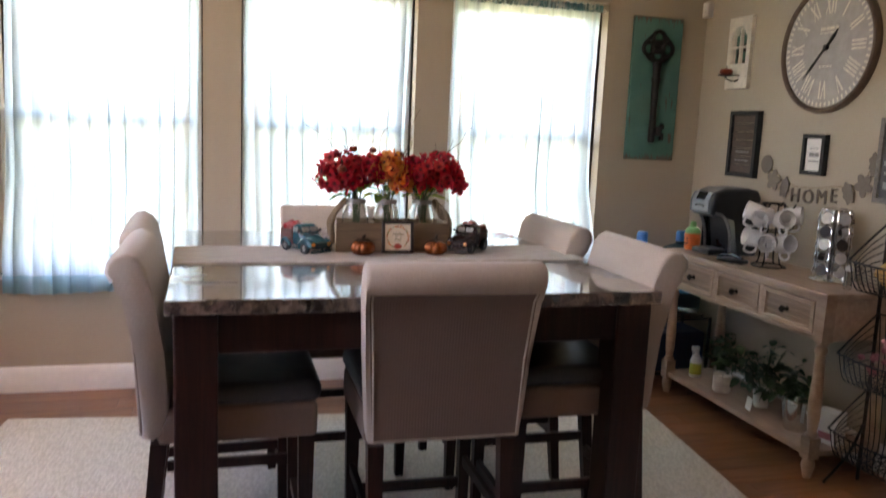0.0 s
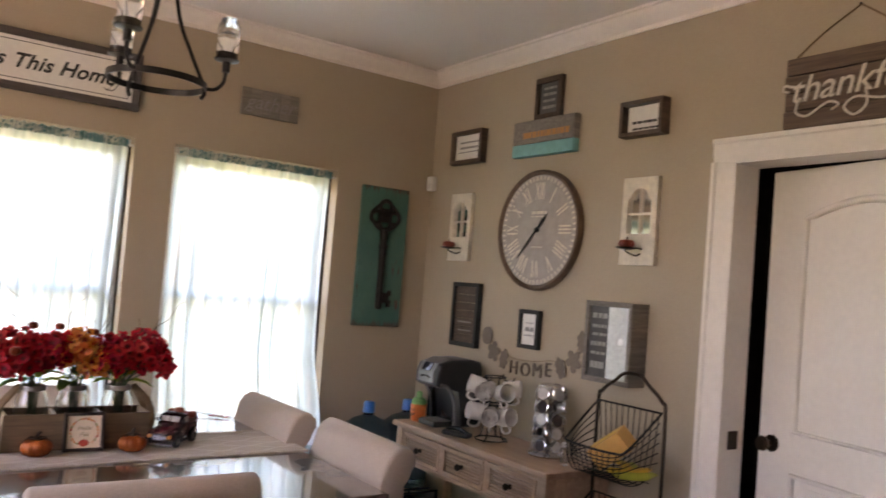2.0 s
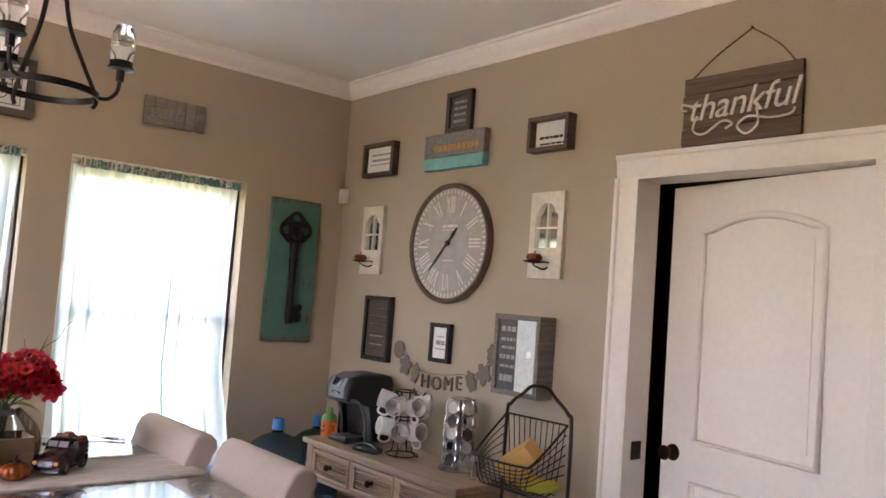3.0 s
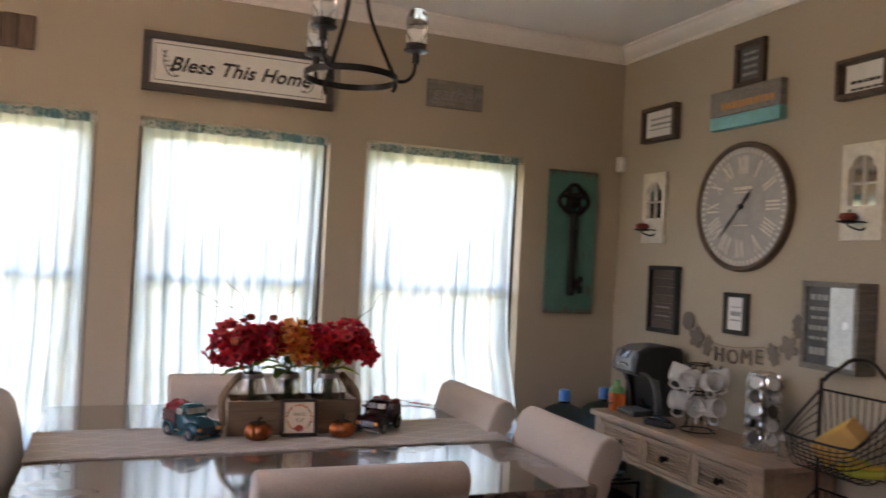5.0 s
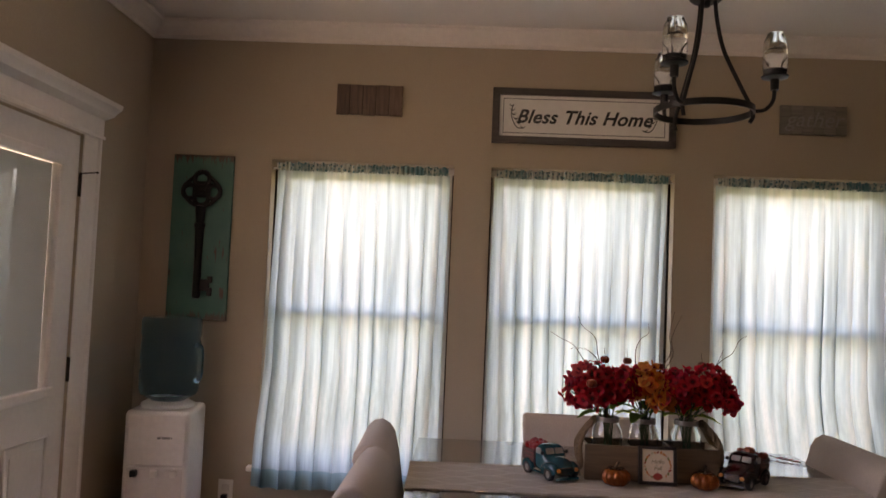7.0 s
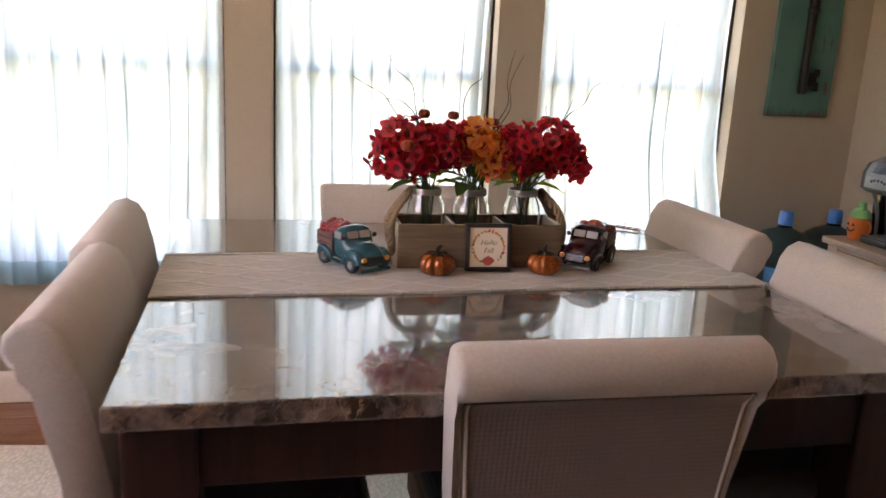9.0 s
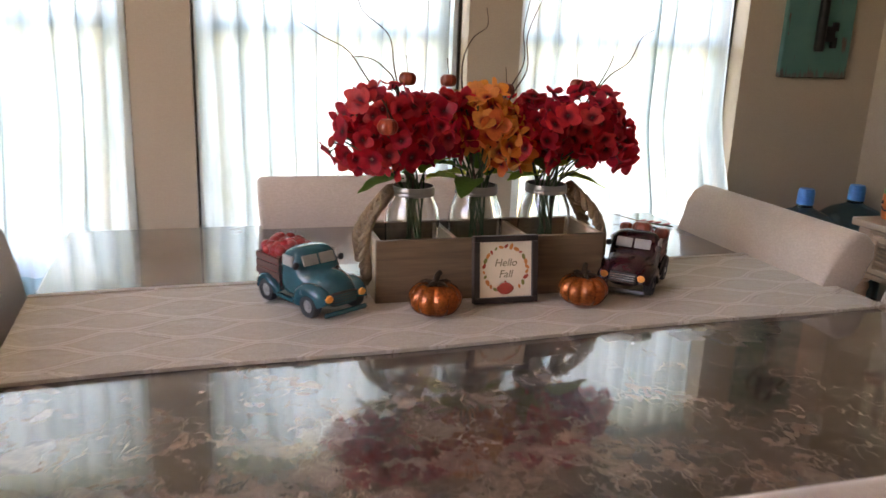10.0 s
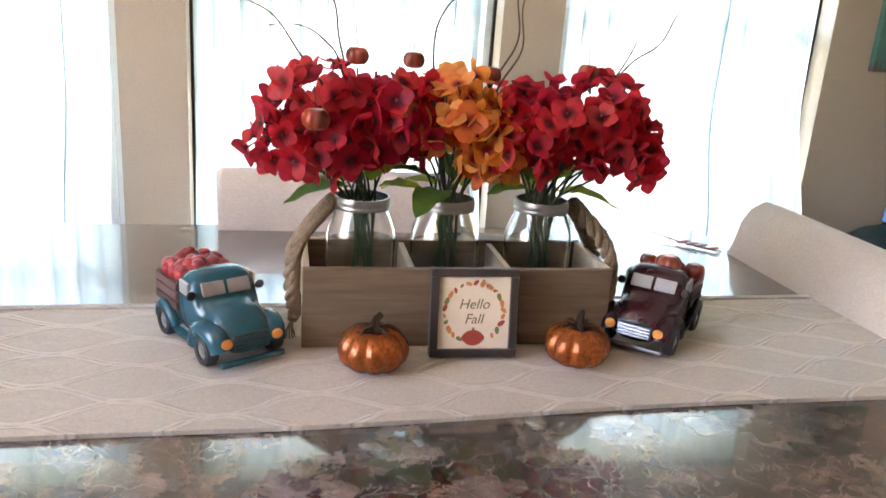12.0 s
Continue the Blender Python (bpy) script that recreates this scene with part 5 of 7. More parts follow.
def mason_jar(x):
    t = thing("mason_jar", "clear glass canning jar with a metal ring in the crate", "jar", (x, CY + 0.004, ZT + 0.009), group="jars in the crate")
    out = [(0, 0), (0.040, 0.0), (0.0455, 0.006), (0.0465, 0.02), (0.0465, 0.115), (0.0445, 0.132), (0.038, 0.148), (0.035, 0.155), (0.035, 0.172)]
    inn = [(0.0325, 0.172), (0.0325, 0.156), (0.0355, 0.147), (0.042, 0.131), (0.044, 0.114), (0.044, 0.02), (0.042, 0.008), (0.036, 0.005), (0, 0.006)]
    bm = B()
    lathe(bm, out + inn, 36)
    g = part("glass", bm, M["jar"], t, smooth=50)
    g.visible_shadow = False
    bm = B()
    lathe(bm, [(0.0355, 0.158), (0.0372, 0.1585), (0.0378, 0.161), (0.0368, 0.164), (0.0376, 0.167), (0.0368, 0.171), (0.036, 0.1735), (0.0335, 0.1735), (0.0335, 0.1725), (0.0355, 0.172)], 36)
    part("ring", bm, M["jar_ring"], t, "dull metal screw ring", smooth=30)
    bm = B()
    for k, (z, w) in enumerate(((0.075, 0.04), (0.06, 0.052), (0.045, 0.03))):
        for i in range(9):
            a = -math.pi / 2 + (i - 4) * w / 0.0466 / 8
            rod(bm, (0.0466 * math.cos(a), 0.0466 * math.sin(a), z - 0.004), (0.0466 * math.cos(a + 0.03), 0.0466 * math.sin(a + 0.03), z + 0.005), 0.0012, None, 5)
    part("embossing", bm, M["jar"], t).visible_shadow = False


M["jar_ring"] = simple("dull_zinc", (0.28, 0.255, 0.23), 0.4, 0.8)
JARS = (0.773, 0.886, 1.017)
for x in JARS:
    mason_jar(x)


# one floret of four cupped petals round a dark heart
def floret_mesh(name, petal, size, cup):
    bm = B()
    for k in range(4):
        a = 2 * math.pi * k / 4 + 0.06 * math.sin(k * 2.3)
        ring = []
        for u in range(6):
            for v in (-1, -0.5, 0, 0.5, 1):
                q = u / 5
                wd = size * (0.10 + 0.46 * math.sin(math.pi * min(1, q * 0.80)) ** 0.75 * (0.55 + 0.45 * q))
                r = size * (0.05 + 0.95 * q) - 0.26 * size * v * v * q
                z = cup * size * q ** 1.6 - 0.12 * size * v * v * q + 0.05 * size * math.sin(v * 3 + k) * q
                ring.append(bm.verts.new((math.cos(a) * r - math.sin(a) * wd * v, math.sin(a) * r + math.cos(a) * wd * v, z + 0.0006 * (k % 2))))
        for u in range(5):
            for v in range(4):
                bm.faces.new((ring[u * 5 + v], ring[u * 5 + v + 1], ring[u * 5 + v + 6], ring[u * 5 + v + 5]))
    n0 = len(bm.faces)
    lathe(bm, [(0, 0.004), (size * 0.10, 0.002), (size * 0.13, -0.001), (0.0015, -0.004), (0.001, -0.018), (0, -0.018)], 8)
    bm.faces.ensure_lookup_table()
    for f in bm.faces[n0:]:
        f.material_index = 1
    me = bpy.data.meshes.new(name)
    for f in bm.faces:
        f.smooth = True
    bm.to_mesh(me)
    bm.free()
    me.materials.append(petal), me.materials.append(M["petal_heart"])
    return me


RED = [floret_mesh("floret", M["petal_red"], sz, cp) for sz, cp in ((0.027, 0.35), (0.024, 0.55), (0.029, 0.2))]
ORANGE = [floret_mesh("floret", M["petal_orange"], sz, cp) for sz, cp in ((0.029, 0.35), (0.026, 0.5))]


def leaf_mesh(length, width, bend, material):
    bm = B()
    rows = []
    for i in range(9):
        u = i / 8
        w = width * math.sin(math.pi * min(1, u * 0.96 + 0.02)) ** 0.75 * (1.15 - 0.5 * u)
        rows.append([bm.verts.new((w * v, length * u, -bend * u * u + 0.25 * abs(v) * w + 0.002 * math.sin(u * 20) * abs(v))) for v in (-1, -0.5, 0, 0.5, 1)])
    for p, q in zip(rows, rows[1:]):
        for j in range(4):
            bm.faces.new((p[j], p[j + 1], q[j + 1], q[j]))
    me = bpy.data.meshes.new("leaf")
    for f in bm.faces:
        f.smooth = True
    bm.to_mesh(me)
    bm.free()
    me.materials.append(material)
    return me


LEAVES = [leaf_mesh(0.080, 0.027, 0.035, M["leaf"]), leaf_mesh(0.066, 0.024, 0.02, M["leaf"])]
DARK_LEAVES = [leaf_mesh(0.080, 0.027, 0.035, M["leaf_dark"]), leaf_mesh(0.066, 0.024, 0.02, M["leaf_dark"])]


def bouquet(x, label, spec, seed, twigs, picks, leaves):
    """spec: clusters of (centre, radii, florets, kind) above the jar."""
    t = thing("flower_bouquet", label, "flowers", (x, CY + 0.004, ZT + 0.016), group="bouquets in the jars")
    rnd = random.Random(seed)
    for c, rad, count, kind in spec:
        stock = ORANGE if kind == "o" else RED
        gold = math.pi * (3 - math.sqrt(5))
        count = round(count * 1.6)
        for i in range(count):
            f = 1 - 1.72 * (i + 0.5) / count
            rr = math.sqrt(max(0, 1 - f * f))
            d = Vector((rr * math.cos(gold * i + seed), rr * math.sin(gold * i + seed), f))
            d = (d + Vector([rnd.uniform(-0.2, 0.2) for _ in range(3)])).normalized()
            pos = Vector(c) + Vector((d.x * rad[0], d.y * rad[1], d.z * rad[2])) * rnd.uniform(0.6, 1.02) - Vector((0, 0, 0.010))
            m = Matrix.Translation(pos) @ d.to_track_quat("Z", "Y").to_matrix().to_4x4() @ pose(0, 0, 0, rnd.uniform(-30, 30), rnd.uniform(-30, 30), rnd.uniform(0, 90))
            part("floret", rnd.choice(stock), None, t, at=m @ Matrix.Scale(rnd.uniform(0.66, 0.92), 4))
    for c, rad, count, kind in spec:
        for i in range(4):
            bm = B()
            a = rnd.uniform(0, 6.28)
            foot = Vector((0.022 * math.cos(a + 2), 0.022 * math.sin(a + 2), 0.005 + rnd.uniform(0, 0.02)))
            neck = Vector((0.018 * math.cos(a), 0.018 * math.sin(a), 0.160))
            end = Vector(c) + Vector((math.cos(a) * rad[0] * 0.7, math.sin(a) * rad[1] * 0.7, rnd.uniform(-0.5, 0.4) * rad[2]))
            tube(bm, curve([foot, (foot + neck) / 2 + Vector((0.004, 0, 0)), neck, (neck + end) / 2 + Vector((0, 0, 0.01)), end], 14), 0.0016, 5)
            part("stem", bm, M["leaf_stem"], t)
    for k, (ang, tilt, z, which) in enumerate(leaves):
        part("leaf", LEAVES[which], None, t, at=pose(0.02 * math.cos(radians(ang)), 0.02 * math.sin(radians(ang)), z, 0, 0, ang - 90) @ pose(0, 0, 0, tilt, 0, 0))
    for pts in twigs:
        bm = B()
        tube(bm, curve([(0, 0, 0.16)] + list(pts), 40), 0.0020, 5, r_end=0.0006)
        part("twig", bm, M["twig"], t)
    for c, r in picks:
        c = (c[0], c[1], c[2] - 0.010)
        bm = B()
        lathe(bm, gourd(0.78 * r, 0.62 * r), 42, c, lobes=7, depth=0.13)
        part("mini_pumpkin", bm, M["fruit"], t, "tiny brownish pumpkin on a pick", smooth=120)
        bm = B()
        tube(bm, curve([(0, 0, 0.17), (c[0] * 0.7, c[1] * 0.7, c[2] * 0.7 + 0.05), (c[0], c[1], c[2] - 0.7 * r)], 10), 0.0012, 5)
        tube(bm, [(c[0], c[1], c[2] + 0.6 * r), (c[0] - 0.003, c[1], c[2] + 0.6 * r + 0.026)], 0.0008, 5)
        part("pick", bm, M["stem_brown"], t)


M["leaf_stem"] = simple("green_stem", (0.05, 0.085, 0.03), 0.6, grain=90, vary=0.25)
LV = [(198, 12, 0.178, 0), (-18, 14, 0.180, 1), (100, 10, 0.18, 0), (150, 30, 0.19, 1), (30, 35, 0.19, 1), (300, 45, 0.19, 1)]
bouquet(JARS[0], "red silk flowers with leaves and curly twigs in a jar",
        [((-0.050, -0.01, 0.285), (0.088, 0.075, 0.062), 34, "r"), ((-0.085, -0.03, 0.240), (0.062, 0.055, 0.050), 20, "r"), ((0.030, -0.02, 0.270), (0.062, 0.065, 0.062), 24, "r"), ((-0.040, -0.055, 0.245), (0.055, 0.035, 0.038), 12, "r")], 3,
        [((-0.04, 0, 0.28), (-0.085, -0.01, 0.345), (-0.115, -0.01, 0.385), (-0.155, -0.02, 0.405), (-0.19, -0.02, 0.425)), ((-0.02, 0.02, 0.30), (-0.035, 0.01, 0.36), (-0.045, 0.01, 0.41), (-0.085, 0.02, 0.445), (-0.10, 0.0, 0.475)),
         ((-0.03, 0, 0.32), (-0.055, 0, 0.36), (-0.085, 0, 0.375), (-0.125, 0, 0.372))],
        [((-0.012, 0.01, 0.352), 0.019), ((-0.065, -0.085, 0.285), 0.021)], LV)
bouquet(JARS[1], "orange and red silk flowers with leaves in a jar",
        [((0.005, -0.02, 0.285), (0.058, 0.06, 0.062), 30, "o"), ((-0.055, 0.0, 0.280), (0.052, 0.06, 0.060), 20, "r"), ((0.040, -0.035, 0.240), (0.045, 0.045, 0.045), 16, "o"), ((0.050, 0.04, 0.275), (0.050, 0.05, 0.055), 14, "r")], 8,
        [((-0.02, 0.03, 0.30), (-0.025, 0.03, 0.37), (-0.012, 0.02, 0.41), (0.012, 0.02, 0.43), (0.010, 0.02, 0.46)), ((0.05, 0.03, 0.30), (0.085, 0.03, 0.37), (0.078, 0.02, 0.43), (0.092, 0.02, 0.50)), ((0.06, 0.03, 0.30), (0.092, 0.03, 0.36), (0.086, 0.02, 0.42), (0.115, 0.02, 0.49))],
        [((-0.052, 0.02, 0.350), 0.018), ((0.045, 0.0, 0.338), 0.018)], [(q[0] + 40, q[1], q[2], q[3]) for q in LV])
bouquet(JARS[2], "dark red silk flowers with green leaves in a jar",
        [((0.060, -0.01, 0.280), (0.085, 0.075, 0.066), 36, "r"), ((0.100, -0.02, 0.245), (0.060, 0.055, 0.050), 20, "r"), ((-0.025, -0.02, 0.275), (0.068, 0.065, 0.062), 26, "r"), ((0.040, 0.04, 0.250), (0.065, 0.05, 0.045), 16, "r"), ((-0.045, -0.045, 0.250), (0.045, 0.04, 0.040), 12, "r")], 13,
        [((0.06, 0, 0.29), (0.10, 0, 0.35), (0.135, -0.01, 0.38), (0.155, -0.01, 0.42), (0.178, -0.01, 0.435)), ((0.06, 0.01, 0.29), (0.095, 0.01, 0.345), (0.105, 0.0, 0.375), (0.11, 0, 0.39))],
        [((0.045, 0.0, 0.348), 0.018)], [(180 - q[0], q[1], q[2], q[3]) for q in LV])


# glass pumpkins
def glass_pumpkin(x, y, r, turn):
    H = 0.86 * r
    t = thing("glass_pumpkin", "small copper-orange glass pumpkin with a dark stem", "pumpkin", (x, y, ZT), turn, "glass pumpkins on the runner")
    bm = B()
    lathe(bm, [(q, z + 0.72 * H) for q, z in gourd(1.03 * r, 0.75 * H, 18)], 90, lobes=9, depth=0.11)
    part("shell", bm, M["copper_glass"], t, smooth=70)
    bm = B()
    tube(bm, curve([(0, 0, 1.30 * H), (0.0, 0, 1.55 * H), (0.004, 0.002, 1.75 * H), (0.010, 0.003, 1.88 * H)], 10), 0.0065, 8, r_end=0.004)
    for k in range(5):
        a = k * 1.257
        tube(bm, [(0, 0, 1.42 * H), (0.4 * r * math.cos(a), 0.4 * r * math.sin(a), 1.50 * H), (0.62 * r * math.cos(a), 0.62 * r * math.sin(a), 1.42 * H)], 0.004, 6, r_end=0.001)
    part("stem", bm, M["bronze"], t)


glass_pumpkin(0.780, 2.852, 0.042, 10)
glass_pumpkin(1.041, 2.856, 0.041, 40)


# little framed print leaning on the crate
def fall_print():
    t = thing("framed_print", "small dark-framed autumn print leaning on the crate", "framed print", (0.909, 2.884, ZT + 0.001), -1, rx=-9)
    w, h, b, dp = 0.112, 0.113, 0.010, 0.016
    bm = B()
    for q in ((-w / 2, w / 2, h - b, h), (-w / 2, w / 2, 0, b), (-w / 2, -w / 2 + b, b, h - b), (w / 2 - b, w / 2, b, h - b)):
        box(bm, q[0], q[1], -dp, 0, q[2], q[3], 0.0012)
    part("frame", bm, M["brown_frame"], t)
    part("print", box(B(), -w / 2 + b, w / 2 - b, -dp + 0.006, -0.001, b, h - b), M["print_paper"], t, smooth=0)
    y = -dp + 0.0055
    write("lettering", "Hello", 0.018, M["print_ink"], t, pose(0, y, 0.067), 0.0003, 0.25)
    write("lettering", "Fall", 0.018, M["print_ink"], t, pose(0, y, 0.048), 0.0003, 0.25)
    bm = B()
    prism(bm, [(0.014 * math.cos(a) * (1 + 0.06 * math.cos(4 * a)), 0.024 + 0.010 * math.sin(a)) for a in np.linspace(0, 2 * math.pi, 24, endpoint=False)], "y", y - 0.0003, y + 0.0003)
    box(bm, -0.0015, 0.0015, y - 0.0003, y + 0.0003, 0.033, 0.037)
    part("pumpkin_motif", bm, M["print_red"], t, smooth=0)
    rnd = random.Random(5)
    for i in range(26):
        a = 2 * math.pi * i / 26 + 0.1
        x, z = 0.038 * math.cos(a), h / 2 + 0.038 * math.sin(a)
        if z < 0.04 and abs(x) < 0.018:
            continue
        k = rnd.uniform(0.8, 1.5)
        bm = B()
        prism(bm, [(0.0022 * k * math.sin(q), 0.0046 * k * math.cos(q) * (1 if math.cos(q) > 0 else 0.7)) for q in np.linspace(0, 2 * math.pi, 10, endpoint=False)], "y", -0.0003, 0.0003)
        part("leaf_motif", bm, (M["print_red"], M["print_orange"], M["print_green"])[i % 3 if i % 5 else 1], t, smooth=0, at=pose(x, y, z, 0, rnd.uniform(0, 180), 0))
    bm = B()
    box(bm, -0.012, 0.012, 0.001, 0.004, 0.0, 0.07)
    part("easel", bm, M["brown_frame"], t, smooth=0)


M["brown_frame"] = simple("dark_brown_frame", (0.035, 0.022, 0.018), 0.45, grain=60, vary=0.2)
M["print_paper"] = simple("cream_print_paper", (0.74, 0.60, 0.45), 0.7, grain=40, vary=0.04)
M["print_ink"] = simple("olive_ink", (0.20, 0.14, 0.07), 0.8, relief=0)
M["print_red"] = simple("brick_red_ink", (0.45, 0.06, 0.035), 0.8, relief=0)
M["print_orange"] = simple("orange_ink", (0.65, 0.22, 0.06), 0.8, relief=0)
M["print_green"] = simple("olive_green_ink", (0.22, 0.20, 0.05), 0.8, relief=0)
fall_print()


# painted toy trucks; local +x is forward
def toy_truck(label, x, y, heading, paint, red):
    t = thing("toy_truck", label, "toy truck", (x, y, ZT - 0.0048), heading, "toy trucks on the runner")
    t.scale = (1.07, 1.13, 1.02) if red else (1.08, 1.14, 1.0)
    # rounded cab and bonnet as one lofted shell
    bm = B()
    secs = [(-0.022, 0.033, 0.030, 0.094), (-0.018, 0.0375, 0.022, 0.100), (-0.010, 0.039, 0.020, 0.1025), (0.002, 0.039, 0.020, 0.1025), (0.010, 0.038, 0.020, 0.099), (0.0145, 0.0375, 0.020, 0.093), (0.023, 0.037, 0.020, 0.076), (0.028, 0.0355, 0.020, 0.0725), (0.040, 0.0335, 0.020, 0.0715), (0.054, 0.031, 0.020, 0.068), (0.066, 0.028, 0.020, 0.061), (0.074, 0.025, 0.021, 0.052), (0.079, 0.021, 0.024, 0.042)]
    rings = []
    for sx, w, z0, z1 in secs:
        ring = []
        for k in range(32):
            a = 2 * math.pi * k / 32
            c, q = math.cos(a), math.sin(a)
            e = 0.5 if sx < 0.024 else 0.72
            ring.append(bm.verts.new((sx, w * math.copysign(abs(c) ** e, c), (z0 + z1) / 2 + (z1 - z0) / 2 * math.copysign(abs(q) ** (0.55 if sx < 0.024 else 0.7), q))))
        rings.append(ring)
    for p, q in zip(rings, rings[1:]):
        for k in range(32):
            bm.faces.new((p[k], p[(k + 1) % 32], q[(k + 1) % 32], q[k]))
    bm.faces.new(rings[0]), bm.faces.new(rings[-1][::-1])
    body = part("body", bm, paint, t, smooth=55)
    for s in (-1, 1):
        bm = B()
        pts = curve([(0.026, s * 0.034, 0.022), (0.032, s * 0.0345, 0.040), (0.050, s * 0.034, 0.0465), (0.066, s * 0.032, 0.042), (0.073, s * 0.030, 0.028)], 18)
        tube(bm, pts, 0.0125, 14)
        part("front_fender", bm, paint, t, smooth=60)
        bm = B()
        pts = curve([(-0.072, s * 0.037, 0.024), (-0.066, s * 0.039, 0.040), (-0.050, s * 0.040, 0.045), (-0.034, s * 0.039, 0.036), (-0.028, s * 0.037, 0.024)], 16)
        tube(bm, pts, 0.0065, 8)
        part("rear_fender", bm, paint, t, smooth=60)
        part("running_board", box(B(), -0.028, 0.034, s * 0.037 - 0.005, s * 0.037 + 0.005, 0.018, 0.023, 0.002), paint, t)
        bm = B()
        box(bm, -0.014, 0.010, s * 0.0375 - 0.0016, s * 0.0375 + 0.0022, 0.074, 0.092, 0.002)
        part("side_window", bm, M["grey_glaze"], t)
        bm = B()
        blob(bm, (0.020, s * 0.0395, 0.080), 0.006, 2, (0.5, 0.9, 1))
        rod(bm, (0.018, s * 0.034, 0.078), (0.020, s * 0.039, 0.080), 0.0013, None, 6)
        part("side_mirror", bm, M["rubber"], t)
        bm = B()
        lathe(bm, [(0, 0), (0.0062, 0), (0.0055, 0.003), (0, 0.0045)], 14, m=pose(0.0815, s * 0.0285, 0.040, 0, 90, 0))
        part("headlight", bm, M["lamp_orange"], t)
        for wx in (0.052, -0.050):
            wm = pose(wx, s * 0.035, 0.0238, -90 * s, 0, 0)
            bm = B()
            lathe(bm, [(0.010, -0.004), (0.017, -0.004), (0.019, -0.001), (0.019, 0.006), (0.017, 0.009), (0.011, 0.009), (0.010, 0.006)], 22, m=wm)
            wh = part("wheel", bm, M["rubber"], t)
            bm = B()
            lathe(bm, [(0, 0.009), (0.004, 0.009), (0.006, 0.006), (0.0105, 0.007), (0.0105, -0.003), (0, -0.003)], 18, m=wm)
            part("rim", bm, M["grey_glaze"], wh)
    bm = B()
    for q in (-1, 1):
        box(bm, -0.0016, 0.0016, q * 0.0145 - 0.0128, q * 0.0145 + 0.0128, -0.0085, 0.0085, 0.0012)
    part("windscreen", bm, M["grey_glaze"], t, at=pose(0.0195, 0, 0.0845, 0, -26, 0))
    part("grille", box(B(), 0.074, 0.0825, -0.021, 0.021, 0.027, 0.046, 0.003), M["rubber"], t)
    for k in range(4):
        part("grille_bar", box(B(), 0.082, 0.0836, -0.019, 0.019, 0.0295 + k * 0.0042, 0.0312 + k * 0.0042, 0.0004), M["chrome"] if red else paint, t)
    part("bumper", box(B(), 0.080, 0.0865, -0.037, 0.037, 0.011, 0.019, 0.003), M["dull_bumper"] if red else paint, t)
    # stake bed
    part("bed_floor", box(B(), -0.082, -0.024, -0.036, 0.036, 0.026, 0.032), M["truck_bed"], t, smooth=0)
    for s in (-1, 1):
        for k in range(3):
            part("bed_slat", box(B(), -0.083, -0.024, s * 0.0365 - 0.0018, s * 0.0365 + 0.0018, 0.045 + k * 0.0125, 0.055 + k * 0.0125, 0.0008), M["truck_bed"], t)
        for xx in (-0.078, -0.030):
            part("bed_stake", box(B(), xx - 0.003, xx + 0.003, s * 0.034 - 0.0012, s * 0.034 + 0.0012, 0.032, 0.083, 0.0005), M["truck_bed"], t)
    for k in range(3):
        part("tailgate_slat", box(B(), -0.0855, -0.0835, -0.036, 0.036, 0.045 + k * 0.0125, 0.055 + k * 0.0125, 0.0006), M["truck_bed"], t)
    rnd = random.Random(4 if red else 9)
    n = 16 if red else 34
    for i in range(n):
        bm = B()
        px, py = rnd.uniform(-0.076, -0.030), rnd.uniform(-0.029, 0.029)
        pz = (0.075 if red else 0.083) + 0.016 * (1 - (py / 0.034) ** 2) * rnd.uniform(0.4, 1.1)
        blob(bm, (px, py, pz), rnd.uniform(0.0075, 0.0095), 2)
        part("berry", bm, M["berry"], t, smooth=180)
    bm = B()
    box(bm, -0.078, -0.028, -0.032, 0.032, 0.032, 0.082)
    part("load", bm, M["berry"], t, smooth=0)
    if red:
        bm = B()
        lathe(bm, gourd(0.0165, 0.0135), 48, (-0.030, 0.002, 0.1005), lobes=8, depth=0.13)
        part("cargo_pumpkin", bm, M["fruit"], t, "orange pumpkin on the load", smooth=120)
        bm = B()
        lathe(bm, gourd(0.013, 0.011), 48, (-0.056, 0.030, 0.090), lobes=8, depth=0.13)
        part("cargo_pumpkin", bm, M["fruit"], t, smooth=120)
        bm = B()
        lathe(bm, gourd(0.011, 0.010), 48, (-0.040, -0.026, 0.096), lobes=8, depth=0.13)
        part("cargo_pumpkin", bm, M["fruit"], t, smooth=120)


toy_truck("teal toy pickup loaded with red berries on the runner", 0.594, 2.939, -60, M["truck_teal"], False)
toy_truck("maroon toy pickup carrying pumpkins on the runner", 1.185, 2.944, 228, M["truck_red"], True)

# dried twig lying behind the maroon truck
t = thing("dried_sprig", "dry reddish sprig lying on the marbled table top", "sprig", (1.462, 3.40, TZ + 0.001), -42)
t.scale = (0.74, 0.74, 0.9)
bm = B()
tube(bm, curve([(-0.09, 0.012, 0.014), (-0.05, 0.006, 0.010), (0.0, 0.0, 0.006), (0.06, -0.004, 0.004), (0.11, 0.0, 0.003)], 20), 0.0012, 6, r_end=0.0024)
part("stem", bm, M["stem_brown"], t)
for x, y, z in ((0.005, 0.003, 0.007), (0.032, -0.003, 0.008), (0.055, 0.004, 0.007), (0.085, 0.002, 0.006)):
    bm = B()
    blob(bm, (0, 0, 0), 0.018, 2, (1, 0.42, 0.14), 0.6)
    part("seed_pod", bm, M["berry"], t, at=pose(x, y, z, 10, -12, 8), smooth=180)


# ---- the console by the east wall ----
CX0, CX1, CY0, CY1 = 2.625, 2.985, 2.735, 3.885


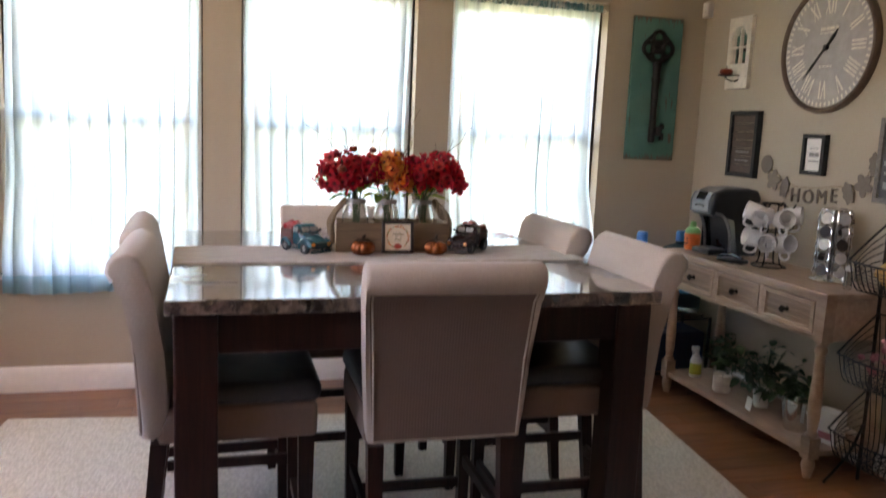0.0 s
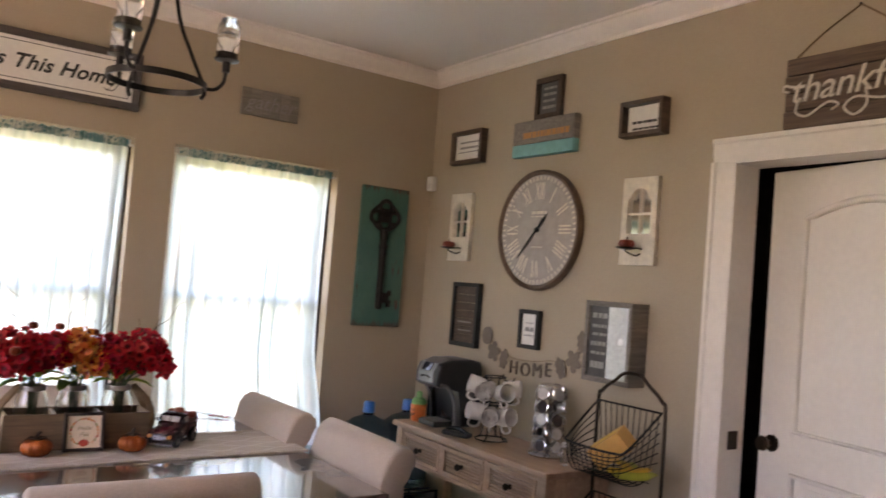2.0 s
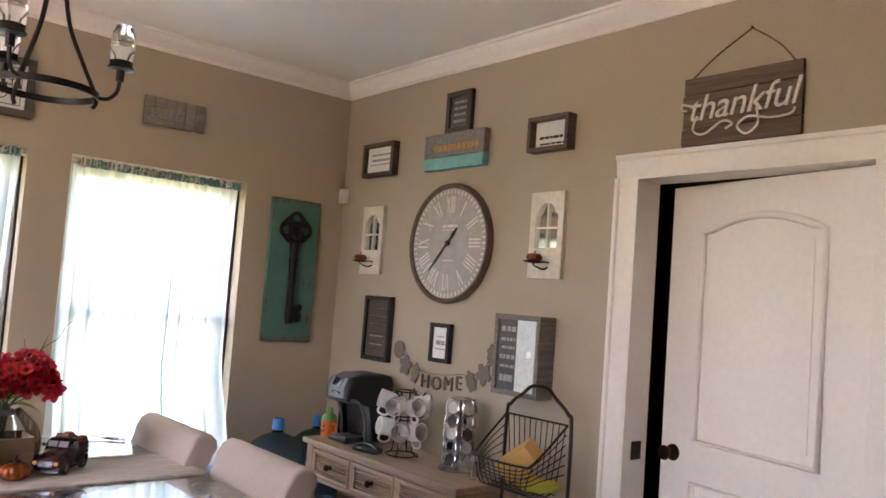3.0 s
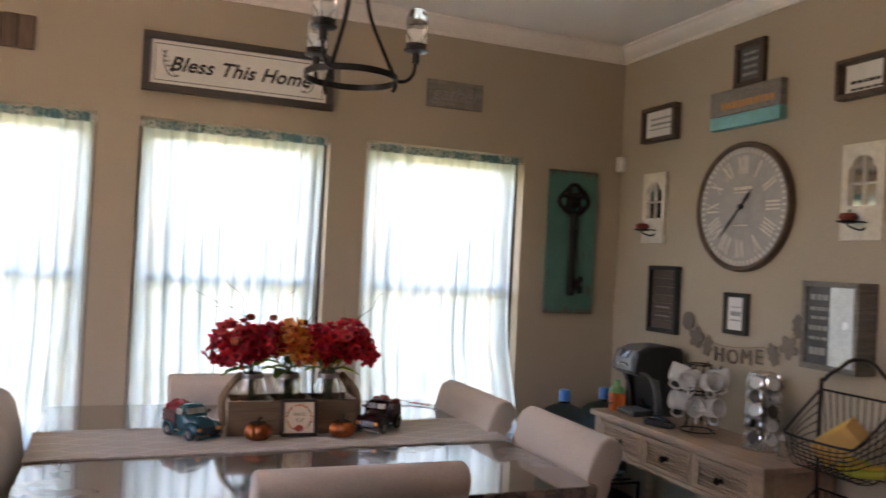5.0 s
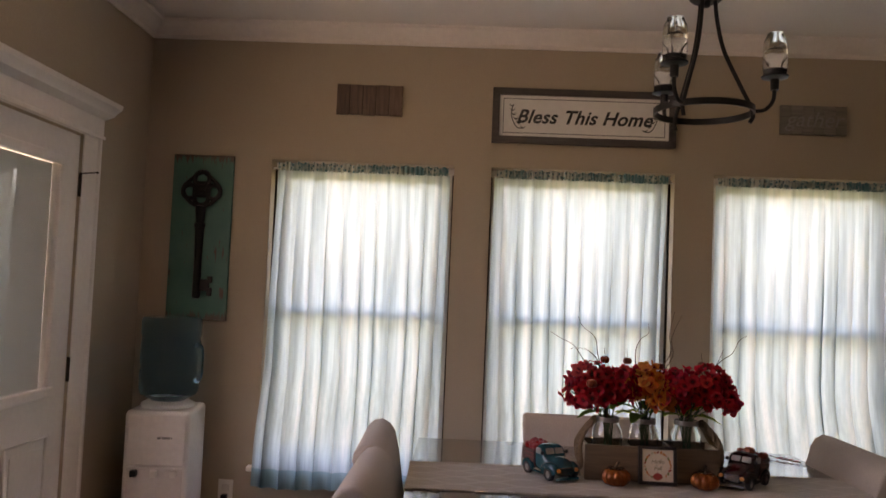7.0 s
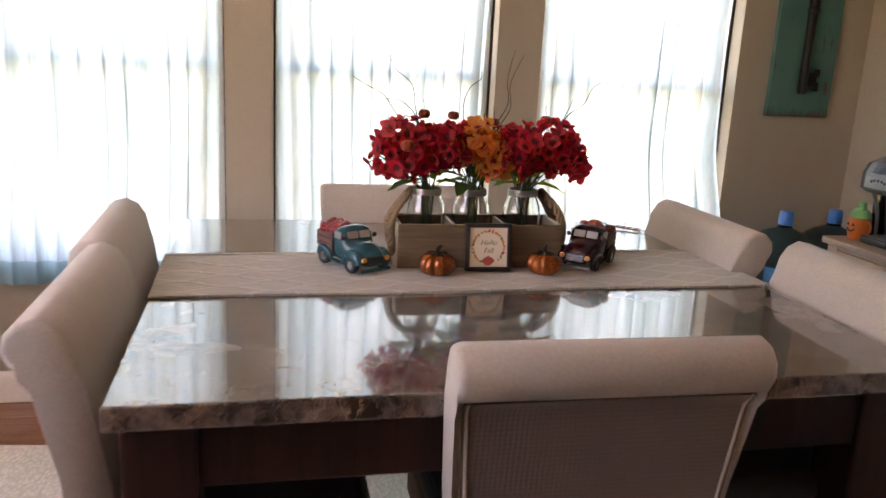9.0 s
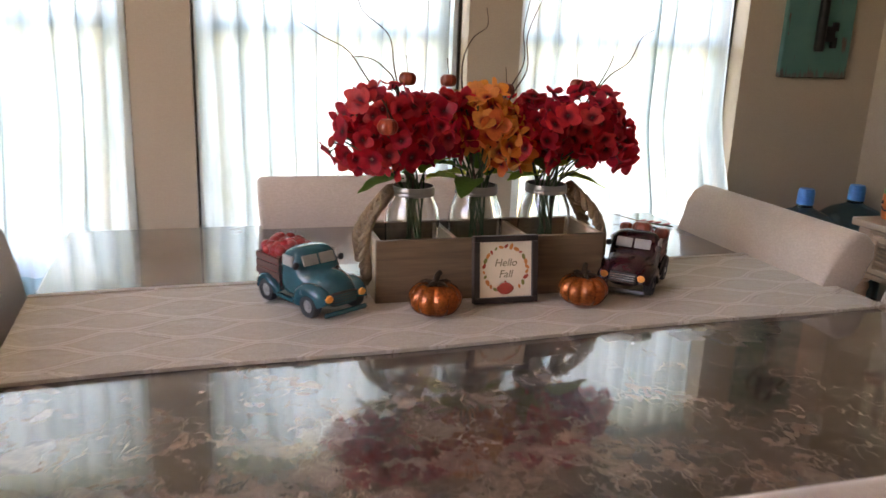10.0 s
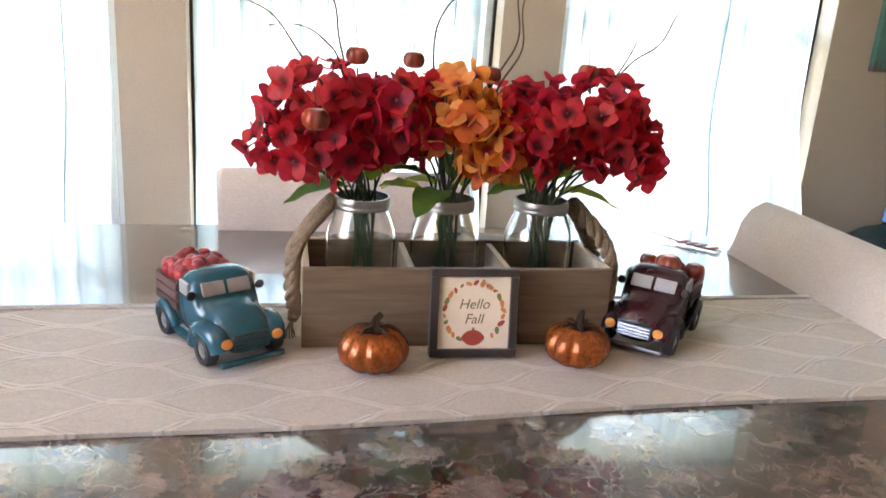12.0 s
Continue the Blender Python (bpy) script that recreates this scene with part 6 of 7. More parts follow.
def console():
    t = thing("console_table", "washed oak console with three louvred drawers and shelf", "console table", ((CX0 + CX1) / 2, (CY0 + CY1) / 2, 0))
    a, b = (CX1 - CX0) / 2, (CY1 - CY0) / 2
    part("top", box(B(), -a - 0.018, a, -b - 0.02, b + 0.02, 0.757, 0.785, 0.006, 3), M["oak"], t)
    part("back_rail", box(B(), a - 0.02, a - 0.002, -b + 0.05, b - 0.05, 0.585, 0.757), M["oak"], t, smooth=0)
    for s in (-1, 1):
        part("side_panel", box(B(), -a + 0.05, a - 0.05, s * (b - 0.014) - 0.009, s * (b - 0.014) + 0.009, 0.585, 0.757, 0.002), M["oak"], t)
    part("front_rail", box(B(), -a + 0.006, -a + 0.022, -b + 0.05, b - 0.05, 0.583, 0.602, 0.002), M["oak"], t)
    part("front_rail", box(B(), -a + 0.006, -a + 0.022, -b + 0.05, b - 0.05, 0.741, 0.757, 0.002), M["oak"], t)
    wd = (2 * b - 0.10) / 3
    for k in range(4):
        y = -b + 0.05 + k * wd
        part("drawer_divider", box(B(), -a + 0.004, -a + 0.024, y - 0.011, y + 0.011, 0.602, 0.741, 0.002), M["oak"], t)
    # thin sheet whose dark colour stands in for the shade behind the drawers
    part("carcass", box(B(), -a + 0.035, -a + 0.040, -b + 0.05, b - 0.05, 0.60, 0.743), M["oak_shade"], t, smooth=0)
    for k in range(3):
        y0, y1 = -b + 0.05 + k * wd + 0.015, -b + 0.05 + (k + 1) * wd - 0.015
        z0, z1 = 0.606, 0.737
        d = part("drawer", box(B(), -a + 0.024, -a + 0.034, y0, y1, z0, z1), M["oak"], t, smooth=0)
        bm = B()
        for q in ((y0, y1, z0, z0 + 0.016), (y0, y1, z1 - 0.016, z1), (y0, y0 + 0.02, z0 + 0.016, z1 - 0.016), (y1 - 0.02, y1, z0 + 0.016, z1 - 0.016)):
            box(bm, -a + 0.002, -a + 0.0235, q[0], q[1], q[2], q[3], 0.0015)
        part("drawer_frame", bm, M["oak"], d)
        for j in range(7):
            z = z0 + 0.024 + j * 0.0138
            part("louvre", box(B(), -0.008, 0.008, y0 + 0.0205, y1 - 0.0205, -0.002, 0.002, 0.001), M["oak"], d, at=pose(-a + 0.013, 0, z, 0, 42, 0))
        bm = B()
        lathe(bm, [(0, 0), (0.012, 0), (0.008, 0.004), (0.006, 0.014), (0.014, 0.02), (0.016, 0.027), (0.010, 0.034), (0, 0.035)], 18, m=pose(-a + 0.004, (y0 + y1) / 2, (z0 + z1) / 2, 0, -90, 0))
        part("knob", bm, M["bronze"], d)
    part("shelf", box(B(), -a + 0.012, a - 0.012, -b + 0.012, b - 0.012, 0.093, 0.118, 0.004), M["oak"], t)
    for sx in (-1, 1):
        for sy in (-1, 1):
            x, y = sx * (a - 0.028), sy * (b - 0.028)
            bm = B()
            box(bm, x - 0.027, x + 0.027, y - 0.027, y + 0.027, 0.580, 0.757, 0.002)
            lathe(bm, [(0, 0.581), (0.026, 0.580), (0.027, 0.570), (0.018, 0.562), (0.024, 0.552), (0.026, 0.540), (0.020, 0.525), (0.021, 0.45), (0.026, 0.33), (0.024, 0.25), (0.018, 0.20), (0.026, 0.19), (0.026, 0.182), (0.02, 0.178), (0, 0.176)], 18, (x, y, 0))
            box(bm, x - 0.027, x + 0.027, y - 0.027, y + 0.027, 0.085, 0.178, 0.002)
            lathe(bm, [(0, 0.086), (0.018, 0.085), (0.026, 0.065), (0.027, 0.05), (0.020, 0.02), (0.016, 0.0), (0, 0.0)], 18, (x, y, 0))
            part("leg", bm, M["oak"], t)


console()
ZK = 0.7855


def coffee_machine():
    t = thing("coffee_maker", "black single-cup coffee maker with a silver front", "coffee maker", (2.815, 3.715, ZK), 0)
    # local -x is the front
    bm = B()
    vs = prism(bm, [(0.0, 0.0), (0.135, 0.0), (0.135, 0.30), (0.115, 0.335), (0.06, 0.345), (-0.06, 0.340), (-0.13, 0.315), (-0.15, 0.275), (-0.15, 0.215), (-0.125, 0.20), (0.0, 0.20)], "y", -0.105, 0.105)
    es = [e for e in bm.edges if abs(e.verts[0].co.y - e.verts[1].co.y) < 0.01]
    bmesh.ops.bevel(bm, geom=es, offset=0.018, segments=3, profile=0.5, affect="EDGES")
    part("body", bm, M["black"], t, smooth=50)
    bm = B()
    prism(bm, [(-0.062, 0.3445), (-0.132, 0.3185), (-0.1535, 0.277), (-0.1535, 0.222), (-0.148, 0.222), (-0.145, 0.272), (-0.126, 0.312), (-0.062, 0.338)], "y", -0.07, 0.07)
    part("front_panel", bm, M["silver"], t, "silver curved front panel", smooth=40)
    part("screen", box(B(), -0.002, 0.002, -0.036, 0.036, -0.022, 0.022, 0.001), M["glassy_black"], t, at=pose(-0.1445, 0, 0.300, 0, 28, 0))
    for k in range(5):
        a = -1.0 + k * 0.5
        bm = B()
        lathe(bm, [(0, 0), (0.006, 0), (0.005, 0.003), (0, 0.0035)], 10, m=pose(-0.1535, 0.04 * math.sin(a), 0.25 + 0.014 * math.cos(a) - 0.01, 0, -90, 0))
        part("button", bm, M["glassy_black"], t)
    part("drip_tray", box(B(), -0.13, -0.005, -0.075, 0.075, 0, 0.028, 0.008, 3), M["black"], t)
    part("tray_grille", box(B(), -0.118, -0.02, -0.062, 0.062, 0.0285, 0.031, 0.001), M["silver"], t)
    for s in (-1, 1):
        bm = B()
        tube(bm, curve([(-0.13, s * 0.104, 0.22), (-0.08, s * 0.108, 0.20), (-0.04, s * 0.108, 0.12), (-0.03, s * 0.106, 0.01)], 20), 0.007, 8)
        part("side_trim", bm, M["silver"], t)
    part("water_tank", box(B(), -0.03, 0.125, 0.1055, 0.155, 0.01, 0.30, 0.012, 3), M["glassy_black"], t)


coffee_machine()


def mug_shape(t, name, m, lab=""):
    bm = B()
    lathe(bm, [(0, 0), (0.030, 0), (0.036, 0.006), (0.041, 0.03), (0.042, 0.085), (0.0395, 0.085), (0.038, 0.03), (0.033, 0.008), (0, 0.006)], 26, m=m)
    mg = part(name, bm, M["mug"], t, lab, smooth=50)
    bm = B()
    pts = [m @ Vector(q) for q in curve([(0.040, 0, 0.07), (0.062, 0, 0.072), (0.072, 0, 0.045), (0.06, 0, 0.02), (0.039, 0, 0.018)], 16)]
    tube(bm, pts, 0.0055, 8)
    part("handle", bm, M["mug"], mg)


def mug_tree():
    t = thing("mug_stand", "black wire stand hung with white stoneware mugs", "mug stand", (2.80, 3.325, ZK))
    bm = B()
    for r, z in ((0.075, 0.006), (0.05, 0.30), (0.055, 0.17)):
        tube(bm, [(r * math.cos(a), r * math.sin(a), z) for a in np.linspace(0, 2 * math.pi, 28, endpoint=False)], 0.0035, 6, True)
    for k in range(4):
        a = k * math.pi / 2 + 0.5
        tube(bm, curve([(0.085 * math.cos(a), 0.085 * math.sin(a), 0.003), (0.05 * math.cos(a), 0.05 * math.sin(a), 0.03), (0.045 * math.cos(a), 0.045 * math.sin(a), 0.17), (0.05 * math.cos(a), 0.05 * math.sin(a), 0.30)], 16), 0.0035, 6)
        for z in (0.19, 0.29):
            tube(bm, curve([(0.048 * math.cos(a), 0.048 * math.sin(a), z), (0.085 * math.cos(a), 0.085 * math.sin(a), z - 0.006), (0.10 * math.cos(a), 0.10 * math.sin(a), z + 0.016)], 8), 0.003, 6)
    part("wire_frame", bm, M["iron"], t)
    for ang, z, tilt in ((150, 0.255, 75), (205, 0.24, 100), (262, 0.235, 80), (310, 0.25, 85), (165, 0.135, 80), (225, 0.125, 95), (275, 0.12, 80)):
        a = radians(ang)
        mug_shape(t, "mug", pose(0.085 * math.cos(a), 0.085 * math.sin(a), z, 0, 0, ang) @ pose(0, 0, 0, 0, tilt, 0) @ pose(0, 0, -0.045))


mug_tree()


def pod_carousel():
    t = thing("pod_carousel", "chrome coffee pod carousel filled with pods", "pod carousel", (2.855, 2.99, ZK))
    bm = B()
    lathe(bm, [(0, 0), (0.085, 0), (0.088, 0.006), (0.08, 0.012), (0, 0.013)], 32)
    part("base", bm, M["chrome"], t)
    bm = B()
    lathe(bm, [(0, 0.318), (0.035, 0.316), (0.055, 0.31), (0.055, 0.304), (0, 0.303)], 24)
    rod(bm, (0, 0, 0.01), (0, 0, 0.31), 0.008)
    part("column", bm, M["chrome"], t)
    for k in range(6):
        a = 2 * math.pi * k / 6 + 0.3
        c, q = math.cos(a), math.sin(a)
        for s in (-1, 1):
            bm = B()
            ox, oy = -q * s * 0.026, c * s * 0.026
            tube(bm, curve([(0.045 * c + ox, 0.045 * q + oy, 0.012), (0.062 * c + ox, 0.062 * q + oy, 0.03), (0.062 * c + ox, 0.062 * q + oy, 0.28), (0.045 * c + ox * 0.6, 0.045 * q + oy * 0.6, 0.306)], 20), 0.0022, 6)
            part("upright_wire", bm, M["chrome"], t)
        for j in range(5):
            z = 0.045 + j * 0.056
            m = pose(0.040 * c, 0.040 * q, z, 0, 0, math.degrees(a)) @ pose(0, 0, 0, 0, 80, 0)
            bm = B()
            tube(bm, [m @ Vector((0.0265 * math.cos(b), 0.0265 * math.sin(b), 0.028)) for b in np.linspace(0, 2 * math.pi, 20, endpoint=False)], 0.0022, 6, True)
            part("pod_ring", bm, M["chrome"], t)
            if (k + 2 * j) % 5 != 0:
                bm = B()
                lathe(bm, [(0, -0.012), (0.017, -0.012), (0.0225, 0.027), (0.025, 0.029), (0.025, 0.031), (0, 0.0315)], 18, m=m)
                part("coffee_pod", bm, M["pod_foil"] if (k + j) % 3 else M["brown_frame"], t)


pod_carousel()

t = thing("pumpkin_cup", "orange pumpkin cup with a green lid and straw top", "cup", (2.72, 3.842, ZK))
bm = B()
lathe(bm, [(0, 0), (0.034, 0), (0.038, 0.01), (0.042, 0.055), (0.042, 0.088), (0.039, 0.088), (0, 0.086)], 26)
part("cup", bm, M["orange"], t)
bm = B()
lathe(bm, [(0, 0.087), (0.040, 0.087), (0.040, 0.100), (0.028, 0.118), (0.016, 0.122), (0.016, 0.145), (0.010, 0.152), (0, 0.152)], 24)
part("lid", bm, M["green"], t)
bm = B()
tube(bm, curve([(0.0, -0.041, 0.075), (0.0, -0.062, 0.07), (0.0, -0.064, 0.04), (0.0, -0.040, 0.025)], 14), 0.004, 6)
part("handle", bm, M["orange"], t)
bm = B()
for y in (-0.014, 0.014):
    prism(bm, [(y - 0.006, 0.055), (y + 0.006, 0.055), (y, 0.066)], "x", -0.0425, -0.0395)
tube(bm, curve([(-0.038, -0.02, 0.042), (-0.0405, 0, 0.032), (-0.038, 0.02, 0.042)], 10), 0.003, 5)
part("painted_face", bm, M["ink"], t)

t = thing("black_adapter", "small black plastic tray lying on the console", "tray", (2.685, 3.44, ZK), 20)
bm = B()
box(bm, -0.03, 0.03, -0.075, 0.075, 0, 0.026, 0.012, 3)
part("body", bm, M["black"], t, smooth=50)
bm = B()
tube(bm, curve([(-0.01, -0.06, 0.026), (0.0, 0.0, 0.038), (0.0, 0.06, 0.03)], 12), 0.009, 8)
part("lever", bm, M["glassy_black"], t)
t = thing("glass_shaker", "small clear glass shaker on the console", "shaker", (2.79, 2.815, ZK))
bm = B()
lathe(bm, [(0, 0), (0.016, 0), (0.018, 0.01), (0.013, 0.045), (0.014, 0.075), (0.012, 0.075), (0.010, 0.045), (0.014, 0.012), (0, 0.008)], 18)
part("glass", bm, M["clear"], t)
bm = B()
lathe(bm, [(0, 0.075), (0.0145, 0.0755), (0.014, 0.09), (0.006, 0.096), (0, 0.097)], 16)
part("cap", bm, M["mug"], t)

# things on the console's lower shelf
ZS = 0.1185


def potted_greens(x, y, size, seed, label):
    t = thing("potted_plant", label, "plant", (x, y, ZS), group="plants on the console shelf")
    bm = B()
    lathe(bm, [(0, 0), (0.034, 0), (0.042, 0.07), (0.044, 0.075), (0.039, 0.075), (0.038, 0.066), (0, 0.064)], 24)
    part("pot", bm, M["mug"], t)
    rnd = random.Random(seed)
    for i in range(26):
        a, el = rnd.uniform(0, 360), rnd.uniform(15, 85)
        ln = size * rnd.uniform(0.6, 1.1)
        d = Vector((math.cos(radians(a)) * math.cos(radians(el)), math.sin(radians(a)) * math.cos(radians(el)), math.sin(radians(el))))
        bm = B()
        tip = Vector((0, 0, 0.066)) + d * ln
        tube(bm, curve([(0, 0, 0.066), tuple(Vector((0, 0, 0.066)) + d * ln * 0.5 + Vector((0, 0, 0.02))), tuple(tip)], 8), 0.0016, 5)
        part("stem", bm, M["leaf_stem"], t)
        for k in range(4):
            q = Vector((0, 0, 0.066)) + d * ln * (0.45 + 0.18 * k) + Vector((0, 0, 0.012))
            part("leaf", DARK_LEAVES[k % 2], None, t, at=Matrix.Translation(q) @ pose(0, 0, 0, rnd.uniform(-30, 50), rnd.uniform(-30, 30), rnd.uniform(0, 360)) @ Matrix.Scale(rnd.uniform(0.5, 0.9), 4))


potted_greens(2.80, 3.27, 0.24, 2, "bushy dark green plant in a white pot")
potted_greens(2.82, 3.62, 0.17, 5, "small leafy green plant in a white pot")
potted_greens(2.83, 3.10, 0.16, 8, "trailing green plant in a small white pot")
t = thing("candle_jar", "cream candle in a pale jar on the shelf", "candle", (2.74, 3.50, ZS))
bm = B()
lathe(bm, [(0, 0), (0.040, 0), (0.044, 0.006), (0.045, 0.085), (0.041, 0.085), (0.040, 0.07), (0, 0.07)], 26)
part("jar", bm, M["cream_paint"], t)
bm = B()
rod(bm, (0, 0, 0.069), (0, 0, 0.082), 0.0015, None, 6)
part("wick", bm, M["ink"], t)
t = thing("spray_bottle", "white and lime spray bottle on the shelf", "bottle", (2.74, 3.735, ZS))
bm = B()
lathe(bm, [(0, 0), (0.026, 0), (0.030, 0.006), (0.030, 0.09), (0.012, 0.125), (0.012, 0.14), (0, 0.14)], 22)
part("bottle", bm, M["white"], t)
bm = B()
lathe(bm, [(0.0302, 0.015), (0.0308, 0.016), (0.0308, 0.075), (0.0302, 0.076)], 22)
part("label", bm, M["lime"], t, "lime green label")
bm = B()
box(bm, -0.03, 0.012, -0.009, 0.009, 0.141, 0.166, 0.004)
tube(bm, curve([(-0.012, 0, 0.142), (-0.024, 0, 0.13), (-0.02, 0, 0.112)], 8), 0.003, 5)
part("trigger_head", bm, M["white"], t)
t = thing("metal_canister", "shiny metal canister with a lid on the shelf", "canister", (2.76, 2.985, ZS))
bm = B()
lathe(bm, [(0, 0), (0.048, 0), (0.05, 0.004), (0.05, 0.115), (0, 0.116)], 30)
part("canister", bm, M["chrome"], t)
bm = B()
lathe(bm, [(0, 0.1165), (0.052, 0.1165), (0.052, 0.128), (0.046, 0.133), (0.012, 0.135), (0.012, 0.146), (0, 0.148)], 30)
part("lid", bm, M["chrome"], t)
t = thing("small_carton", "white printed carton on the shelf", "box", (2.80, 2.825, ZS), 18)
part("carton", box(B(), -0.035, 0.035, -0.05, 0.05, 0, 0.14, 0.002), M["paper"], t)
bm = B()
box(bm, -0.0357, -0.0352, -0.03, 0.03, 0.02, 0.05)
part("printed_band", bm, M["pink"], t, smooth=0)
t = thing("gift_tag", "small white tag propped on the shelf", "tag", (2.70, 3.235, ZS), -10, ry=8)
part("card", box(B(), -0.001, 0.001, -0.025, 0.025, 0.0, 0.06), M["paper"], t, smooth=0)


# ---- wire basket stand at the end of the console ----
def basket_stand():
    t = thing("basket_stand", "black iron three-tier wire basket stand with an arched handle", "basket stand", (2.79, 2.525, 0))
    hw = 0.175
    bm = B()
    tube(bm, curve([(0.06, -hw, 0.003), (0.06, -hw, 0.5), (0.06, -hw, 1.05), (0.06, -hw + 0.02, 1.12), (0.06, -0.09, 1.17), (0.06, -0.04, 1.205), (0.06, 0.04, 1.205), (0.06, 0.09, 1.17), (0.06, hw - 0.02, 1.12), (0.06, hw, 1.05), (0.06, hw, 0.5), (0.06, hw, 0.003)], 80), 0.0075, 8)
    part("arched_frame", bm, M["bronze"], t)
    for s in (-1, 1):
        bm = B()
        tube(bm, curve([(0.06, s * hw, 0.25), (0.0, s * hw, 0.12), (-0.11, s * hw, 0.003)], 14), 0.006, 8)
        part("foot", bm, M["iron"], t)
    for z in (0.84, 0.47, 0.16):
        # each basket: sloping rim, belly and wires
        rim = [(0.05, -hw + 0.01, z + 0.24), (-0.11, -hw + 0.02, z + 0.11), (-0.15, -hw + 0.06, z + 0.09), (-0.15, hw - 0.06, z + 0.09), (-0.11, hw - 0.02, z + 0.11), (0.05, hw - 0.01, z + 0.24)]
        bm = B()
        tube(bm, curve(rim, 50), 0.0045, 6)
        tube(bm, [(0.05, -hw + 0.01, z + 0.24), (0.05, hw - 0.01, z + 0.24)], 0.0045, 6)
        part("basket_rim", bm, M["iron"], t)
        for k in range(11):
            bm = B()
            y = -hw + 0.02 + k * (2 * hw - 0.04) / 10
            yy = y * 0.82
            tube(bm, curve([(0.05, y, z + 0.24), (0.045, yy, z + 0.02), (0.0, yy, z - 0.03), (-0.08, yy, z - 0.03), (-0.125, yy, z), (-0.148 + 0.03 * abs(y / hw) ** 3, y, z + 0.091)], 20), 0.0022, 5)
            part("wire", bm, M["iron"], t)
        for f in (0.15, 0.32, 0.49, 0.66, 0.83):
            bm = B()
            tube(bm, curve([(0.05, -hw + 0.015, z + 0.02 + 0.22 * f), (-0.06, -hw + 0.02, z + 0.02 + 0.13 * f), (-0.13 - 0.01 * f, -hw + 0.07, z + 0.085 * f), (-0.13 - 0.01 * f, hw - 0.07, z + 0.085 * f), (-0.06, hw - 0.02, z + 0.02 + 0.13 * f), (0.05, hw - 0.015, z + 0.02 + 0.22 * f)], 36), 0.0022, 5)
            part("wire", bm, M["iron"], t)
        for xx in (-0.09, -0.03, 0.03):
            bm = B()
            tube(bm, [(xx, -hw * 0.8, z - 0.027), (xx, hw * 0.8, z - 0.027)], 0.0022, 5)
            part("wire", bm, M["iron"], t)


basket_stand()
t = thing("yellow_carton", "tan-yellow paper carton leaning in the wire basket", "box")
t.matrix_basis = Matrix.Translation((2.765, 2.49, 0.895)) @ Matrix.Rotation(radians(-42), 4, (0.7, 0.7, 0)) @ pose(0, 0, 0, 0, 0, 20)
part("carton", box(B(), -0.045, 0.045, -0.08, 0.08, 0.0, 0.085, 0.002), M["yellow"], t)
part("seam_strip", box(B(), -0.012, 0.012, -0.0805, 0.0805, 0.0852, 0.0862), M["banana"], t, smooth=0)
for k in range(6):
    t = thing("banana", "ripe yellow banana lying in the wire basket", "fruit", (2.745 + 0.012 * k, 2.40 + 0.018 * k, 0.825 + 0.006 * (k % 2)), 20 * k - 40, "bananas in the basket")
    bm = B()
    pts = curve([(-0.085, 0.02, 0.03), (-0.06, 0.0, 0.02), (0.0, -0.012, 0.018), (0.06, 0.0, 0.022), (0.085, 0.022, 0.03)], 20)
    tube(bm, pts, 0.016, 8)
    for v in bm.verts:
        e = min(1, max(0, (abs(v.co.x) - 0.055) / 0.03))
        c = Vector((v.co.x, 0.02 * e, 0.024))
        v.co = v.co.lerp(c, 0.6 * e)
    part("skin", bm, M["banana"] if k % 3 else M["lime"], t, smooth=60)
t = thing("dried_flowers", "bunch of dried pink flowers in the lower basket", "flowers", (2.78, 2.47, 0.445))
rnd = random.Random(21)
for k in range(22):
    d = Vector((rnd.uniform(-1, 0.2), rnd.uniform(-1, 1), rnd.uniform(0.5, 1.6))).normalized()
    ln = rnd.uniform(0.12, 0.26)
    bm = B()
    tube(bm, curve([(0, 0, 0), tuple(d * ln * 0.5 + Vector((0, 0, 0.015))), tuple(d * ln)], 6), 0.0014, 5)
    st = part("stem", bm, M["stem_brown"], t)
    bm = B()
    blob(bm, d * ln, rnd.uniform(0.010, 0.018), 2, (1, 1, 0.8), 0.7)
    part("bloom", bm, M["pink"], t)


# ---- water bottles in the corner, on a black rack ----
def water_bottle(t, up=True, name="bottle"):
    prof = [(0, 0), (0.11, 0), (0.130, 0.012), (0.135, 0.03), (0.135, 0.10), (0.130, 0.112), (0.130, 0.122), (0.135, 0.134), (0.135, 0.235), (0.130, 0.247), (0.130, 0.257), (0.135, 0.27),
            (0.135, 0.315), (0.125, 0.345), (0.085, 0.375), (0.04, 0.392), (0.029, 0.400), (0.028, 0.440), (0, 0.440)]
    bm = B()
    lathe(bm, prof, 36)
    b = part(name, bm, M["bottle"], t, "translucent blue plastic bottle", smooth=40)
    return b


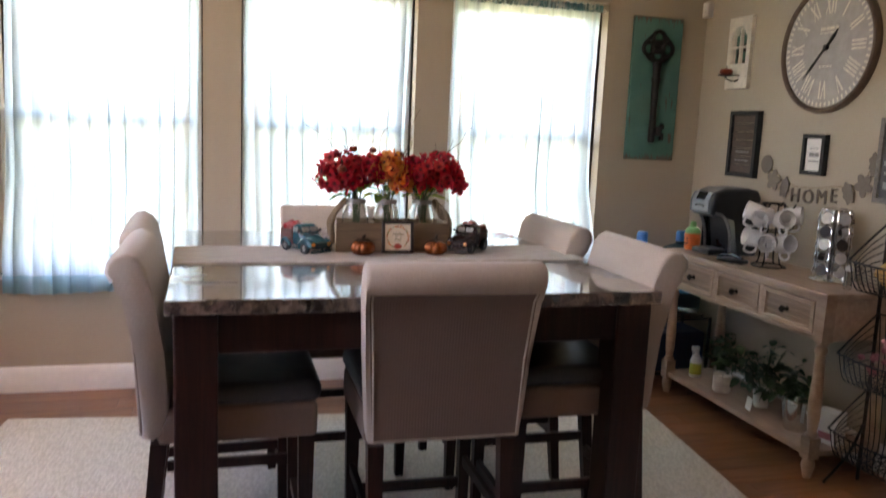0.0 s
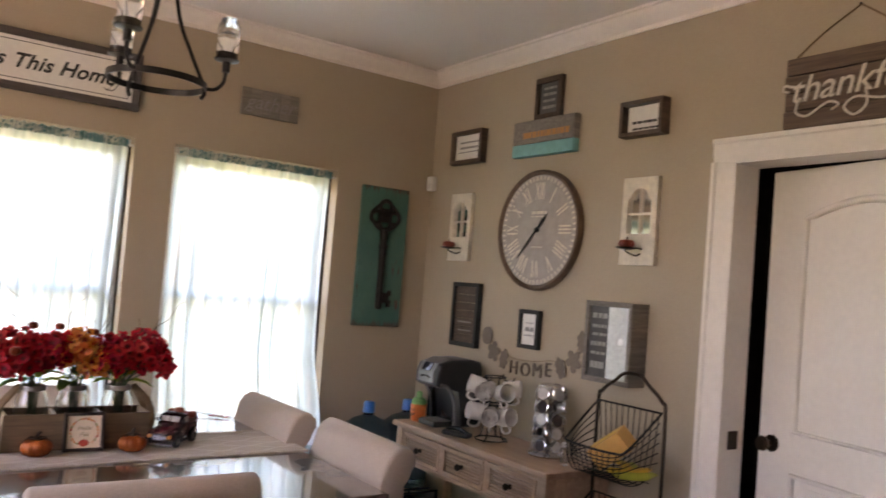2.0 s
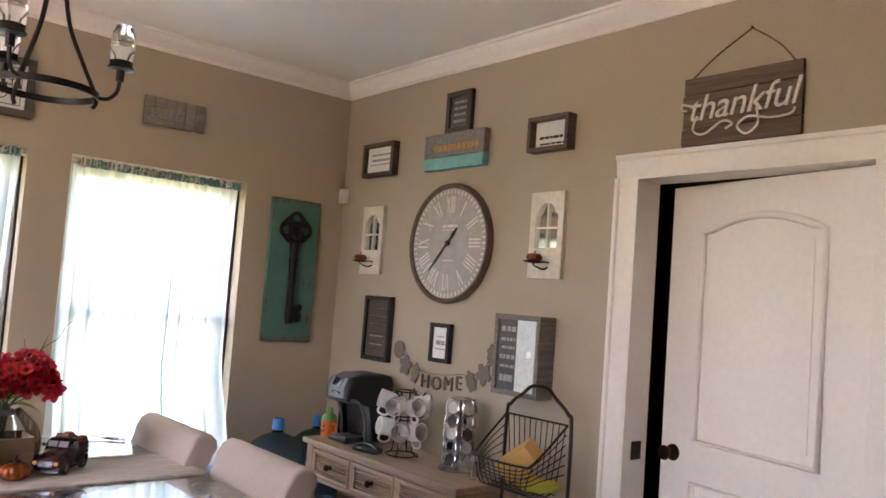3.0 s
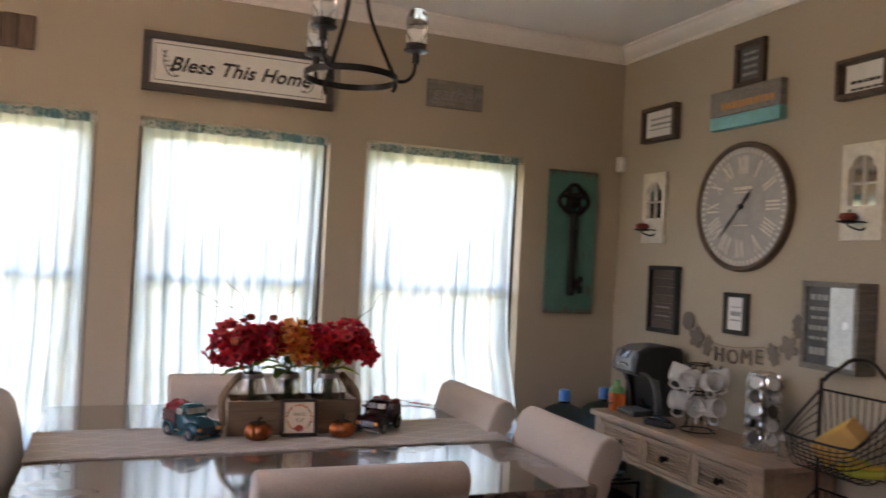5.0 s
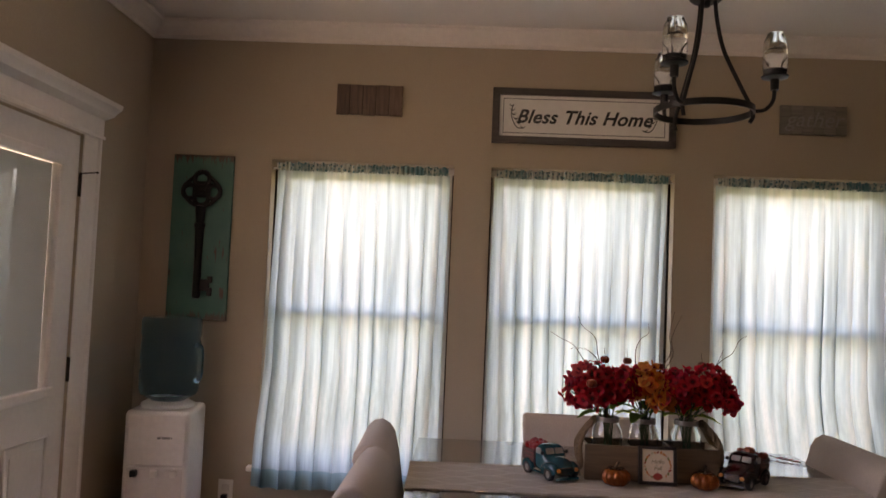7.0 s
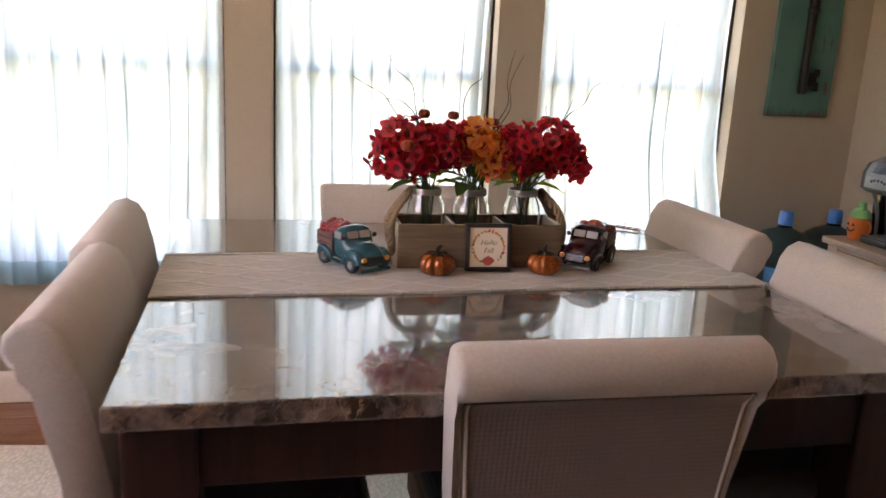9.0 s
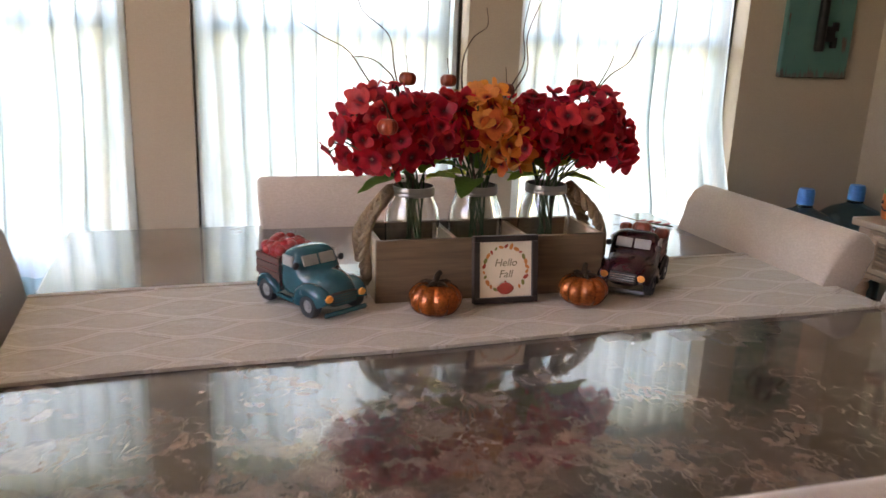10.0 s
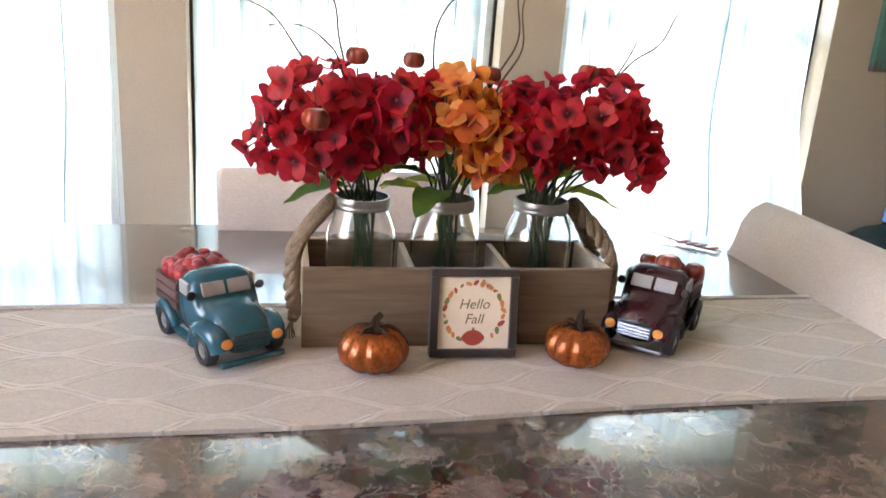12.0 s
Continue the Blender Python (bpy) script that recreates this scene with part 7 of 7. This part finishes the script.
rk = thing("bottle_rack", "low black metal rack holding water bottles", "rack", (2.725, 4.105, 0))
for x in (-0.24, 0.24):
    for y in (-0.135, 0.135):
        bm = B()
        rod(bm, (x, y, 0.0), (x, y, 0.375), 0.009, None, 8)
        part("post", bm, M["iron"], rk)
for z in (0.06, 0.37):
    for y in (-0.135, -0.07, 0.0, 0.07, 0.135):
        bm = B()
        rod(bm, (-0.24, y, z), (0.24, y, z), 0.006, None, 8)
        part("rail", bm, M["iron"], rk)
for x, y, r in ((2.575, 4.105, 0), (2.85, 4.15, 0)):
    t = thing("water_bottle", "large blue water bottle with a blue cap on the rack", "water bottle", (x, y, 0.3765), r, "water bottles in the corner")
    water_bottle(t)
    bm = B()
    lathe(bm, [(0, 0.47), (0.026, 0.468), (0.030, 0.455), (0.031, 0.41), (0.0285, 0.41), (0, 0.442)], 22)
    part("cap", bm, M["blue_cap"], t)
    bm = B()
    n = 14
    for i in range(n):
        a0, a1 = radians(-150 + i * 80 / n), radians(-150 + (i + 1) * 80 / n)
        bm.faces.new([bm.verts.new((0.1365 * math.cos(a), 0.1365 * math.sin(a), z)) for a, z in ((a0, 0.13), (a1, 0.13), (a1, 0.24), (a0, 0.24))])
    part("label", bm, M["label_blue"], t, "blue printed label", smooth=60)
for x, y in ((2.66, 4.10), (2.87, 4.12)):
    t = thing("storage_bin", "dark blue bin on the lower rack", "bin", (x, y, 0.0665))
    part("bin", box(B(), -0.095, 0.095, -0.12, 0.12, 0, 0.22, 0.012, 3), M["navy"], t)


# ---- water cooler ----
def water_cooler():
    t = thing("water_cooler", "white water cooler carrying an upturned blue bottle", "water cooler", (-1.035, 4.085, 0), 6)
    bm = B()
    box(bm, -0.140, 0.140, -0.16, 0.16, 0.0, 0.895, 0.022, 4)
    part("cabinet", bm, M["white"], t, smooth=50)
    part("upper_panel", box(B(), -0.128, 0.128, -0.168, -0.155, 0.655, 0.885, 0.010, 3), M["white"], t)
    part("tap_recess", box(B(), -0.120, 0.120, -0.1625, -0.155, 0.430, 0.645, 0.004), M["mug"], t)
    part("lower_panel", box(B(), -0.128, 0.128, -0.168, -0.155, 0.060, 0.405, 0.008, 3), M["white"], t)
    part("drip_tray", box(B(), -0.125, 0.125, -0.195, -0.158, 0.408, 0.426, 0.006), M["white"], t)
    for x, mt in ((-0.085, "black"), (0.0, "white"), (0.085, "white")):
        part("tap", box(B(), x - 0.014, x + 0.014, -0.190, -0.160, 0.612, 0.642, 0.005), M[mt], t)
    bars(t, M["grey_ink"], ((0.78, 0.010),), 0.0, 0.07, -0.1684, 22, "maker_mark")
    bm = B()
    lathe(bm, [(0, 0.895), (0.115, 0.895), (0.118, 0.910), (0.095, 0.922), (0.075, 0.924), (0, 0.924)], 32)
    part("collar", bm, M["white"], t)
    prof = [(0, 0.905), (0.05, 0.905), (0.085, 0.930), (0.125, 0.952), (0.133, 0.975), (0.133, 1.06), (0.128, 1.07), (0.128, 1.08), (0.133, 1.09), (0.133, 1.19), (0.128, 1.20), (0.128, 1.21), (0.134, 1.222), (0.134, 1.285), (0.125, 1.300), (0.10, 1.304), (0, 1.296)]
    bm = B()
    lathe(bm, prof, 40)
    b = part("bottle", bm, M["bottle"], t, "upturned translucent blue bottle", smooth=40)
    bm = B()
    tube(bm, curve([(0.128, -0.05, 1.02), (0.150, -0.06, 1.04), (0.150, -0.06, 1.16), (0.128, -0.05, 1.18)], 20), 0.012, 8)
    part("grip", bm, M["bottle"], b)
    bm = B()
    tube(bm, curve([(0.14, -0.10, 0.05), (0.2, -0.03, 0.0), (0.21, 0.1, 0.0)], 12), 0.004, 6)
    return t


water_cooler()
t = thing("wall_outlet", "white wall outlet with a black plug", "outlet", (-0.815, YW - 0.001, 0.46))
part("plate", box(B(), -0.036, 0.036, -0.007, 0, -0.058, 0.058, 0.003), M["white"], t)
for z in (-0.022, 0.022):
    part("socket", box(B(), -0.017, 0.017, -0.0095, -0.0068, z - 0.014, z + 0.014, 0.003), M["mug"], t)
t = thing("power_cord", "black power cord hanging from the outlet to the floor", "cord", (-0.815, YW - 0.012, 0))
part("plug", box(B(), -0.014, 0.014, -0.028, 0, 0.425, 0.452, 0.004), M["black"], t)
bm = B()
tube(bm, curve([(0, -0.02, 0.428), (-0.002, -0.03, 0.36), (-0.03, -0.035, 0.25), (-0.055, -0.035, 0.13), (-0.04, -0.04, 0.03), (-0.05, -0.06, 0.006), (-0.10, -0.06, 0.006)], 40), 0.004, 6)
part("cable", bm, M["black"], t)


# ---- floor planks ----
PLANKS = []
for ln in (1.22, 0.94, 0.61):
    bm = B()
    box(bm, -ln / 2 + 0.0008, ln / 2 - 0.0008, -0.0622, 0.0622, -0.012, 0.0, 0.0012, 1)
    PLANKS.append((ln, mesh_of("plank", bm, M["floor"], 0)))
rnd = random.Random(77)
y = YB + 0.0635
while y < YW + 0.06:
    x = XL - rnd.uniform(0, 0.9)
    while x < XR:
        ln, me = PLANKS[rnd.choice((0, 0, 1, 2))]
        if x + ln > XL:
            part("plank", me, None, floor, at=pose(x + ln / 2, y, 0))
        x += ln
    y += 0.127
